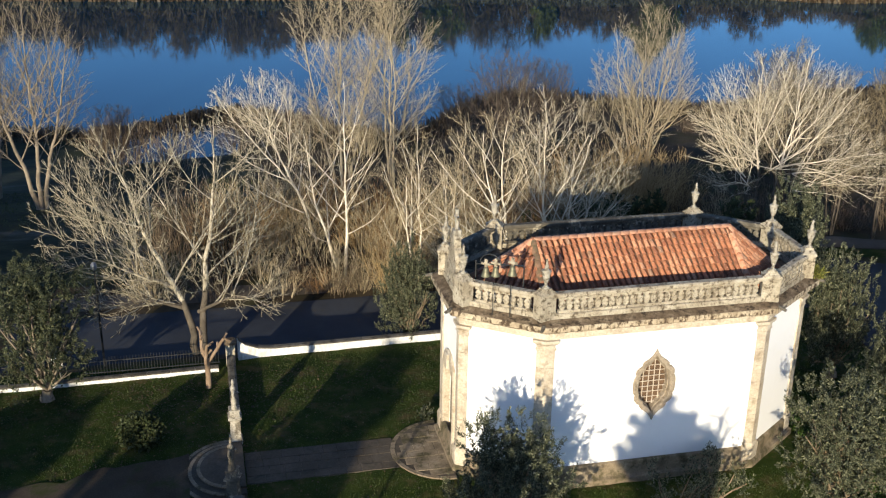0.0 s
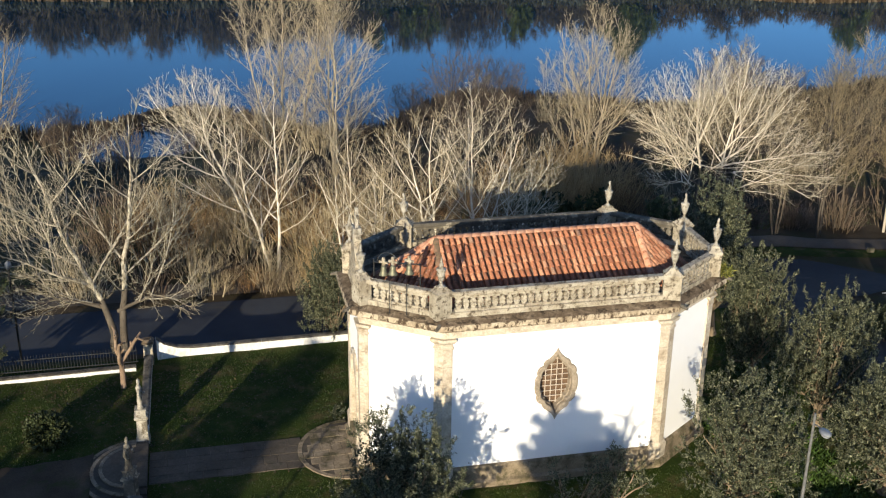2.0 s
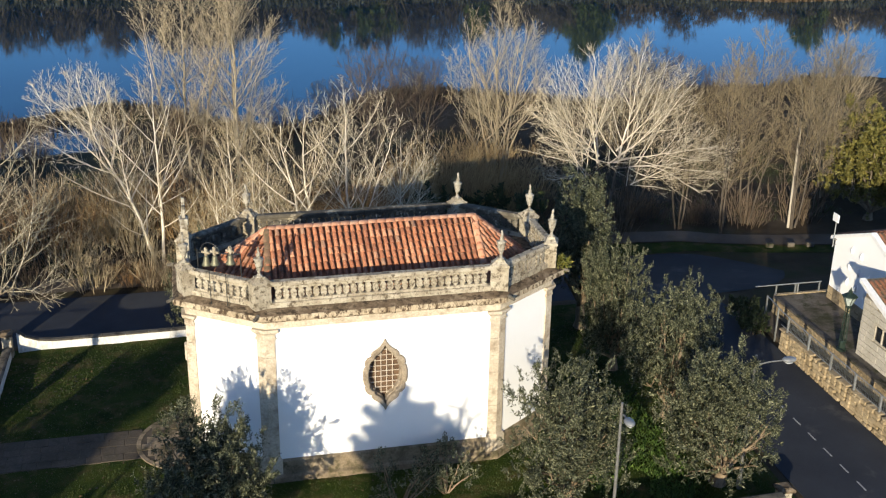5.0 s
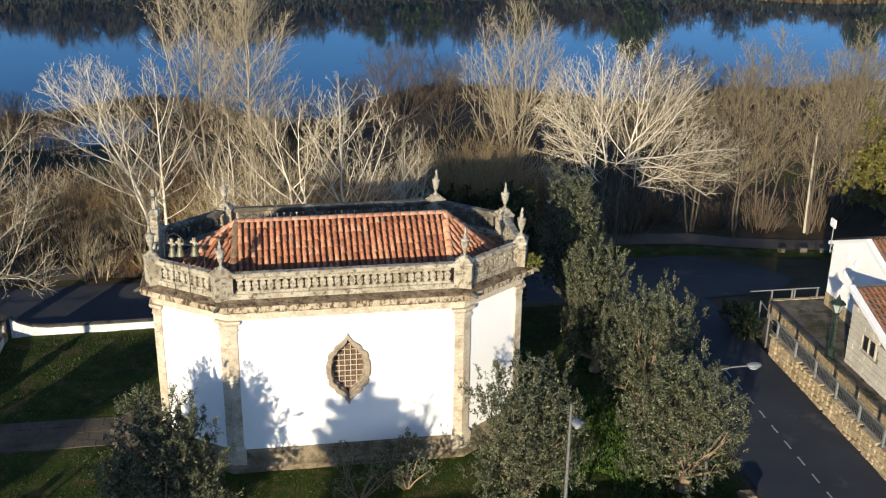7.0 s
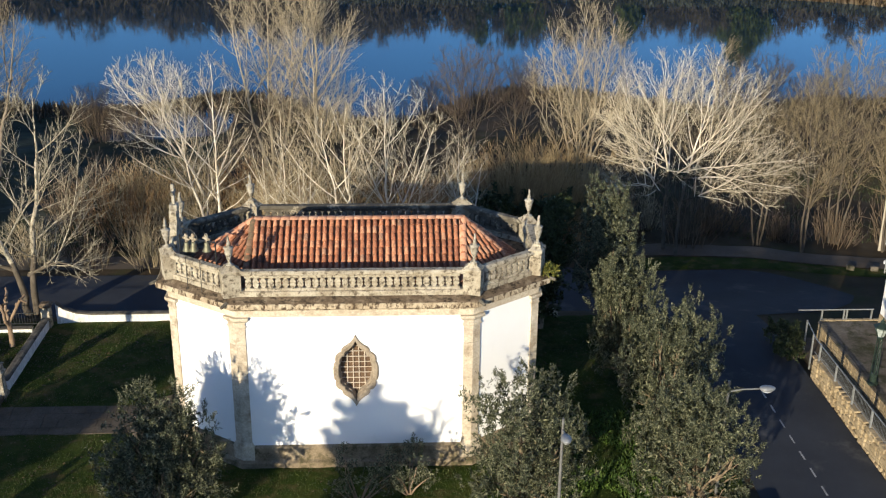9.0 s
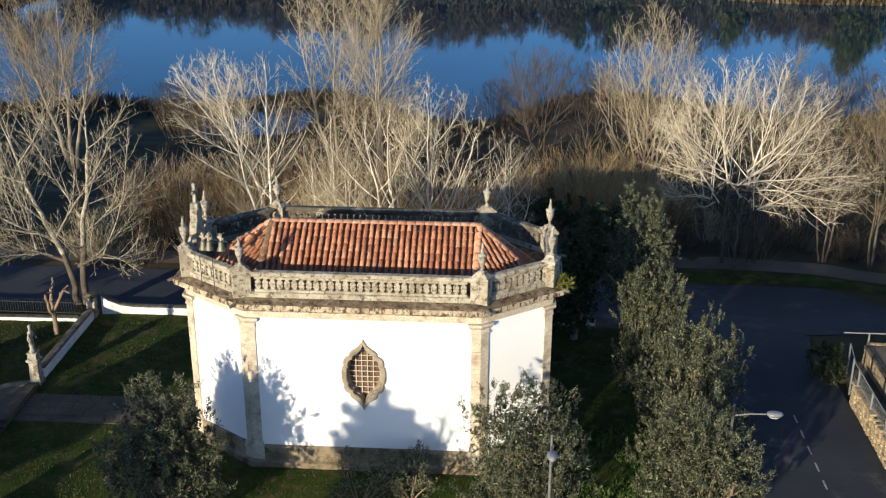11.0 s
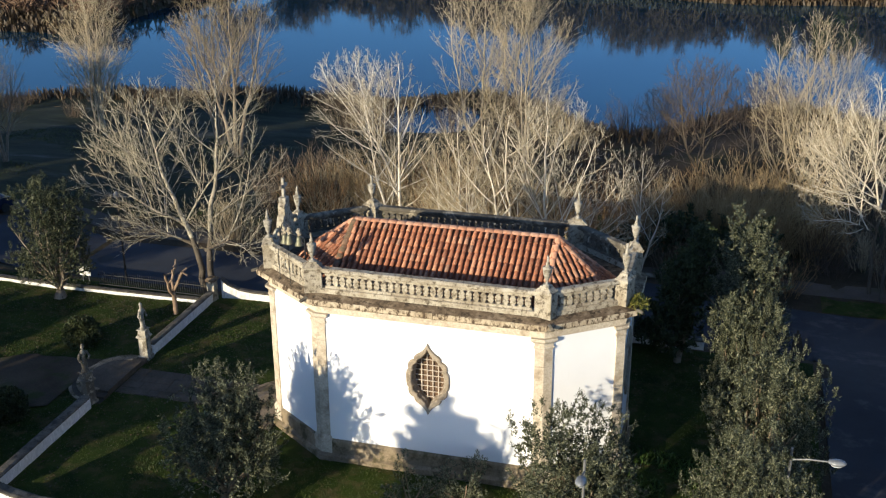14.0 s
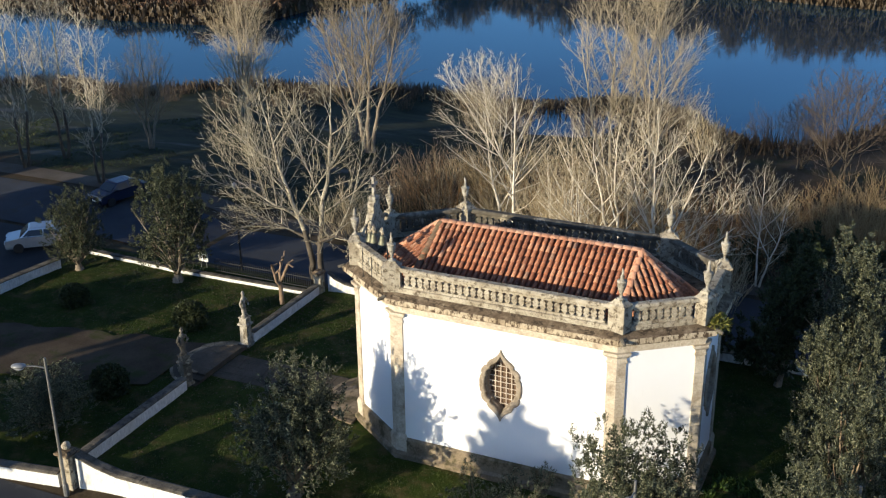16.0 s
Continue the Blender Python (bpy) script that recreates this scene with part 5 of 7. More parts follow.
t10 = grown_tree("poplar", stand(43.5, 66.0), 53, [((0, 0, 7.4), (2.6, 2.6, 4.6))],
                 [[(0, 0, -0.3), (0, 0, 4.0), (0.1, 0, 11.5)], [(0.2, 0.1, -0.3), (0.6, 0.2, 3.0), (1.0, 0.4, 9.5)], [(-0.2, 0, -0.3), (-0.7, 0, 3.0), (-1.2, 0.1, 9.0)]],
                 "leafless brown tree with many upright stems", "bark_dark", "twig_olive", BANK, limbs=13, lean=1.0, base=0.085, lift=0.07, twigs_per=6, finest=0.0095)
t11 = grown_tree("willow", stand(25.0, 86.4), 59, [((0, 0, 5.4), (3.9, 3.9, 4.6))],
                 [[(0.2 * i, 0.1, -0.3), (0.9 * math.cos(i * 1.3), 0.9 * math.sin(i * 1.3), 2.2), (2.4 * math.cos(i * 1.3), 2.4 * math.sin(i * 1.3), 8.2)] for i in range(5)],
                 "dark rounded leafless willow at the water's edge", "bark_dark", "twig_dark", "willows at the water", limbs=9, low=0.1, base=0.10, twigs_per=4, finest=0.012)
for src, places in (
    (t11, ((29.6, 89.5, 100, 0.80), (22.0, 91.5, 200, 0.62), (49.0, 85.5, 40, 0.95), (53.5, 84.5, 150, 0.8), (-7.0, 91.5, 70, 0.55))),
    (t8, ((12.2, 60.2, 70, 0.80), (23.0, 63.5, 190, 0.62))),
    (t3, ((13.4, 58.4, 100, 0.72),)),
    (t2, ((13.4, 75.6, 80, 0.95),)),
    (t5, ((58.5, 72.0, 60, 0.90), (-28.2, 85.5, 130, 1.0))),
    (t9, ((-31.4, 65.1, 190, 1.12), (-32.5, 61.6, 40, 1.12))),
    (t7, ((-14.8, 82.5, 60, 0.92), (-28.0, 71.2, 250, 0.62))),
    (t10, ((46.3, 65.0, 60, 1.14), (49.2, 67.0, 140, 1.2), (52.0, 65.2, 200, 1.1), (41.0, 69.5, 280, 1.12), (56.0, 68.0, 20, 1.2))),
):
    for x, y, rz, s in places:
        copy_thing(src, stand(x, y, rz) @ Matrix.Diagonal((s, s, s, 1)))


# shrubs: many thin stems from the ground
def shrub(seed, h, spread, stems, kids=3, finest=0.011):
    rng = np.random.default_rng(seed)
    segs = []
    for _ in range(stems):
        a, o = rng.uniform(0, 2 * math.pi), rng.uniform(0, 1) ** 0.7 * spread
        base = np.array([math.cos(a) * o * 0.5, math.sin(a) * o * 0.5, -0.1])
        d = np.array([math.cos(a) * o * 0.45 / max(spread, 0.1), math.sin(a) * o * 0.45 / max(spread, 0.1), 1.0])
        L = h * rng.uniform(0.55, 1.0)
        pts, rad = branch(rng, base, d / np.linalg.norm(d), L, 0.026 * rng.uniform(0.6, 1.2), 3, 0.10, 0.01)
        for k in range(3):
            segs.append((pts[k], pts[k + 1], rad[k], rad[k + 1]))
        for _ in range(kids):
            i = rng.integers(0, 3)
            q, qr = branch(rng, pts[i] * 0.5 + pts[i + 1] * 0.5, side_dir(rng, pts[i + 1] - pts[i], rng.uniform(0.3, 0.8)), L * rng.uniform(0.22, 0.45), 0.013, 1, 0.15, 0.05)
            for k in range(1):
                segs.append((q[k], q[k + 1], max(finest, qr[k]), max(finest * 0.8, qr[k + 1])))
            for _ in range(1):
                w, wr = branch(rng, q[0] * 0.5 + q[1] * 0.5, side_dir(rng, q[1] - q[0], rng.uniform(0.3, 0.8)), L * rng.uniform(0.12, 0.24), finest, 1, 0.15, 0.05)
                for k in range(1):
                    segs.append((w[k], w[k + 1], finest, finest * 0.8))
    return segs


def shrub_thing(mat, seed, h, spread, stems, label, at):
    ob = new("shrub", tubes_mesh("shrub", shrub(seed, h, spread, stems), 3, M[mat]))
    ob.matrix_basis = at
    return tagged(ob, label, "shrub", "leafless shrubs on the bank")


rs = random.Random(5)
kinds = [shrub_thing("twig_tan", 51, 4.2, 2.6, 55, "leafless tan shrub thick with upright twigs", stand(21.5, 59.5)),
         shrub_thing("twig_rust", 52, 4.4, 3.6, 80, "leafless rust-brown willow shrub on the bank", stand(26.0, 73.5)),
         shrub_thing("twig_brown", 53, 3.6, 2.8, 50, "leafless brown brushwood on the bank", stand(13.5, 60.0)),
         shrub_thing("twig_dark", 54, 4.5, 3.6, 60, "dark leafless shrub by the water", stand(18.5, 97.5, 0, 0.8)),
         shrub_thing("twig_gold", 55, 5.6, 3.4, 100, "tall golden-brown leafless shrub with upright stems", stand(28.3, 70.3))]
spots = []
for x, y, k, s in ((30.6, 71.5, 4, 1.0), (27.4, 71.0, 4, 0.98), (33.4, 72.0, 4, 0.92), (25.4, 71.5, 4, 0.85), (29.4, 74.5, 4, 0.95), (32.2, 75.0, 4, 0.9), (18.5, 62.0, 0, 1.0), (10.5, 64.0, 0, 1.1), (5.0, 60.8, 2, 0.7), (8.4, 60.6, 2, 0.7), (2.6, 63.5, 0, 0.8), (-1.5, 66.0, 2, 1.2), (6.0, 65.5, 0, 0.9), (12.0, 64.0, 1, 0.9), (9.0, 67.5, 1, 0.9), (16.0, 61.5, 1, 0.7),
                   (15.0, 66.5, 0, 1.2), (20.0, 68.0, 2, 1.3), (12.0, 71.0, 2, 1.2), (41.0, 67.8, 3, 0.55), (45.5, 68.2, 3, 0.6), (49.0, 66.8, 2, 0.9), (53.5, 66.8, 2, 1.0), (39.0, 67.0, 2, 1.2), (13.0, 69.0, 1, 0.8), (17.5, 66.5, 1, 0.9), (21.5, 66.0, 1, 0.9), (8.0, 71.5, 1, 0.8), (3.5, 69.0, 1, 0.7), (19.5, 72.0, 1, 0.9), (24.5, 71.0, 1, 0.9), (29.5, 70.5, 1, 0.9), (35.0, 68.0, 3, 0.5), (38.5, 67.8, 3, 0.55), (43.0, 68.5, 3, 0.5), (46.5, 67.5, 3, 0.6), (50.0, 67.0, 3, 0.5),
                   (23.0, 67.5, 1, 0.8), (34.5, 72.5, 1, 0.9), (22.5, 71.0, 0, 0.9), (0.5, 68.0, 0, 1.1), (2.0, 71.0, 4, 0.7), (-1.0, 70.0, 2, 1.2), (4.5, 67.0, 4, 0.65), (8.6, 60.2, 0, 0.55), (11.4, 60.5, 0, 0.6), (6.4, 60.6, 1, 0.45), (7.4, 59.9, 2, 0.5), (1.5, 65.5, 1, 0.9), (5.5, 70.0, 0, 1.2), (-3.0, 68.0, 2, 1.0), (10.0, 65.5, 4, 0.7), (14.0, 62.5, 4, 0.6), (17.0, 64.0, 4, 0.6), (20.5, 63.5, 1, 0.9), (-6.5, 92.0, 2, 1.3), (-2.5, 88.5, 2, 1.2), (3.0, 94.0, 2, 1.1), (9.0, 97.0, 2, 1.2), (14.0, 92.0, 0, 1.0)):
    spots.append((x, y, k, s))
spots += [(10.6, 60.0, 4, 0.58), (7.2, 60.6, 0, 0.7), (13.2, 60.4, 0, 0.75), (3.8, 60.4, 0, 0.85), (0.2, 60.6, 2, 0.9), (-3.2, 60.9, 0, 0.8)]
for _ in range(40):
    x = rs.uniform(-4, 78)
    y = 61.5 + (near_shore(x) - 64) * rs.uniform(0, 1) ** 1.6
    if x > 33 and y < 67.5:
        y += 6.0
    spots.append((x, y, rs.choice((0, 0, 2, 2, 2, 3) if y > 75 else (0, 0, 2, 1)), rs.uniform(0.45, 0.95) * (0.75 if y > 80 else 1.0)))
for _ in range(26):
    x = rs.uniform(-75, -4)
    y = near_shore(x) - rs.uniform(1.0, 14)
    spots.append((x, y, rs.choice((2, 2, 3)), rs.uniform(0.35, 0.8)))
for x, y, k, s in spots:
    copy_thing(kinds[k], stand(x, y, rs.uniform(0, 360)) @ Matrix.Diagonal((s * rs.uniform(0.85, 1.2), s, s * rs.uniform(0.8, 1.1), 1)))


# foliage: leaves in sprigs on lobes
def sprigs(seed, lobes, n, leaves, leaf_len, leaf_w, stem, up=0.7, inner=0.25, plume=1):
    """Leaf quads for sprigs spread over the lobes (centre, radii), most near the surface."""
    rng = np.random.default_rng(seed)
    total, n = n, max(1, n // plume)
    vol = np.array([l[1][0] * l[1][1] * l[1][2] for l in lobes]) ** 0.67
    which = rng.choice(len(lobes), n, p=vol / vol.sum())
    c = np.array([l[0] for l in lobes], float)[which]
    r = np.array([l[1] for l in lobes], float)[which]
    d = rng.normal(0, 1, (n, 3))
    d /= np.linalg.norm(d, axis=1, keepdims=True)
    d[:, 2] = np.where(d[:, 2] < -0.85, -d[:, 2], d[:, 2])
    rr = np.where(rng.uniform(0, 1, n) < inner, rng.uniform(0.35, 0.9, n), rng.uniform(0.85, 1.08, n))
    base = c + d * r * rr[:, None]
    ax = d * (1 - up) + np.array([0, 0, up]) + rng.normal(0, 0.28, (n, 3))
    ax /= np.linalg.norm(ax, axis=1, keepdims=True)
    if plume > 1:
        base, ax = np.repeat(base, plume, 0), np.repeat(ax, plume, 0)
        n = len(base)
        along = rng.uniform(0, 1, n)
        base = base + ax * (along * 0.60)[:, None] + rng.normal(0, 0.075, (n, 3)) * (1.15 - 0.85 * along)[:, None]
        ax = ax + rng.normal(0, 0.22, (n, 3))
        ax /= np.linalg.norm(ax, axis=1, keepdims=True)
    ln = stem * rng.uniform(0.6, 1.3, n)
    t = rng.uniform(0, 1, (n, leaves))
    at = base[:, None] + ax[:, None] * (t * ln[:, None])[..., None]
    q = rng.normal(0, 1, (n, leaves, 3))
    ld = q / np.linalg.norm(q, axis=2, keepdims=True) * 0.8 + ax[:, None] * 0.75
    ld /= np.linalg.norm(ld, axis=2, keepdims=True)
    s = np.cross(ld, rng.normal(0, 1, (n, leaves, 3)))
    s /= np.linalg.norm(s, axis=2, keepdims=True)
    ll = leaf_len * rng.uniform(0.6, 1.25, (n, leaves, 1))
    tip = at + ld * ll
    mid = at + ld * ll * 0.5
    v = np.stack([at, mid + s * leaf_w / 2, tip, mid - s * leaf_w / 2], axis=2).reshape(-1, 3)
    f = np.arange(len(v)).reshape(-1, 4)
    return v, f


def lobed(rng, centre, radius, n, squash=0.8, small=0.5):
    out = []
    for k in range(n):
        a, e = rng.uniform(0, 2 * math.pi), -0.95 + 1.95 * (k + 0.5) / n
        o = radius * rng.uniform(0.40, 0.72) * math.sqrt(max(0.15, 1 - 0.8 * max(0.0, e) ** 2))
        out.append(((centre[0] + math.cos(a) * o, centre[1] + math.sin(a) * o, centre[2] + e * radius * squash * 0.75), (radius * rng.uniform(small * 0.7, small * 1.2),) * 2 + (radius * squash * rng.uniform(small * 0.8, small * 1.3),)))
    return out


def leafy_tree(name, at, seed, height, radius, label, leaf="leaf_olive", bark_m="bark_olive", lobes=11, n=1500, leaves=13, leaf_len=0.115, leaf_w=0.031, trunk_h=1.1, group="", category="olive tree", squash=0.8, stem=0.32, trunk_r=0.26):
    rng = np.random.default_rng(seed)
    t = thing(name, at, label, category, group)
    zc = trunk_h + (height - trunk_h) * 0.50
    ls = lobed(rng, (0, 0, zc), radius, lobes, squash)
    lo, hi = min(c[2] - r[2] for c, r in ls), max(c[2] + r[2] for c, r in ls)
    wide = max(max(math.hypot(c[0], c[1]) + r[0] * 0.9 for c, r in ls), 0.1)
    kz, kx = (height - 0.5 * stem - trunk_h) / (hi - lo), (radius - 0.15) / wide
    ls = [((c[0] * kx, c[1] * kx, trunk_h + (c[2] - lo) * kz), (r[0] * kx, r[1] * kx, r[2] * kz)) for c, r in ls]
    if trunk_h < 0.55:
        for k in range(6):
            a = k * 1.047 + rng.uniform(-0.3, 0.3)
            ls.append(((math.cos(a) * radius * 0.5, math.sin(a) * radius * 0.5, 0.24 * height + 0.3), (radius * 0.36, radius * 0.36, height * 0.17)))
    wood = []
    pts, rad = branch(rng, (0, 0, -0.2), (rng.normal(0, 0.08), rng.normal(0, 0.08), 1), trunk_h + 0.3, trunk_r * 1.15, 4, 0.10, 0.05, 0.75)
    for k in range(4):
        wood.append((pts[k], pts[k + 1], rad[k], rad[k + 1]))
    for c, r in ls:
        d = np.array(c) - pts[-1]
        L = np.linalg.norm(d)
        bp, br = branch(rng, pts[-1], d / L, L, trunk_r * 0.36, 4, 0.10, 0.0, 0.22)
        for k in range(4):
            wood.append((bp[k], bp[k + 1], br[k], br[k + 1]))
        for _ in range(3):
            w, wr = branch(rng, bp[3], side_dir(rng, d / L, rng.uniform(0.4, 1.1)), r[0] * 0.55, 0.025, 3, 0.15, 0.06, 0.4)
            for k in range(3):
                wood.append((w[k], w[k + 1], wr[k], wr[k + 1]))
    flare = [(np.array((0.0, 0.0, -0.2)), np.array((0.0, 0.0, 0.35)), trunk_r * 1.7, trunk_r * 1.12)]
    part("trunk", tubes_mesh("trunk", flare + wood, 6, M[bark_m], True), None, t)
    v, f = sprigs(seed + 1, ls, n, leaves, leaf_len, leaf_w, stem, 0.80, 0.16, 10)
    core = [(c, tuple(k * 0.72 for k in r)) for c, r in ls]
    v2, f2 = sprigs(seed + 2, core, n // 3, 8, leaf_len * 1.5, leaf_w * 2.1, stem, 0.3, 0.8)
    v, f = np.concatenate([v, v2]), np.concatenate([f, f2 + len(v)])
    part("crown", raw_mesh("crown", v, f, M[leaf]), None, t)
    return t


OL = "grey-green olive tree with a dense rounded crown"
GROVE = "olive trees round the chapel"
o1 = leafy_tree("olive_tree", stand(10.0, 32.3), 61, 6.0, 2.75, OL, n=3300, lobes=23, trunk_h=0.45, group=GROVE, stem=0.24)
o2 = leafy_tree("olive_tree", stand(23.8, 32.9), 62, 6.5, 2.85, OL, n=3300, lobes=23, trunk_h=0.5, group=GROVE, stem=0.24)
o3 = leafy_tree("olive_tree", stand(30.3, 32.8), 63, 6.4, 2.95, OL, n=3400, lobes=23, trunk_h=0.5, group=GROVE, stem=0.24)
o4 = leafy_tree("olive_tree", stand(29.6, 47.8), 64, 8.7, 2.3, "tall dense olive tree beside the road", lobes=20, n=3000, group=GROVE, trunk_h=1.2, stem=0.24)
for src, x, y, rz, s, sz in ((o2, 30.4, 38.2, 120, 0.88, 1.20), (o1, 29.6, 43.0, 60, 0.78, 1.45), (o3, 10.2, 52.3, 10, 0.66, 1.45), (o2, -2.9, 32.4, 40, 0.80, 0.62)):
    copy_thing(src, stand(x, y, rz) @ Matrix.Diagonal((s, s, s * sz, 1)))

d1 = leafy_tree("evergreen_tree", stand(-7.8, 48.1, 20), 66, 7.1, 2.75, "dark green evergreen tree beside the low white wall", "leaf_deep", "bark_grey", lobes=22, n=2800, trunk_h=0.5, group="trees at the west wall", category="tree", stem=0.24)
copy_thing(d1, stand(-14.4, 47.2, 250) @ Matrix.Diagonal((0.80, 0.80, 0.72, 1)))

# dark evergreen shrubs between the chapel and the road
e1 = leafy_tree("evergreen_shrub", stand(22.5, 50.0), 71, 2.6, 2.0, "dark evergreen shrub in shade beside the wall", "leaf_dark", "bark_grey", 9, 300, 9, 0.21, 0.085, 0.3, "evergreen shrubs behind the chapel", "shrub", 0.6, 0.3, 0.07)
for x, y, rz, s in ((25.6, 50.0, 40, 0.9), (18.8, 50.1, 130, 0.8), (15.2, 50.1, 220, 0.65), (25.4, 66.8, 300, 1.2), (29.3, 67.2, 20, 1.2), (21.5, 64.6, 160, 1.0), (38.3, 45.2, 30, 0.50), (38.5, 46.9, 200, 0.55)):
    copy_thing(e1, stand(x, y, rz) @ Matrix.Diagonal((s, s, s, 1)))
leafy_tree("evergreen_tree", stand(26.4, 49.2), 77, 7.0, 2.1, "dark evergreen tree in the chapel's shade", "leaf_dark", "bark_grey", 13, 1300, 13, 0.17, 0.06, 0.6, "", "tree", 0.9, 0.35, 0.15)
leafy_tree("evergreen_tree", stand(58.2, 65.4), 75, 8.6, 4.9, "rounded evergreen tree with sunlit yellow-green leaves", "leaf_bright", "bark_grey", 18, 2300, 11, 0.22, 0.085, 0.5, "", "tree", 0.95, 0.4, 0.25)

# clipped balls on the lawn
def ball_shrub(x, y, r, seed):
    rng = np.random.default_rng(seed)
    v, f = sprigs(seed, [((0, 0, r * 0.72), (r, r, r * 0.85))], 700, 10, 0.14, 0.07, 0.10, 0.2, 0.35)
    t = thing("clipped_bush", stand(x, y), "clipped round dark green box bush on the lawn", "bush", "clipped bushes on the lawn")
    part("stem", Geo().tube([(0, 0, -0.1), (0.02, 0, r * 0.7)], [0.06, 0.04], 6), M["bark_grey"], t)
    part("crown", raw_mesh("crown", v, f, M["leaf_dark"]), None, t)


for k, (x, y, r) in enumerate(((-3.4, 43.4, 0.85), (-11.2, 43.2, 0.72), (-2.6, 36.0, 0.85))):
    ball_shrub(x, y, r, 80 + k)


# thin straggly olive bushes before the chapel's front
def straggly(at, seed, h, r, label):
    rng = np.random.default_rng(seed)
    t = thing("olive_bush", at, label, "bush", "straggly bushes before the wall")
    wood, lobes = [], []
    for k in range(8):
        a = rng.uniform(0, 2 * math.pi)
        d = np.array([math.cos(a) * 0.75, math.sin(a) * 0.75, 1.0])
        pts, rad = branch(rng, (0, 0, -0.1), d / np.linalg.norm(d), h * rng.uniform(0.7, 1.1), 0.05, 5, 0.12, 0.02)
        for j in range(5):
            wood.append((pts[j], pts[j + 1], rad[j], rad[j + 1]))
        for j in (3, 4, 5):
            lobes.append((tuple(pts[j]), (r * rng.uniform(0.22, 0.4),) * 3))
    part("stem", tubes_mesh("stem", wood, 5, M["bark_pollard"], True), None, t)
    v, f = sprigs(seed, lobes, 260, 14, 0.11, 0.035, 0.25)
    part("crown", raw_mesh("crown", v, f, M["leaf_olive"]), None, t)


straggly(stand(17.3, 33.8), 91, 2.0, 1.1, "straggly young olive bush with open twigs")
straggly(stand(19.3, 34.4), 92, 1.9, 1.0, "straggly young olive bush with open twigs")


# pollarded trees: thick trunk, stubby lopped arms
def pollard(at, seed, h, arms, r, label, group, fork=0.5, spread=0.8, reach=0.5):
    rng = np.random.default_rng(seed)
    t = thing("pollarded_tree", at, label, "tree", group)
    pts, rad = branch(rng, (0, 0, -0.2), (0.03, 0, 1), h * fork, r, 4, 0.05, 0.02, 0.8)
    wood = [(pts[k], pts[k + 1], rad[k], rad[k + 1]) for k in range(4)]
    for k in range(arms):
        a = 2 * math.pi * (k + rng.uniform(-0.2, 0.2)) / arms
        q, qr = branch(rng, pts[-1] - np.array([0, 0, 0.1 * k]), (math.cos(a) * spread, math.sin(a) * spread, 0.9), h * reach, r * 0.62, 5, 0.16, 0.07, 0.8)
        wood += [(q[j], q[j + 1], qr[j], qr[j + 1]) for j in range(5)]
        for j in (3, 5):
            for _ in range(2):
                w, wr = branch(rng, q[j], rng.normal(0, 0.6, 3) + np.array([0, 0, 0.5]), h * 0.10, r * 0.4, 2, 0.1, 0.05, 0.9)
                wood += [(w[i], w[i + 1], wr[i], wr[i + 1]) for i in range(2)]
    part("trunk", tubes_mesh("trunk", wood, 8, M["bark_pollard"], True), None, t)
    return t


pollard(stand(-0.45, 47.8), 103, 3.3, 3, 0.145, "small pollarded tree with bare lopped arms on the lawn", "")


# ---- far bank ----
def bank_height(x):
    """How tall the woods of the far bank stand, as a share of the tallest."""
    if x < -56:
        return 0.14
    return float(np.interp(x, [-54, -50, -44, -38, -33, -10, 0, 8, 14, 22, 27, 33, 42, 57, 63, 90, 98, 107, 113, 120], [0.9, 0.9, 0.42, 0.5, 0.85, 0.8, 0.9, 1.0, 0.9, 0.62, 0.44, 0.8, 1.0, 0.9, 0.68, 0.62, 0.34, 0.22, 0.5, 0.62]))


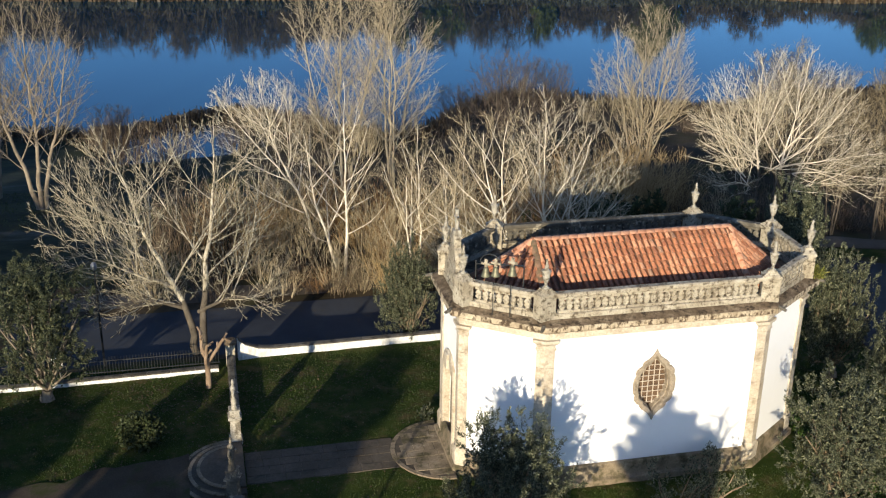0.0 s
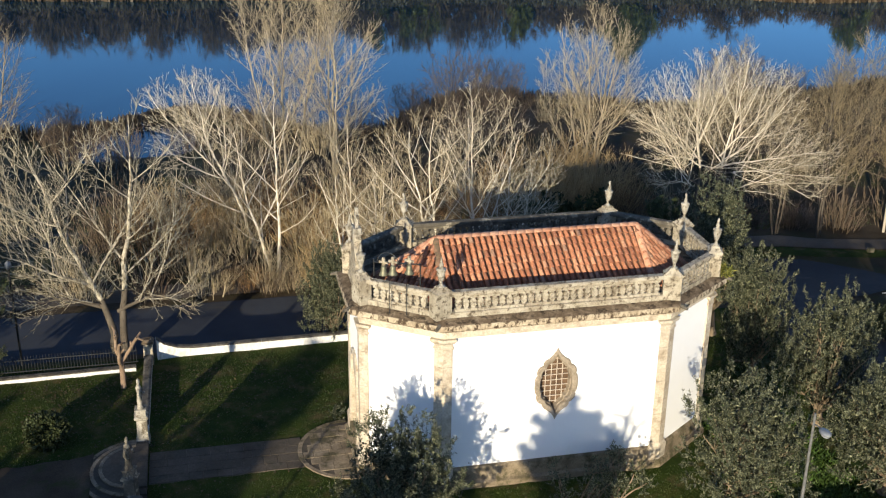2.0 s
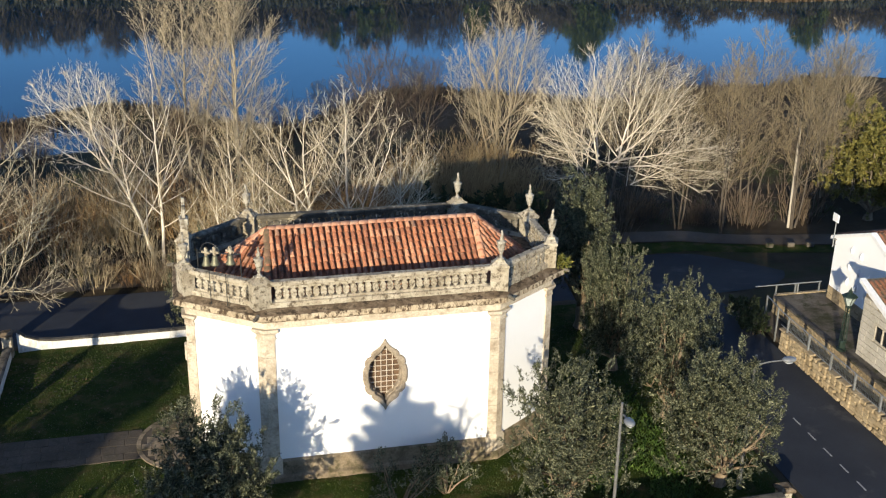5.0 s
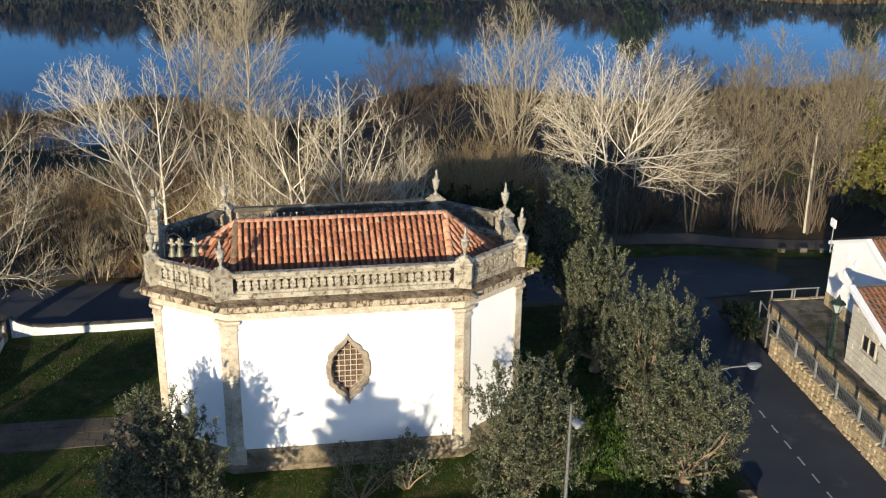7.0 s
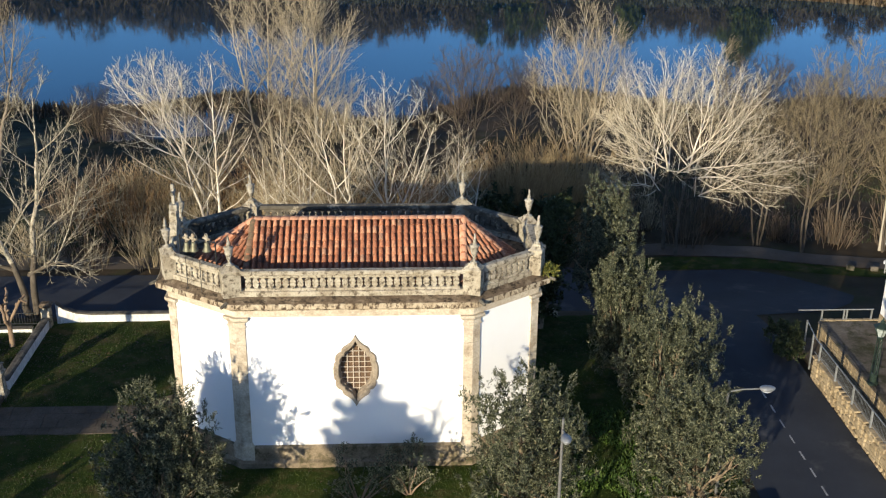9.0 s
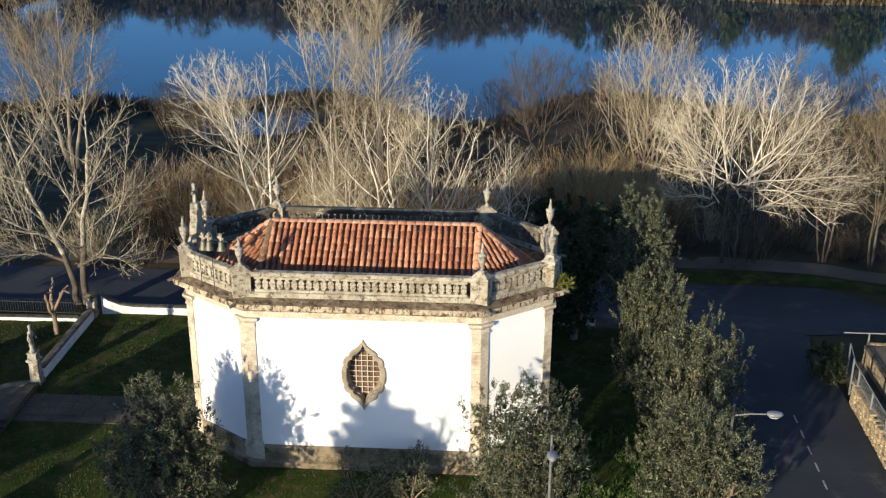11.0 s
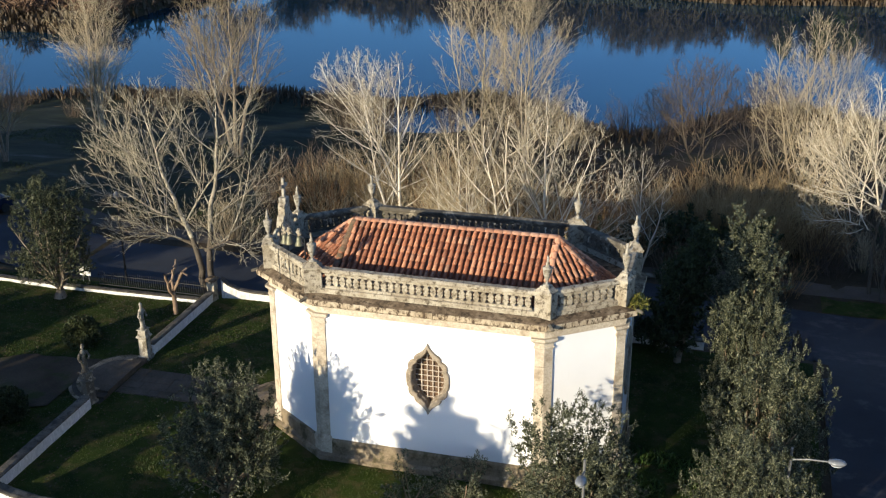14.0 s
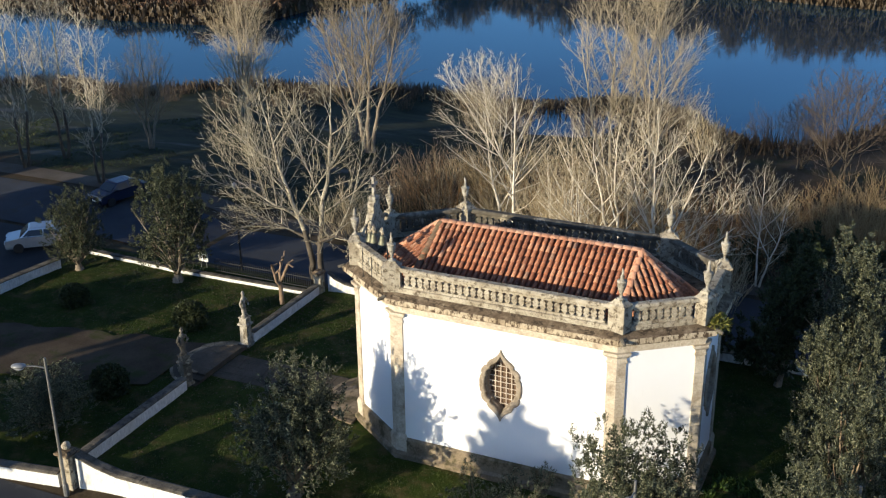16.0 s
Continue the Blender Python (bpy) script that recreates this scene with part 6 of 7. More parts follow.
def far_woods():
    """Bare and evergreen growth along the far bank and the island, as one mass of twigs and leaves."""
    rng = np.random.default_rng(7)
    segs = []
    for _ in range(420):
        x = rng.uniform(-120, 150)
        y = far_shore(x) + 3 + rng.uniform(0, 14)
        z = ground_z(x, y)
        h = rng.uniform(5, 10.5) * bank_height(x)
        for _ in range(6):
            d = np.array([rng.normal(0, 0.55), rng.normal(0, 0.45), 1.0])
            pts, rad = branch(rng, (x + rng.normal(0, 0.6), y + rng.normal(0, 0.6), z - 0.1), d / np.linalg.norm(d), h * rng.uniform(0.5, 1.0), 0.16, 2, 0.12, 0.0)
            for k in range(2):
                segs.append((pts[k], pts[k + 1], rad[k], rad[k + 1]))
            for _ in range(5):
                i = rng.integers(0, 2)
                q, qr = branch(rng, pts[i] * 0.4 + pts[i + 1] * 0.6, side_dir(rng, pts[i + 1] - pts[i], rng.uniform(0.4, 1.3)), h * rng.uniform(0.15, 0.45), 0.13, 1, 0.15, 0.03)
                for k in range(1):
                    segs.append((q[k], q[k + 1], qr[k], qr[k + 1]))
    ob = new("far_woods", tubes_mesh("far_woods", segs, 3, M["twig_far"]))
    tagged(ob, "brown leafless woods along the far river bank", "woods", kind="stuff")
    lobes = []
    for _ in range(300):
        x = rng.uniform(-115, 140)
        y = far_shore(x) + 3.5 + rng.uniform(0, 10)
        h = rng.uniform(4.5, 9.5) * bank_height(x) 
        lobes.append(((x, y, ground_z(x, y) + h * 0.55), (rng.uniform(1.3, 2.6), 1.8, h * 0.5)))
    v, f = sprigs(4, lobes, 7000, 9, 1.35, 0.19, 1.2, 0.75, 0.5)
    tagged(new("far_brush", raw_mesh("far_brush", v, f, M["twig_far"])), "brown leafless brush along the far river bank", "woods", kind="stuff")
    lobes = []
    for x, h, w in ((40, 7.5, 1.6), (42.5, 5.5, 1.9), (33, 6.5, 1.6), (74.6, 9.6, 3.0), (76.8, 8.4, 2.8), (112, 7, 2.4), (58, 6.0, 1.6)):
        y = far_shore(x) + 5
        lobes += [((x + rng.normal(0, w * 0.4), y + rng.normal(0, 1), -1.4 + h * q), (w * (1.1 - 0.7 * q), w, h * 0.24)) for q in (0.2, 0.4, 0.6, 0.8)]
    v, f = sprigs(3, lobes, 2600, 10, 0.6, 0.3, 0.8, 0.5, 0.4)
    tagged(new("far_evergreens", raw_mesh("far_evergreens", v, f, M["leaf_bright"])), "green evergreen trees among the far woods", "woods", kind="stuff")
    # dry reeds at the waterline of both banks
    n = 15000
    xs_ = rng.uniform(-140, 190, n)
    ys_ = np.array([far_shore(x) for x in xs_]) + rng.uniform(-2.0, 5.0, n)
    m = 9000
    xn = rng.uniform(-80, 80, m)
    yn = np.array([near_shore(x) for x in xn]) + rng.uniform(-7.0, 0.6, m) * rng.uniform(0.3, 1, m)
    X, Y = np.concatenate([xs_, xn]), np.concatenate([ys_, yn])
    Z = np.array([max(WATER - 0.1, ground_z(a, b)) for a, b in zip(X, Y)])
    h = rng.uniform(0.5, 1.5, len(X)) * np.where(np.arange(len(X)) < n, 0.8, 0.8)
    w = np.where(np.arange(len(X)) < n, 0.30, 0.10)
    a = rng.uniform(0, math.pi, len(X))
    b = np.stack([X, Y, Z - 0.1], 1)
    s = np.stack([np.cos(a) * w, np.sin(a) * w, 0 * a], 1)
    tip = b + np.stack([rng.normal(0, 0.25, len(X)), rng.normal(0, 0.25, len(X)), h], 1)
    v = np.stack([b - s, b + s, tip + s * 0.3, tip - s * 0.3], 1).reshape(-1, 3)
    tagged(new("reeds", raw_mesh("reeds", v, np.arange(len(v)).reshape(-1, 4), M["leaf_reed"])), "dry brown reeds along the water's edge", "reeds", kind="stuff")


far_woods()

# dark rocks at the waterline
rs = random.Random(9)
rock = rough_up(Geo().lathe([(0.3, -0.3), (0.75, -0.1), (0.8, 0.12), (0.5, 0.34), (0.15, 0.42)], 9), 0.22, 1.7).mesh("rock", M["dark_stone"])
for k in range(16):
    x = rs.uniform(-9, 6)
    ob = new("rock", rock)
    s = rs.uniform(0.5, 1.5)
    ob.matrix_basis = pose(x, near_shore(x) + rs.uniform(-0.2, 1.6), WATER + 0.02, 0, 0, rs.uniform(0, 360)) @ Matrix.Diagonal((s * 1.5, s, s * 0.7, 1))
    tagged(ob, "dark wet boulder at the water's edge", "rock", "rocks at the waterline")

# grass blades on the lawn, fallen leaves and bank grass
def tufts(name, n, area, h, w, mat, label, keep, zed):
    rng = np.random.default_rng(len(name) * 13 + n)
    x, y = rng.uniform(area[0], area[1], n), rng.uniform(area[2], area[3], n)
    ok = np.array([keep(a, b) for a, b in zip(x, y)])
    x, y = x[ok], y[ok]
    z = np.array([zed(a, b) for a, b in zip(x, y)])
    a = rng.uniform(0, 2 * math.pi, len(x))
    hh = h * rng.uniform(0.5, 1.4, len(x))
    b = np.stack([x, y, z], 1)
    s = np.stack([np.cos(a) * w, np.sin(a) * w, 0 * a], 1)
    tip = b + np.stack([rng.normal(0, 0.6, len(x)) * hh, rng.normal(0, 0.6, len(x)) * hh, hh], 1)
    v = np.stack([b - s, b + s, tip], 1).reshape(-1, 3)
    return tagged(new(name, raw_mesh(name, v, np.arange(len(v)).reshape(-1, 3), M[mat])), label, "grass", kind="stuff")


def on_lawn(x, y):
    if abs(x - CX) < 7.9 and abs(y - CY) < 4.0:
        return False
    if 0.7 < x < 9.6 and 39.2 < y < 41.7:
        return False
    if x < -1.2 and 37.0 - 0.26 * (-1.4 - x) < y < 42.0 - 0.2 * (-1.4 - x):
        return False
    return True


tufts("lawn_grass", 110000, (-15.8, 32.8, 30.5, 50.3), 0.085, 0.016, "blade", "short green grass blades of the lawn", on_lawn, lambda x, y: 0.04)
tufts("bank_grass", 60000, (-45, 70, 57.8, 84), 0.16, 0.03, "blade", "rough grass and weeds on the bank", lambda x, y: (noise.noise(Vector((x * 0.12, y * 0.12, 9))) > 0.0) and not (57.0 < y < (67 if x > 19 else 62.2)), lambda x, y: ground_z(x, y) - 0.02)
tufts("clover", 9000, (25.2, 29.6, 30.9, 40.5), 0.17, 0.05, "clover", "lush green clover and weeds under the olives", lambda x, y: noise.noise(Vector((x * 0.5, y * 0.5, 2))) > -0.25, lambda x, y: 0.04)
draped("shoulder", [(34, 61.7), (42.3, 61.7), (47.4, 60.4), (57, 58.4)], [(34, 64.2), (42.4, 63.4), (47.6, 61.9), (57, 60.1)], 0.03, M["grass"], "rough grass verge between road and footpath", "verge")


rng = np.random.default_rng(77)
lx = np.where(rng.uniform(0, 1, 4000) < 0.5, rng.normal(-0.5, 4.5, 4000), rng.uniform(-15, 30, 4000))
ly = np.where(rng.uniform(0, 1, 4000) < 0.5, rng.normal(48.0, 2.2, 4000), rng.uniform(31, 49, 4000))
ok = np.array([-15 < x < 30 and 31 < y < 49.1 and on_lawn(x, y) for x, y in zip(lx, ly)])
c = np.stack([lx[ok], ly[ok], np.full(ok.sum(), 0.085)], 1)
a, sz = rng.uniform(0, 6.28, len(c)), rng.uniform(0.03, 0.075, len(c))
u = np.stack([np.cos(a) * sz, np.sin(a) * sz, rng.normal(0, 0.012, len(c))], 1)
w = np.stack([-np.sin(a) * sz * 0.7, np.cos(a) * sz * 0.7, rng.normal(0, 0.012, len(c))], 1)
tagged(new("fallen_leaves", raw_mesh("fallen_leaves", np.stack([c - u, c + w, c + u, c - w], 1).reshape(-1, 3), np.arange(len(c) * 4).reshape(-1, 4), M["dead_leaf"])), "dry brown leaves scattered over the lawn", "leaves", kind="stuff")


# ---- statues at the gate ----
def statue_at(x, y, turn, seed, stone):
    ped = thing("statue_pedestal", pose(x, y, 0, 0, 0, turn), "square white-flecked stone pedestal at the gate", "pedestal", "gate pedestals")
    part("shaft", rough_up(Geo().rings([[(sx * a, sy * a, z) for sx, sy in ((-1, -1), (1, -1), (1, 1), (-1, 1))] for a, z in ((0.29, -0.1), (0.29, 0.22), (0.23, 0.28), (0.21, 1.18))]), 0.012, 4, seed), M[stone], ped)
    part("cap", rough_up(Geo().rings([[(sx * a, sy * a, z) for sx, sy in ((-1, -1), (1, -1), (1, 1), (-1, 1))] for a, z in ((0.21, 1.17), (0.29, 1.25), (0.29, 1.33), (0.22, 1.38), (0.20, 1.62), (0.25, 1.66), (0.23, 1.70))]), 0.012, 4, seed), M[stone], ped)
    g = Geo().lathe([(0.20, 1.69), (0.20, 1.78), (0.14, 1.86), (0.16, 2.05), (0.15, 2.25), (0.11, 2.42), (0.15, 2.62), (0.16, 2.72), (0.08, 2.82), (0.06, 2.86), (0.085, 2.95), (0.08, 3.05), (0.03, 3.12)], 14, 0, 0, True, 1.0, 0.75)
    g.tube([(0.18, 0, 2.68), (0.27, -0.08, 2.45), (0.12, -0.2, 2.36)], [0.065, 0.055, 0.045], 7)
    g.tube([(-0.18, 0, 2.68), (-0.27, 0.02, 2.45), (-0.22, -0.06, 2.2)], [0.065, 0.055, 0.045], 7)
    ob = part("statue", rough_up(g, 0.03, 5, seed), M[stone], None, "", True, pose(x, y, 0.0, 0, 0, turn))
    tagged(ob, "weathered limestone statue of a robed figure on a pedestal", "statue", "gate statues")


statue_at(0.62, 42.75, 90, 1, "statue")
statue_at(0.32, 38.05, 70, 2, "blackish_stone")


# ---- lamps, poles, fence, signs ----
def street_lamp(x, y, h, arm, turn, label):
    t = thing("street_lamp", pose(x, y, 0, 0, 0, turn), label, "street lamp", "street lamps")
    part("pole", Geo().tube([(0, 0, -0.2), (0, 0, h * 0.5), (0, 0, h)], [0.075, 0.06, 0.045], 9), M["lamp_pole"], t)
    part("base", Geo().lathe([(0.12, -0.1), (0.12, 0.5), (0.08, 0.56)], 9), M["lamp_pole"], t)
    part("arm", Geo().tube([(0, 0, h - 0.45), (arm * 0.5, 0, h - 0.36), (arm, 0, h - 0.35)], 0.03, 7), M["lamp_pole"], t)
    g = Geo().lathe([(0.04, -0.12), (0.16, -0.09), (0.21, -0.02), (0.19, 0.04), (0.10, 0.08), (0.02, 0.09)], 12, 0, 0, True, 1.45, 0.9)
    head = part("lamp_head", g, M["lamp_grey"], t, "pale grey rounded lamp head", True, pose(arm + 0.3, 0, h - 0.33))
    part("diffuser", Geo().lathe([(0.04, -0.17), (0.12, -0.15), (0.15, -0.10)], 12, 0, 0, True, 1.4, 0.85), M["headlight"], head, "clear plastic lamp bowl", True)


street_lamp(1.40, 28.55, 6.3, 0.75, 205, "slim steel street lamp beside the garden wall")
street_lamp(24.5, 29.75, 6.15, 0.45, 270, "slim steel street lamp beside the garden wall")
street_lamp(31.0, 32.3, 6.1, 1.15, 0, "slim steel street lamp reaching over the side road")
t = thing("lamp_post", pose(-5.4, 51.15, 0), "thin dark steel lamp post beside the road", "lamp post")
part("pole", Geo().tube([(0, 0, -0.2), (0, 0, 5.2)], [0.06, 0.045], 8), M["iron"], t)
part("lamp_head", Geo().lathe([(0.06, 5.15), (0.16, 5.25), (0.15, 5.45), (0.05, 5.55)], 10), M["lamp_grey"], t, "", True)
t = thing("utility_pole", pose(51.8, 65.4, gz(51.8, 65.4)), "pale weathered wooden utility pole on the verge", "utility pole")
part("pole", Geo().tube([(0, 0, -0.3), (-0.05, 0, 3.7), (-0.1, 0, 7.4)], [0.105, 0.09, 0.075], 10), M["pole_wood"], t)
part("cap", Geo().lathe([(0.10, 7.38), (0.10, 7.44), (0.03, 7.5)], 10, -0.1), M["galv"], t)

fence = thing("iron_railing", pose(0, 0, 0), "low dark iron railing with spiked bars behind the wall", "railing", kind="structure")
part("rail", Geo().box(-6.5, 0.2, 49.98, 50.02, 0.82, 0.86), M["iron"], fence)
part("rail", Geo().box(-6.5, 0.2, 49.98, 50.02, 0.22, 0.26), M["iron"], fence)
bar = Geo().tube([(0, 0, -0.1), (0, 0, 0.98), (0, 0, 1.08)], [0.014, 0.014, 0.003], 5).mesh("fence_bar", M["iron"])
for k in range(48):
    part("fence_bar", bar, None, fence, at=pose(-6.45 + k * 0.14, 50.0, 0))

t = thing("notice_board", pose(-7.6, 50.4, 0) @ Matrix.Diagonal((0.72, 0.72, 0.85, 1)), "small white two-panel notice board on posts", "sign")
for x in (-0.28, 0.28):
    part("post", Geo().tube([(x, 0.03, -0.1), (x, 0.03, 1.25)], 0.025, 6), M["galv"], t)
for x in (-0.26, 0.26):
    b = part("panel", Geo().box(x - 0.23, x + 0.23, -0.02, 0.0, 0.55, 1.2, 0.008), M["white_paint"], t)
    for k in range(5):
        part("text_bar", Geo().box(x - 0.17, x + 0.17 - 0.06 * (k % 3), -0.026, -0.021, 1.06 - k * 0.09, 1.09 - k * 0.09), M["void"], b)


# ---- parked cars ----
def car(at, paint, label):
    t = thing("car", at, label, "car", "parked cars")
    prof = [(-2.02, 0.32), (-2.06, 0.62), (-1.98, 0.86), (-1.25, 0.98), (-0.62, 1.42), (0.55, 1.47), (1.45, 1.18), (1.95, 0.95), (2.02, 0.55), (1.98, 0.32)]

    def hull(pr, w, tuck):
        return [[(x, s, z) for x, z in pr] for s in (-w + tuck, -w, w, w - tuck)]
    low = [(-2.02, 0.30), (-2.08, 0.60), (-2.0, 0.84), (-1.20, 0.96), (1.40, 1.0), (1.95, 0.95), (2.04, 0.55), (1.98, 0.30)]
    part("body", Geo().rings(hull(low, 0.86, 0.06)), M[paint], t)
    part("cabin", Geo().rings([[(x, y * k, z) for x, y in ((x0, -0.78), (x1, -0.78), (x1, 0.78), (x0, 0.78))] for x0, x1, k, z in ((-1.15, 1.55, 1.0, 0.97), (-0.60, 0.95, 0.80, 1.44), (-0.50, 0.80, 0.76, 1.48))]), M[paint], t)
    part("windscreen", Geo().add([(-1.13, -0.70, 1.0), (-1.13, 0.70, 1.0), (-0.66, 0.60, 1.40), (-0.66, -0.60, 1.40)], [(0, 1, 2, 3)]).moved(pose(-0.012, 0, 0.006)), M["car_glass"], t)
    part("rear_window", Geo().add([(1.52, -0.68, 1.02), (1.52, 0.68, 1.02), (1.02, 0.58, 1.40), (1.02, -0.58, 1.40)], [(0, 1, 2, 3)]).moved(pose(0.012, 0, 0.006)), M["car_glass"], t)
    for s in (-1, 1):
        part("side_window", Geo().add([(-0.95, s * 0.785, 1.02), (0.25, s * 0.785, 1.02), (0.25, s * 0.655, 1.38), (-0.55, s * 0.655, 1.38)], [(0, 1, 2, 3)]), M["car_glass"], t)
        part("side_window", Geo().add([(0.32, s * 0.785, 1.02), (1.30, s * 0.785, 1.02), (0.85, s * 0.655, 1.38), (0.32, s * 0.655, 1.38)], [(0, 1, 2, 3)]), M["car_glass"], t)
        part("headlight", Geo().box(-2.10, -1.85, s * 0.62 - 0.17, s * 0.62 + 0.17, 0.62, 0.78, 0.03), M["headlight"], t)
        part("mirror", Geo().box(-0.78, -0.62, s * 0.93 - 0.09, s * 0.93 + 0.09, 0.98, 1.10, 0.03), M[paint], t)
        for x in (-1.28, 1.30):
            w = part("wheel", Geo().lathe([(0.20, -0.10), (0.30, -0.10), (0.315, -0.06), (0.315, 0.06), (0.30, 0.10), (0.20, 0.10)], 18), M["rubber"], t, at=pose(x, s * 0.80, 0.315, 90))
            part("rim", Geo().lathe([(0.02, -0.095), (0.19, -0.09), (0.20, 0.09), (0.02, 0.095)], 14), M["galv"], w)
    part("plate_blank", Geo().box(-2.105, -2.09, -0.26, 0.26, 0.42, 0.53), M["plate"], t)
    part("grille", Geo().box(-2.10, -2.0, -0.40, 0.40, 0.60, 0.74, 0.02), M["void"], t)


car(pose(-19.4, 49.3, 0.02, 0, 0, 40), "car_silver", "silver hatchback parked in the side street")
car(pose(-20.6, 58.4, gz(-20.6, 58.4) + 0.06, 0, 0, 75), "car_dark", "dark blue car parked beside the road")


# ---- houses and terrace across the side road ----
random.seed(31)
terr = thing("terrace", pose(0, 0, 0), "stone-walled terrace with grey paving across the side road", "terrace", kind="structure")
part("fill", Geo().box(40.7, 62, 20, 47.5, -0.6, 0.98), M["mortar"], terr)
part("parapet_core", Geo().box(39.12, 39.3, 20, 43.8, -0.3, 1.02), M["mortar"], terr)
part("paving", Geo().box(40.62, 62, 20, 47.52, 0.981, 1.02), M["old_concrete"], terr)
part("area_floor", Geo().box(39.3, 40.7, 20, 47.5, -0.3, 0.1), M["paving"], terr)
y = 27.0
while y < 43.6:
    h = 0
    z = -0.1
    while z < 1.05:
        hh = random.uniform(0.16, 0.30)
        w = random.uniform(0.22, 0.55)
        part("stone", rough_up(Geo().box(38.86 + random.uniform(-0.03, 0.03), 39.2, y + 0.01, y + w - 0.01, z + 0.01, min(1.08, z + hh) - 0.01, 0.03), 0.02, 4, y + z), M["rubble"], terr)
        z += hh
    y += random.uniform(0.28, 0.48)
x = 40.7
while x < 46:
    w = random.uniform(0.3, 0.55)
    z = -0.1
    while z < 1.05:
        hh = random.uniform(0.18, 0.32)
        part("stone", rough_up(Geo().box(x + 0.01, x + w - 0.01, 47.5, 47.75 + random.uniform(-0.03, 0.03), z + 0.01, min(1.08, z + hh) - 0.01, 0.03), 0.02, 4, x + z), M["rubble"], terr)
        z += hh
    x += w
# stone-faced edge of the paving above the sunken strip
y = 33.0
while y < 47.3:
    w = random.uniform(0.3, 0.6)
    z = 0.12
    while z < 0.95:
        hh = random.uniform(0.20, 0.34)
        part("stone", rough_up(Geo().box(40.50 + random.uniform(-0.02, 0.02), 40.68, y + 0.01, y + w - 0.01, z + 0.01, min(0.98, z + hh) - 0.01, 0.03), 0.02, 4, y + z), M["rubble"], terr)
        z += hh
    part("kerb", rough_up(Geo().box(40.48, 40.66, y + 0.004, y + w - 0.004, 1.0, 1.08, 0.015), 0.008, 4, y), M["old_concrete"], terr)
    y += w
rail = thing("terrace_railing", pose(0, 0, 0), "galvanised tube railing on top of the stone wall", "railing", kind="structure")
part("top_rail", Geo().tube([(39.0, 27, 1.90), (39.0, 43.8, 1.90), (39.45, 46.2, 1.72)], 0.028, 7), M["galv"], rail)
part("bottom_rail", Geo().tube([(39.0, 27, 1.22), (39.0, 43.8, 1.22)], 0.016, 6), M["galv"], rail)
part("top_rail", Geo().tube([(39.5, 47.62, 1.62), (43.44, 47.62, 1.62)], 0.035, 7), M["galv"], rail)
for k in range(8):
    wires = Geo()
    for i in range(1, 16):
        yy = 27 + k * 2.02 + i * 2.02 / 16
        wires.tube([(39.0, yy, 1.22), (39.0, yy, 1.89)], 0.006, 4)
    part("mesh_panel", wires, M["galv"], rail)
for k in range(9):
    part("post", Geo().box(38.96, 39.04, 27 + k * 2.02 - 0.04, 27 + k * 2.02 + 0.04, 1.0, 1.92), M["galv"], rail)
for x, y, z, top in ((39.1, 44.4, -0.05, 1.87), (39.45, 46.2, -0.05, 1.74), (40.75, 47.62, 1.0, 1.64), (41.9, 47.62, 1.0, 1.64), (42.05, 47.62, 1.0, 1.64), (43.35, 47.62, 1.0, 1.64)):
    part("post", Geo().box(x - 0.035, x + 0.035, y - 0.035, y + 0.035, z, top), M["galv"], rail)

t = thing("lantern_post", pose(40.64, 40.85, 1.07, 0, 0, 20), "green cast-iron lantern post with an openwork shaft", "lantern")
part("base", Geo().lathe([(0.24, 0.0), (0.24, 0.10), (0.17, 0.16), (0.16, 0.42), (0.20, 0.46), (0.13, 0.54)], 8), M["green_iron"], t)
for sx, sy in ((-1, -1), (1, -1), (1, 1), (-1, 1)):
    part("upright", Geo().tube([(0.11 * sx, 0.11 * sy, 0.5), (0.075 * sx, 0.075 * sy, 2.3)], 0.022, 5), M["green_iron"], t)
for k in range(6):
    z, r = 0.62 + 0.3 * k, 0.11 - 0.0058 * k
    g = Geo().tube([(-r, -r, z), (r, -r, z), (r, r, z), (-r, r, z), (-r, -r, z)], 0.014, 4)
    g.tube([(-r, -r, z), (r, -r, z + 0.3)], 0.010, 4).tube([(r, r, z), (-r, r, z + 0.3)], 0.010, 4).tube([(r, -r, z), (r, r, z + 0.3)], 0.010, 4).tube([(-r, r, z), (-r, -r, z + 0.3)], 0.010, 4)
    part("lattice", g, M["green_iron"], t)
part("collar", Geo().lathe([(0.10, 2.28), (0.15, 2.33), (0.15, 2.38), (0.09, 2.43)], 8), M["green_iron"], t)
part("lantern_cage", Geo().rings([[(s * math.cos(a), s * math.sin(a), z) for a in [math.pi / 3 * k for k in range(6)]] for s, z in ((0.14, 2.43), (0.33, 2.90))], caps=False), M["milk_glass"], t, "tapered lantern with opaque grey-green panes")
for k in range(6):
    a = math.pi / 3 * k
    part("lantern_bar", Geo().tube([(0.145 * math.cos(a), 0.145 * math.sin(a), 2.42), (0.34 * math.cos(a), 0.34 * math.sin(a), 2.91)], 0.016, 5), M["green_iron"], t)
part("lantern_roof", Geo().lathe([(0.39, 2.89), (0.37, 2.93), (0.18, 3.04), (0.10, 3.10), (0.11, 3.16), (0.05, 3.22), (0.012, 3.36)], 6), M["green_iron"], t)


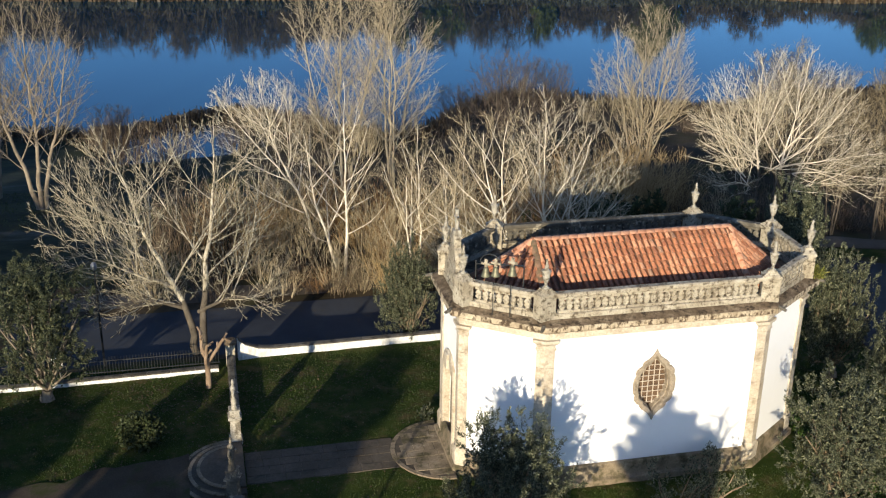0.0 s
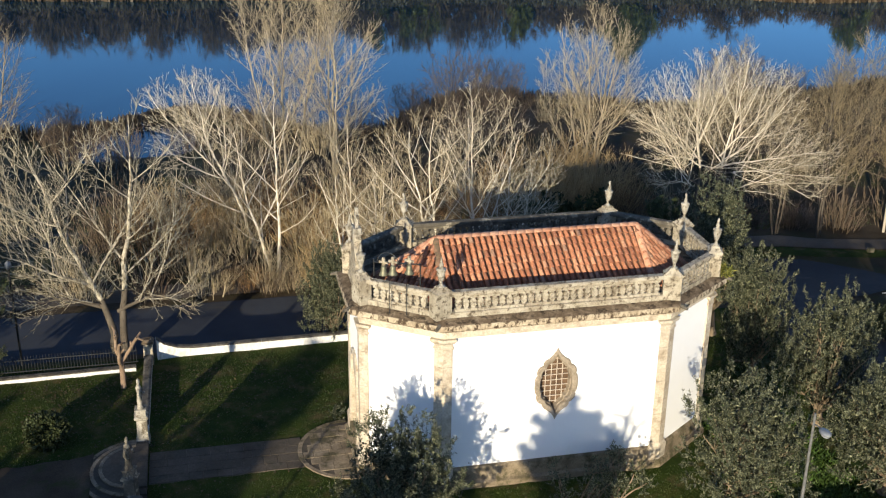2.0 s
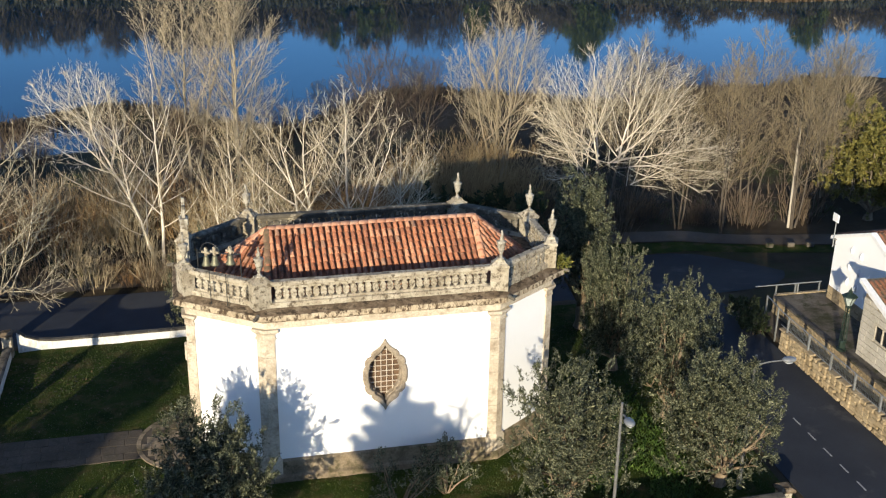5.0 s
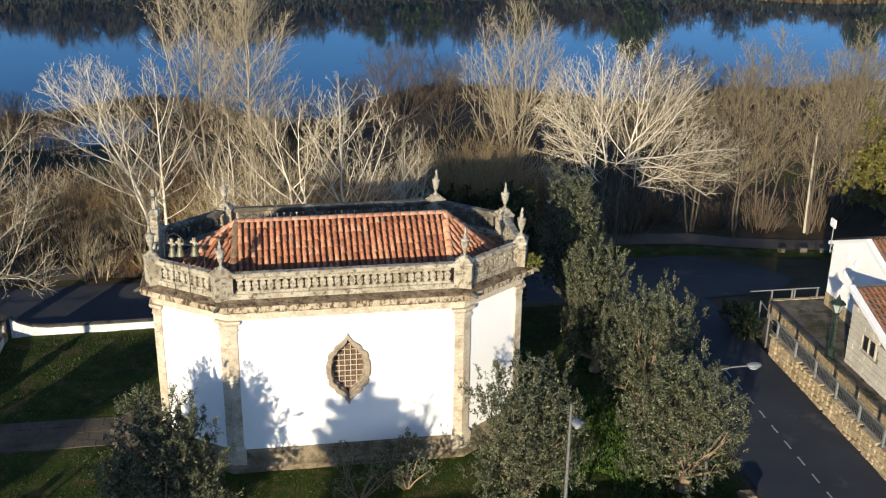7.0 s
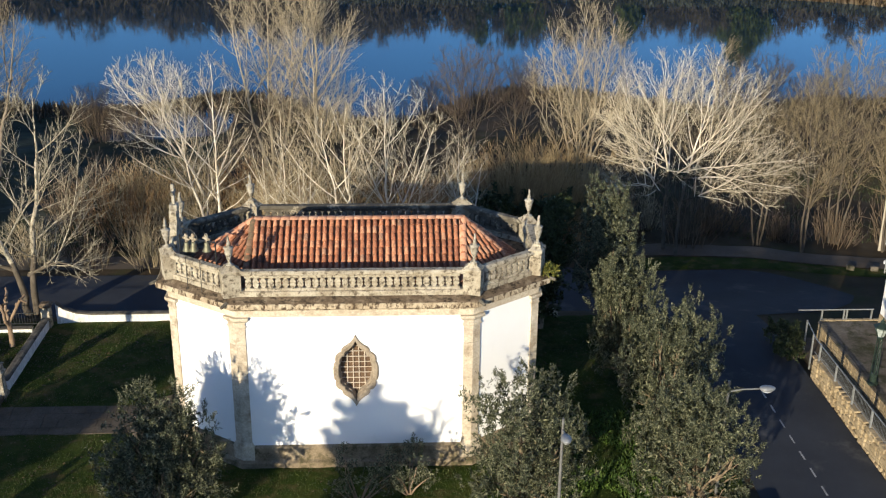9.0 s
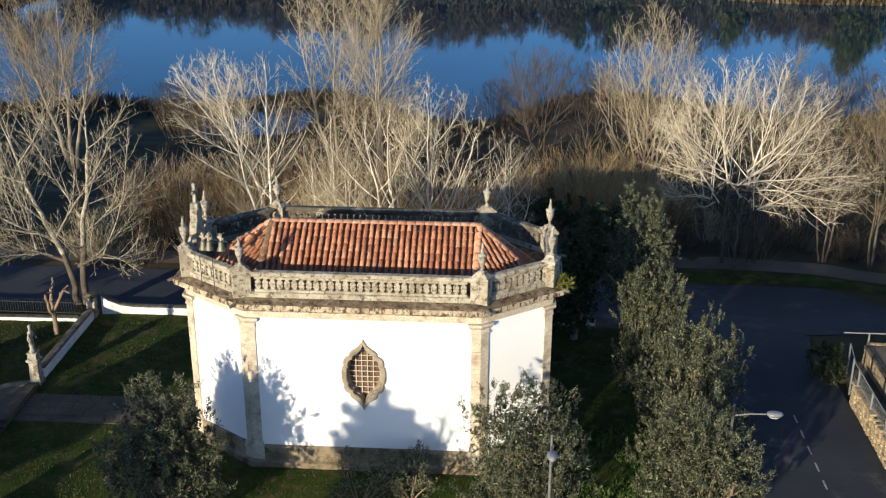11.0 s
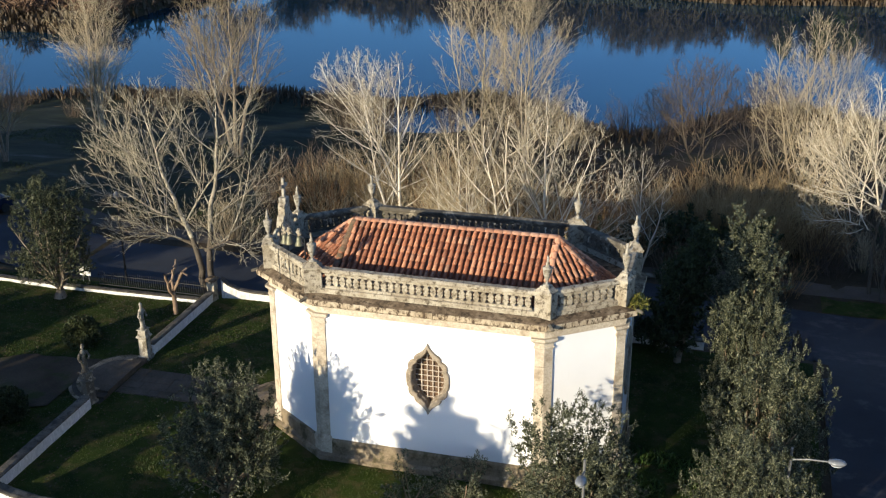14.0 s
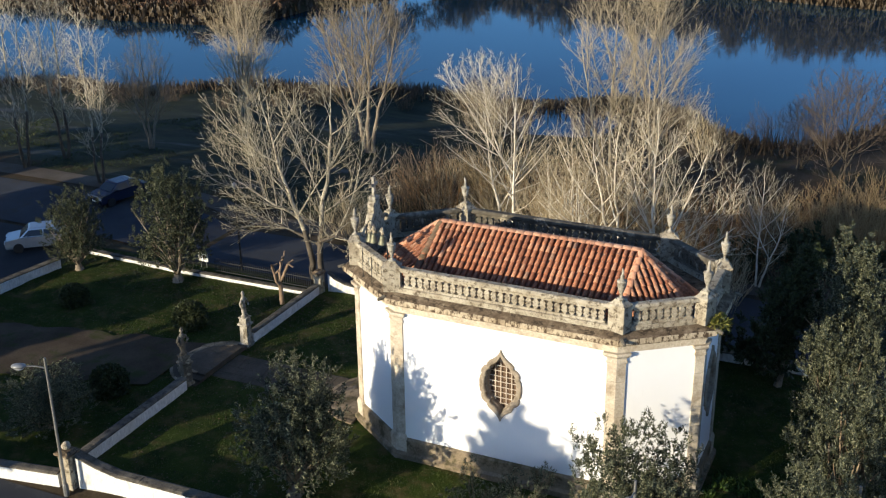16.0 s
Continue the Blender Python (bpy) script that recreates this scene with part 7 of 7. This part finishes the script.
def tiled_slope(parent, p, q, up, rows_seed):
    """Rows of clay tiles over a slope: eave from p to q, then up."""
    rnd = random.Random(rows_seed)
    p, q, up = Vector(p), Vector(q), Vector(up)
    ux = (q - p).normalized()
    n = ux.cross(up).normalized()
    if n.z < 0:
        p, q, ux = q, p, -ux
        n = -n
    uy = up.normalized()
    base = Matrix(((ux.x, uy.x, n.x, p.x), (ux.y, uy.y, n.y, p.y), (ux.z, uy.z, n.z, p.z), (0, 0, 0, 1)))
    g = Geo()
    for i in range(int((q - p).length / COL)):
        for r in range(int(up.length / ROWH)):
            m = base @ pose((i + 0.5) * COL + rnd.uniform(-0.012, 0.012), r * ROWH - 0.05, 0.03, 0, rnd.uniform(-4, 4), rnd.uniform(-2, 2))
            g.add([m @ Vector(w) for w in tv], tf)
    ob = part("roof_tiles", g, M["tile_old"], parent)
    ob["kind"] = "stuff"


# white gabled house: its west gable faces the terrace
h1 = thing("house", pose(0, 0, 0), "white gabled house with a stone dado and clay roof", "house")
X, XE, YN, YS, YP = 43.45, 56.0, 46.9, 40.6, 43.75


def gable_solid(x0, x1, pts, grow=0.0):
    return Geo().rings([[(x, y, z) for y, z in pts] for x in (x0, x1)])


part("wall", gable_solid(X, XE, [(YN, 0.9), (YN, 4.45), (YP, 5.75), (YS, 4.45), (YS, 0.9)]), M["plaster"], h1)
for k in range(14):
    w = (YN - YS) / 14
    for j in range(2):
        part("dado_stone", Geo().box(X - 0.05 - 0.01 * ((k + j) % 2), X + 0.1, YS + k * w + 0.01, YS + (k + 1) * w - 0.01, 0.9 + j * 0.42, 1.31 + j * 0.42, 0.015), M["rubble"], h1)
for k, (y, z) in enumerate(((45.24, 4.38), (44.38, 4.35), (45.27, 3.48), (44.40, 3.46), (45.31, 2.59), (44.47, 2.54), (43.5, 3.45), (43.6, 2.5))):
    g = Geo().rings([[(X - o, y + 0.085 * s * math.sin(a), z + 0.23 * s * math.cos(a)) for a in [2 * math.pi * i / 10 for i in range(10)]] for s, o in ((1.0, -0.02), (0.9, 0.06), (0.45, 0.13))])
    part("wall_relief", g, M["white_paint"], h1, "leaf-shaped relief on the gable")
for (ya, za, yb, zb) in ((YN + 0.25, 4.34, YP, 5.75), (YS - 0.25, 4.34, YP, 5.75)):
    part("verge", Geo().add([(x, y, z + dz) for x in (X - 0.16, X + 0.14) for y, z in ((ya, za), (yb, zb)) for dz in (0.0, 0.20)], [(0, 1, 3, 2), (4, 6, 7, 5), (0, 4, 5, 1), (2, 3, 7, 6), (1, 5, 7, 3), (0, 2, 6, 4)]), M["white_paint"], h1)
    part("roof_slab", Geo().add([(x, y, z + dz) for x in (X + 0.14, XE + 0.2) for y, z in ((ya, za), (yb, zb)) for dz in (0.02, 0.12)], [(0, 1, 3, 2), (4, 6, 7, 5), (0, 4, 5, 1), (2, 3, 7, 6), (1, 5, 7, 3), (0, 2, 6, 4)]), M["mortar"], h1)
    tiled_slope(h1, (X + 0.14, ya, za + 0.13), (XE + 0.2, ya, za + 0.13), (0, yb - ya, zb - za), int(ya))
t = thing("satellite_panel", pose(X - 0.2, 46.8, 4.3), "white rectangular antenna panel on a wall bracket", "antenna")
part("mast", Geo().tube([(0, 0, -0.3), (0, 0, 1.35)], 0.03, 6), M["galv"], t)
part("bracket", Geo().tube([(0, 0, 0.1), (0.25, 0, 0.1)], 0.02, 6).tube([(0, 0, -0.2), (0.25, 0, -0.2)], 0.02, 6), M["galv"], t)
part("panel", Geo().box(-0.08, 0.0, -0.28, 0.28, 1.12, 1.58, 0.05), M["white_paint"], t)

# low stone outbuilding with a sloping roof
h2 = thing("outbuilding", pose(0, 0, 0), "low stone outbuilding with a white-edged clay roof", "house")
X2, Y0, Y1 = 41.25, 33.0, 40.55
part("wall", gable_solid(X2 + 0.05, 50.0, [(Y1, 0.9), (Y1, 4.55), (Y0, 1.9), (Y0, 0.9)]), M["mortar"], h2)
random.seed(44)
z = 0.92
while z < 4.4:
    y = Y1
    hh = random.uniform(0.26, 0.36)
    top = z + hh
    while y > Y0:
        w = random.uniform(0.4, 0.8)
        ya = max(Y0, y - w)
        lim = 4.50 - (Y1 - ya) * (2.65 / 7.55)
        if top < lim and not (37.95 < (y + ya) / 2 < 39.5 and 2.1 < (z + top) / 2 < 3.3):
            part("stone", Geo().box(X2 - random.uniform(0, 0.02), X2 + 0.12, ya + 0.008, y - 0.008, z + 0.008, top - 0.008, 0.012), M["cream_block"], h2)
        y = ya
    z = top
part("verge", Geo().add([(x, y, zz + dz) for x in (X2 - 0.2, X2 + 0.1) for y, zz in ((Y1 + 0.35, 4.66), (Y0 - 0.2, 1.85)) for dz in (0.0, 0.2)], [(0, 1, 3, 2), (4, 6, 7, 5), (0, 4, 5, 1), (2, 3, 7, 6), (1, 5, 7, 3), (0, 2, 6, 4)]), M["white_paint"], h2)
part("roof_slab", Geo().add([(x, y, zz + dz) for x in (X2 + 0.1, 50.2) for y, zz in ((Y1 + 0.35, 4.66), (Y0 - 0.2, 1.85)) for dz in (0.02, 0.12)], [(0, 1, 3, 2), (4, 6, 7, 5), (0, 4, 5, 1), (2, 3, 7, 6), (1, 5, 7, 3), (0, 2, 6, 4)]), M["mortar"], h2)
tiled_slope(h2, (X2 + 0.1, Y0 - 0.2, 2.0), (50.2, Y0 - 0.2, 2.0), (0, Y1 - Y0 + 0.55, 2.81), 9)
win = new("window")
win.parent = h2
for y0_, y1_, z0_, z1_ in ((38.1, 39.4, 3.08, 3.2), (38.1, 39.4, 2.26, 2.34), (38.1, 38.2, 2.34, 3.08), (39.3, 39.4, 2.34, 3.08), (38.71, 38.79, 2.34, 3.08)):
    part("window_frame", Geo().box(X2 - 0.04, X2 + 0.10, y0_, y1_, z0_, z1_, 0.01), M["pole_wood"], win)
part("pane", Geo().box(X2 + 0.02, X2 + 0.03, 38.2, 39.3, 2.34, 3.08), M["car_glass"], win)

# pale stone blocks beside the road
for k, (x, y) in enumerate(((48.15, 61.4), (49.65, 61.2), (50.95, 60.95))):
    tagged(part("stone_block", rough_up(Geo().box(-0.24, 0.24, -0.15, 0.15, 0.0, 0.32, 0.04), 0.02, 4, k), M["old_concrete"], at=pose(x, y, gz(x, y) + 0.02, 0, 0, -12)), "pale stone block set along the road edge", "block", "blocks along the road")


# ---- small plants on and by the chapel ----
v, f = sprigs(5, [((0, 0, 0.15), (0.30, 0.30, 0.22))], 80, 9, 0.20, 0.045, 0.16, 0.35, 0.5)
ob = new("fern", raw_mesh("fern", v, f, M["leaf_fern"]))
ob.matrix_basis = pose(25.15, 38.75, 7.58)
tagged(ob, "bright green fern rooted on the stone cornice", "fern")
v, f = sprigs(6, [((0, 0, 0.3), (0.25, 0.25, 0.3))], 40, 9, 0.14, 0.05, 0.2, 0.6, 0.5)
ob = new("potted_shrub", raw_mesh("potted_shrub", v, f, M["leaf_olive"]))
ob.matrix_basis = pose(9.1, 42.9, 0.05)
tagged(ob, "small leafy shrub beside the chapel door", "plant")

# ---- south and west of the garden, behind the camera's view: a pollard known by its shadow, leafy trees added as shade casters ----
pollard(stand(12.0, 20.6), 131, 6.9, 4, 0.15, "pollarded street tree with lopped arms", "street trees", 0.68, 0.50, 0.27)
# Unseen trees added only to shade lawn, bank and chapel wall.
s2 = leafy_tree("street_tree", stand(-26.3, 16.0), 122, 7.6, 3.3, "broad dense evergreen tree, unseen, added to cast shade", "leaf_dark", "bark_grey", 12, 260, 9, 0.56, 0.40, 1.3, "street trees", "tree", 0.9, 0.4, 0.25)
for x, y, rz, s, tall in ((-20.9, 21.5, 50, 0.9, 1), (-15.8, 16.5, 140, 0.74, 1.40), (-11.8, 20.5, 200, 0.7, 1), (-30.5, 25.0, 70, 0.9, 1), (-36.4, 38.0, 20, 1.5, 1), (-44.0, 45.0, 90, 1.6, 1), (-32.0, 31.0, 160, 1.3, 1), (-43.0, 57.0, 220, 1.5, 1), (-25.5, 42.5, 30, 1.4, 1), (-28.2, 35.0, 200, 1.35, 1),
                          (3.1, 20.0, 40, 0.66, 1.66)):
    copy_thing(s2, stand(x, y, rz) @ Matrix.Diagonal((s, s, s * tall, 1)))
s3 = leafy_tree("street_tree", stand(6.2, 14.0), 123, 8.85, 2.2, "tall round-headed evergreen tree, unseen, placed to cast shade", "leaf_dark", "bark_grey", 30, 700, 9, 0.34, 0.22, 3.4, "street trees", "tree", 0.9, 0.3, 0.25)
copy_thing(s3, stand(-10.2, 15.0, 120) @ Matrix.Diagonal((1.15, 1.15, 0.98, 1)))
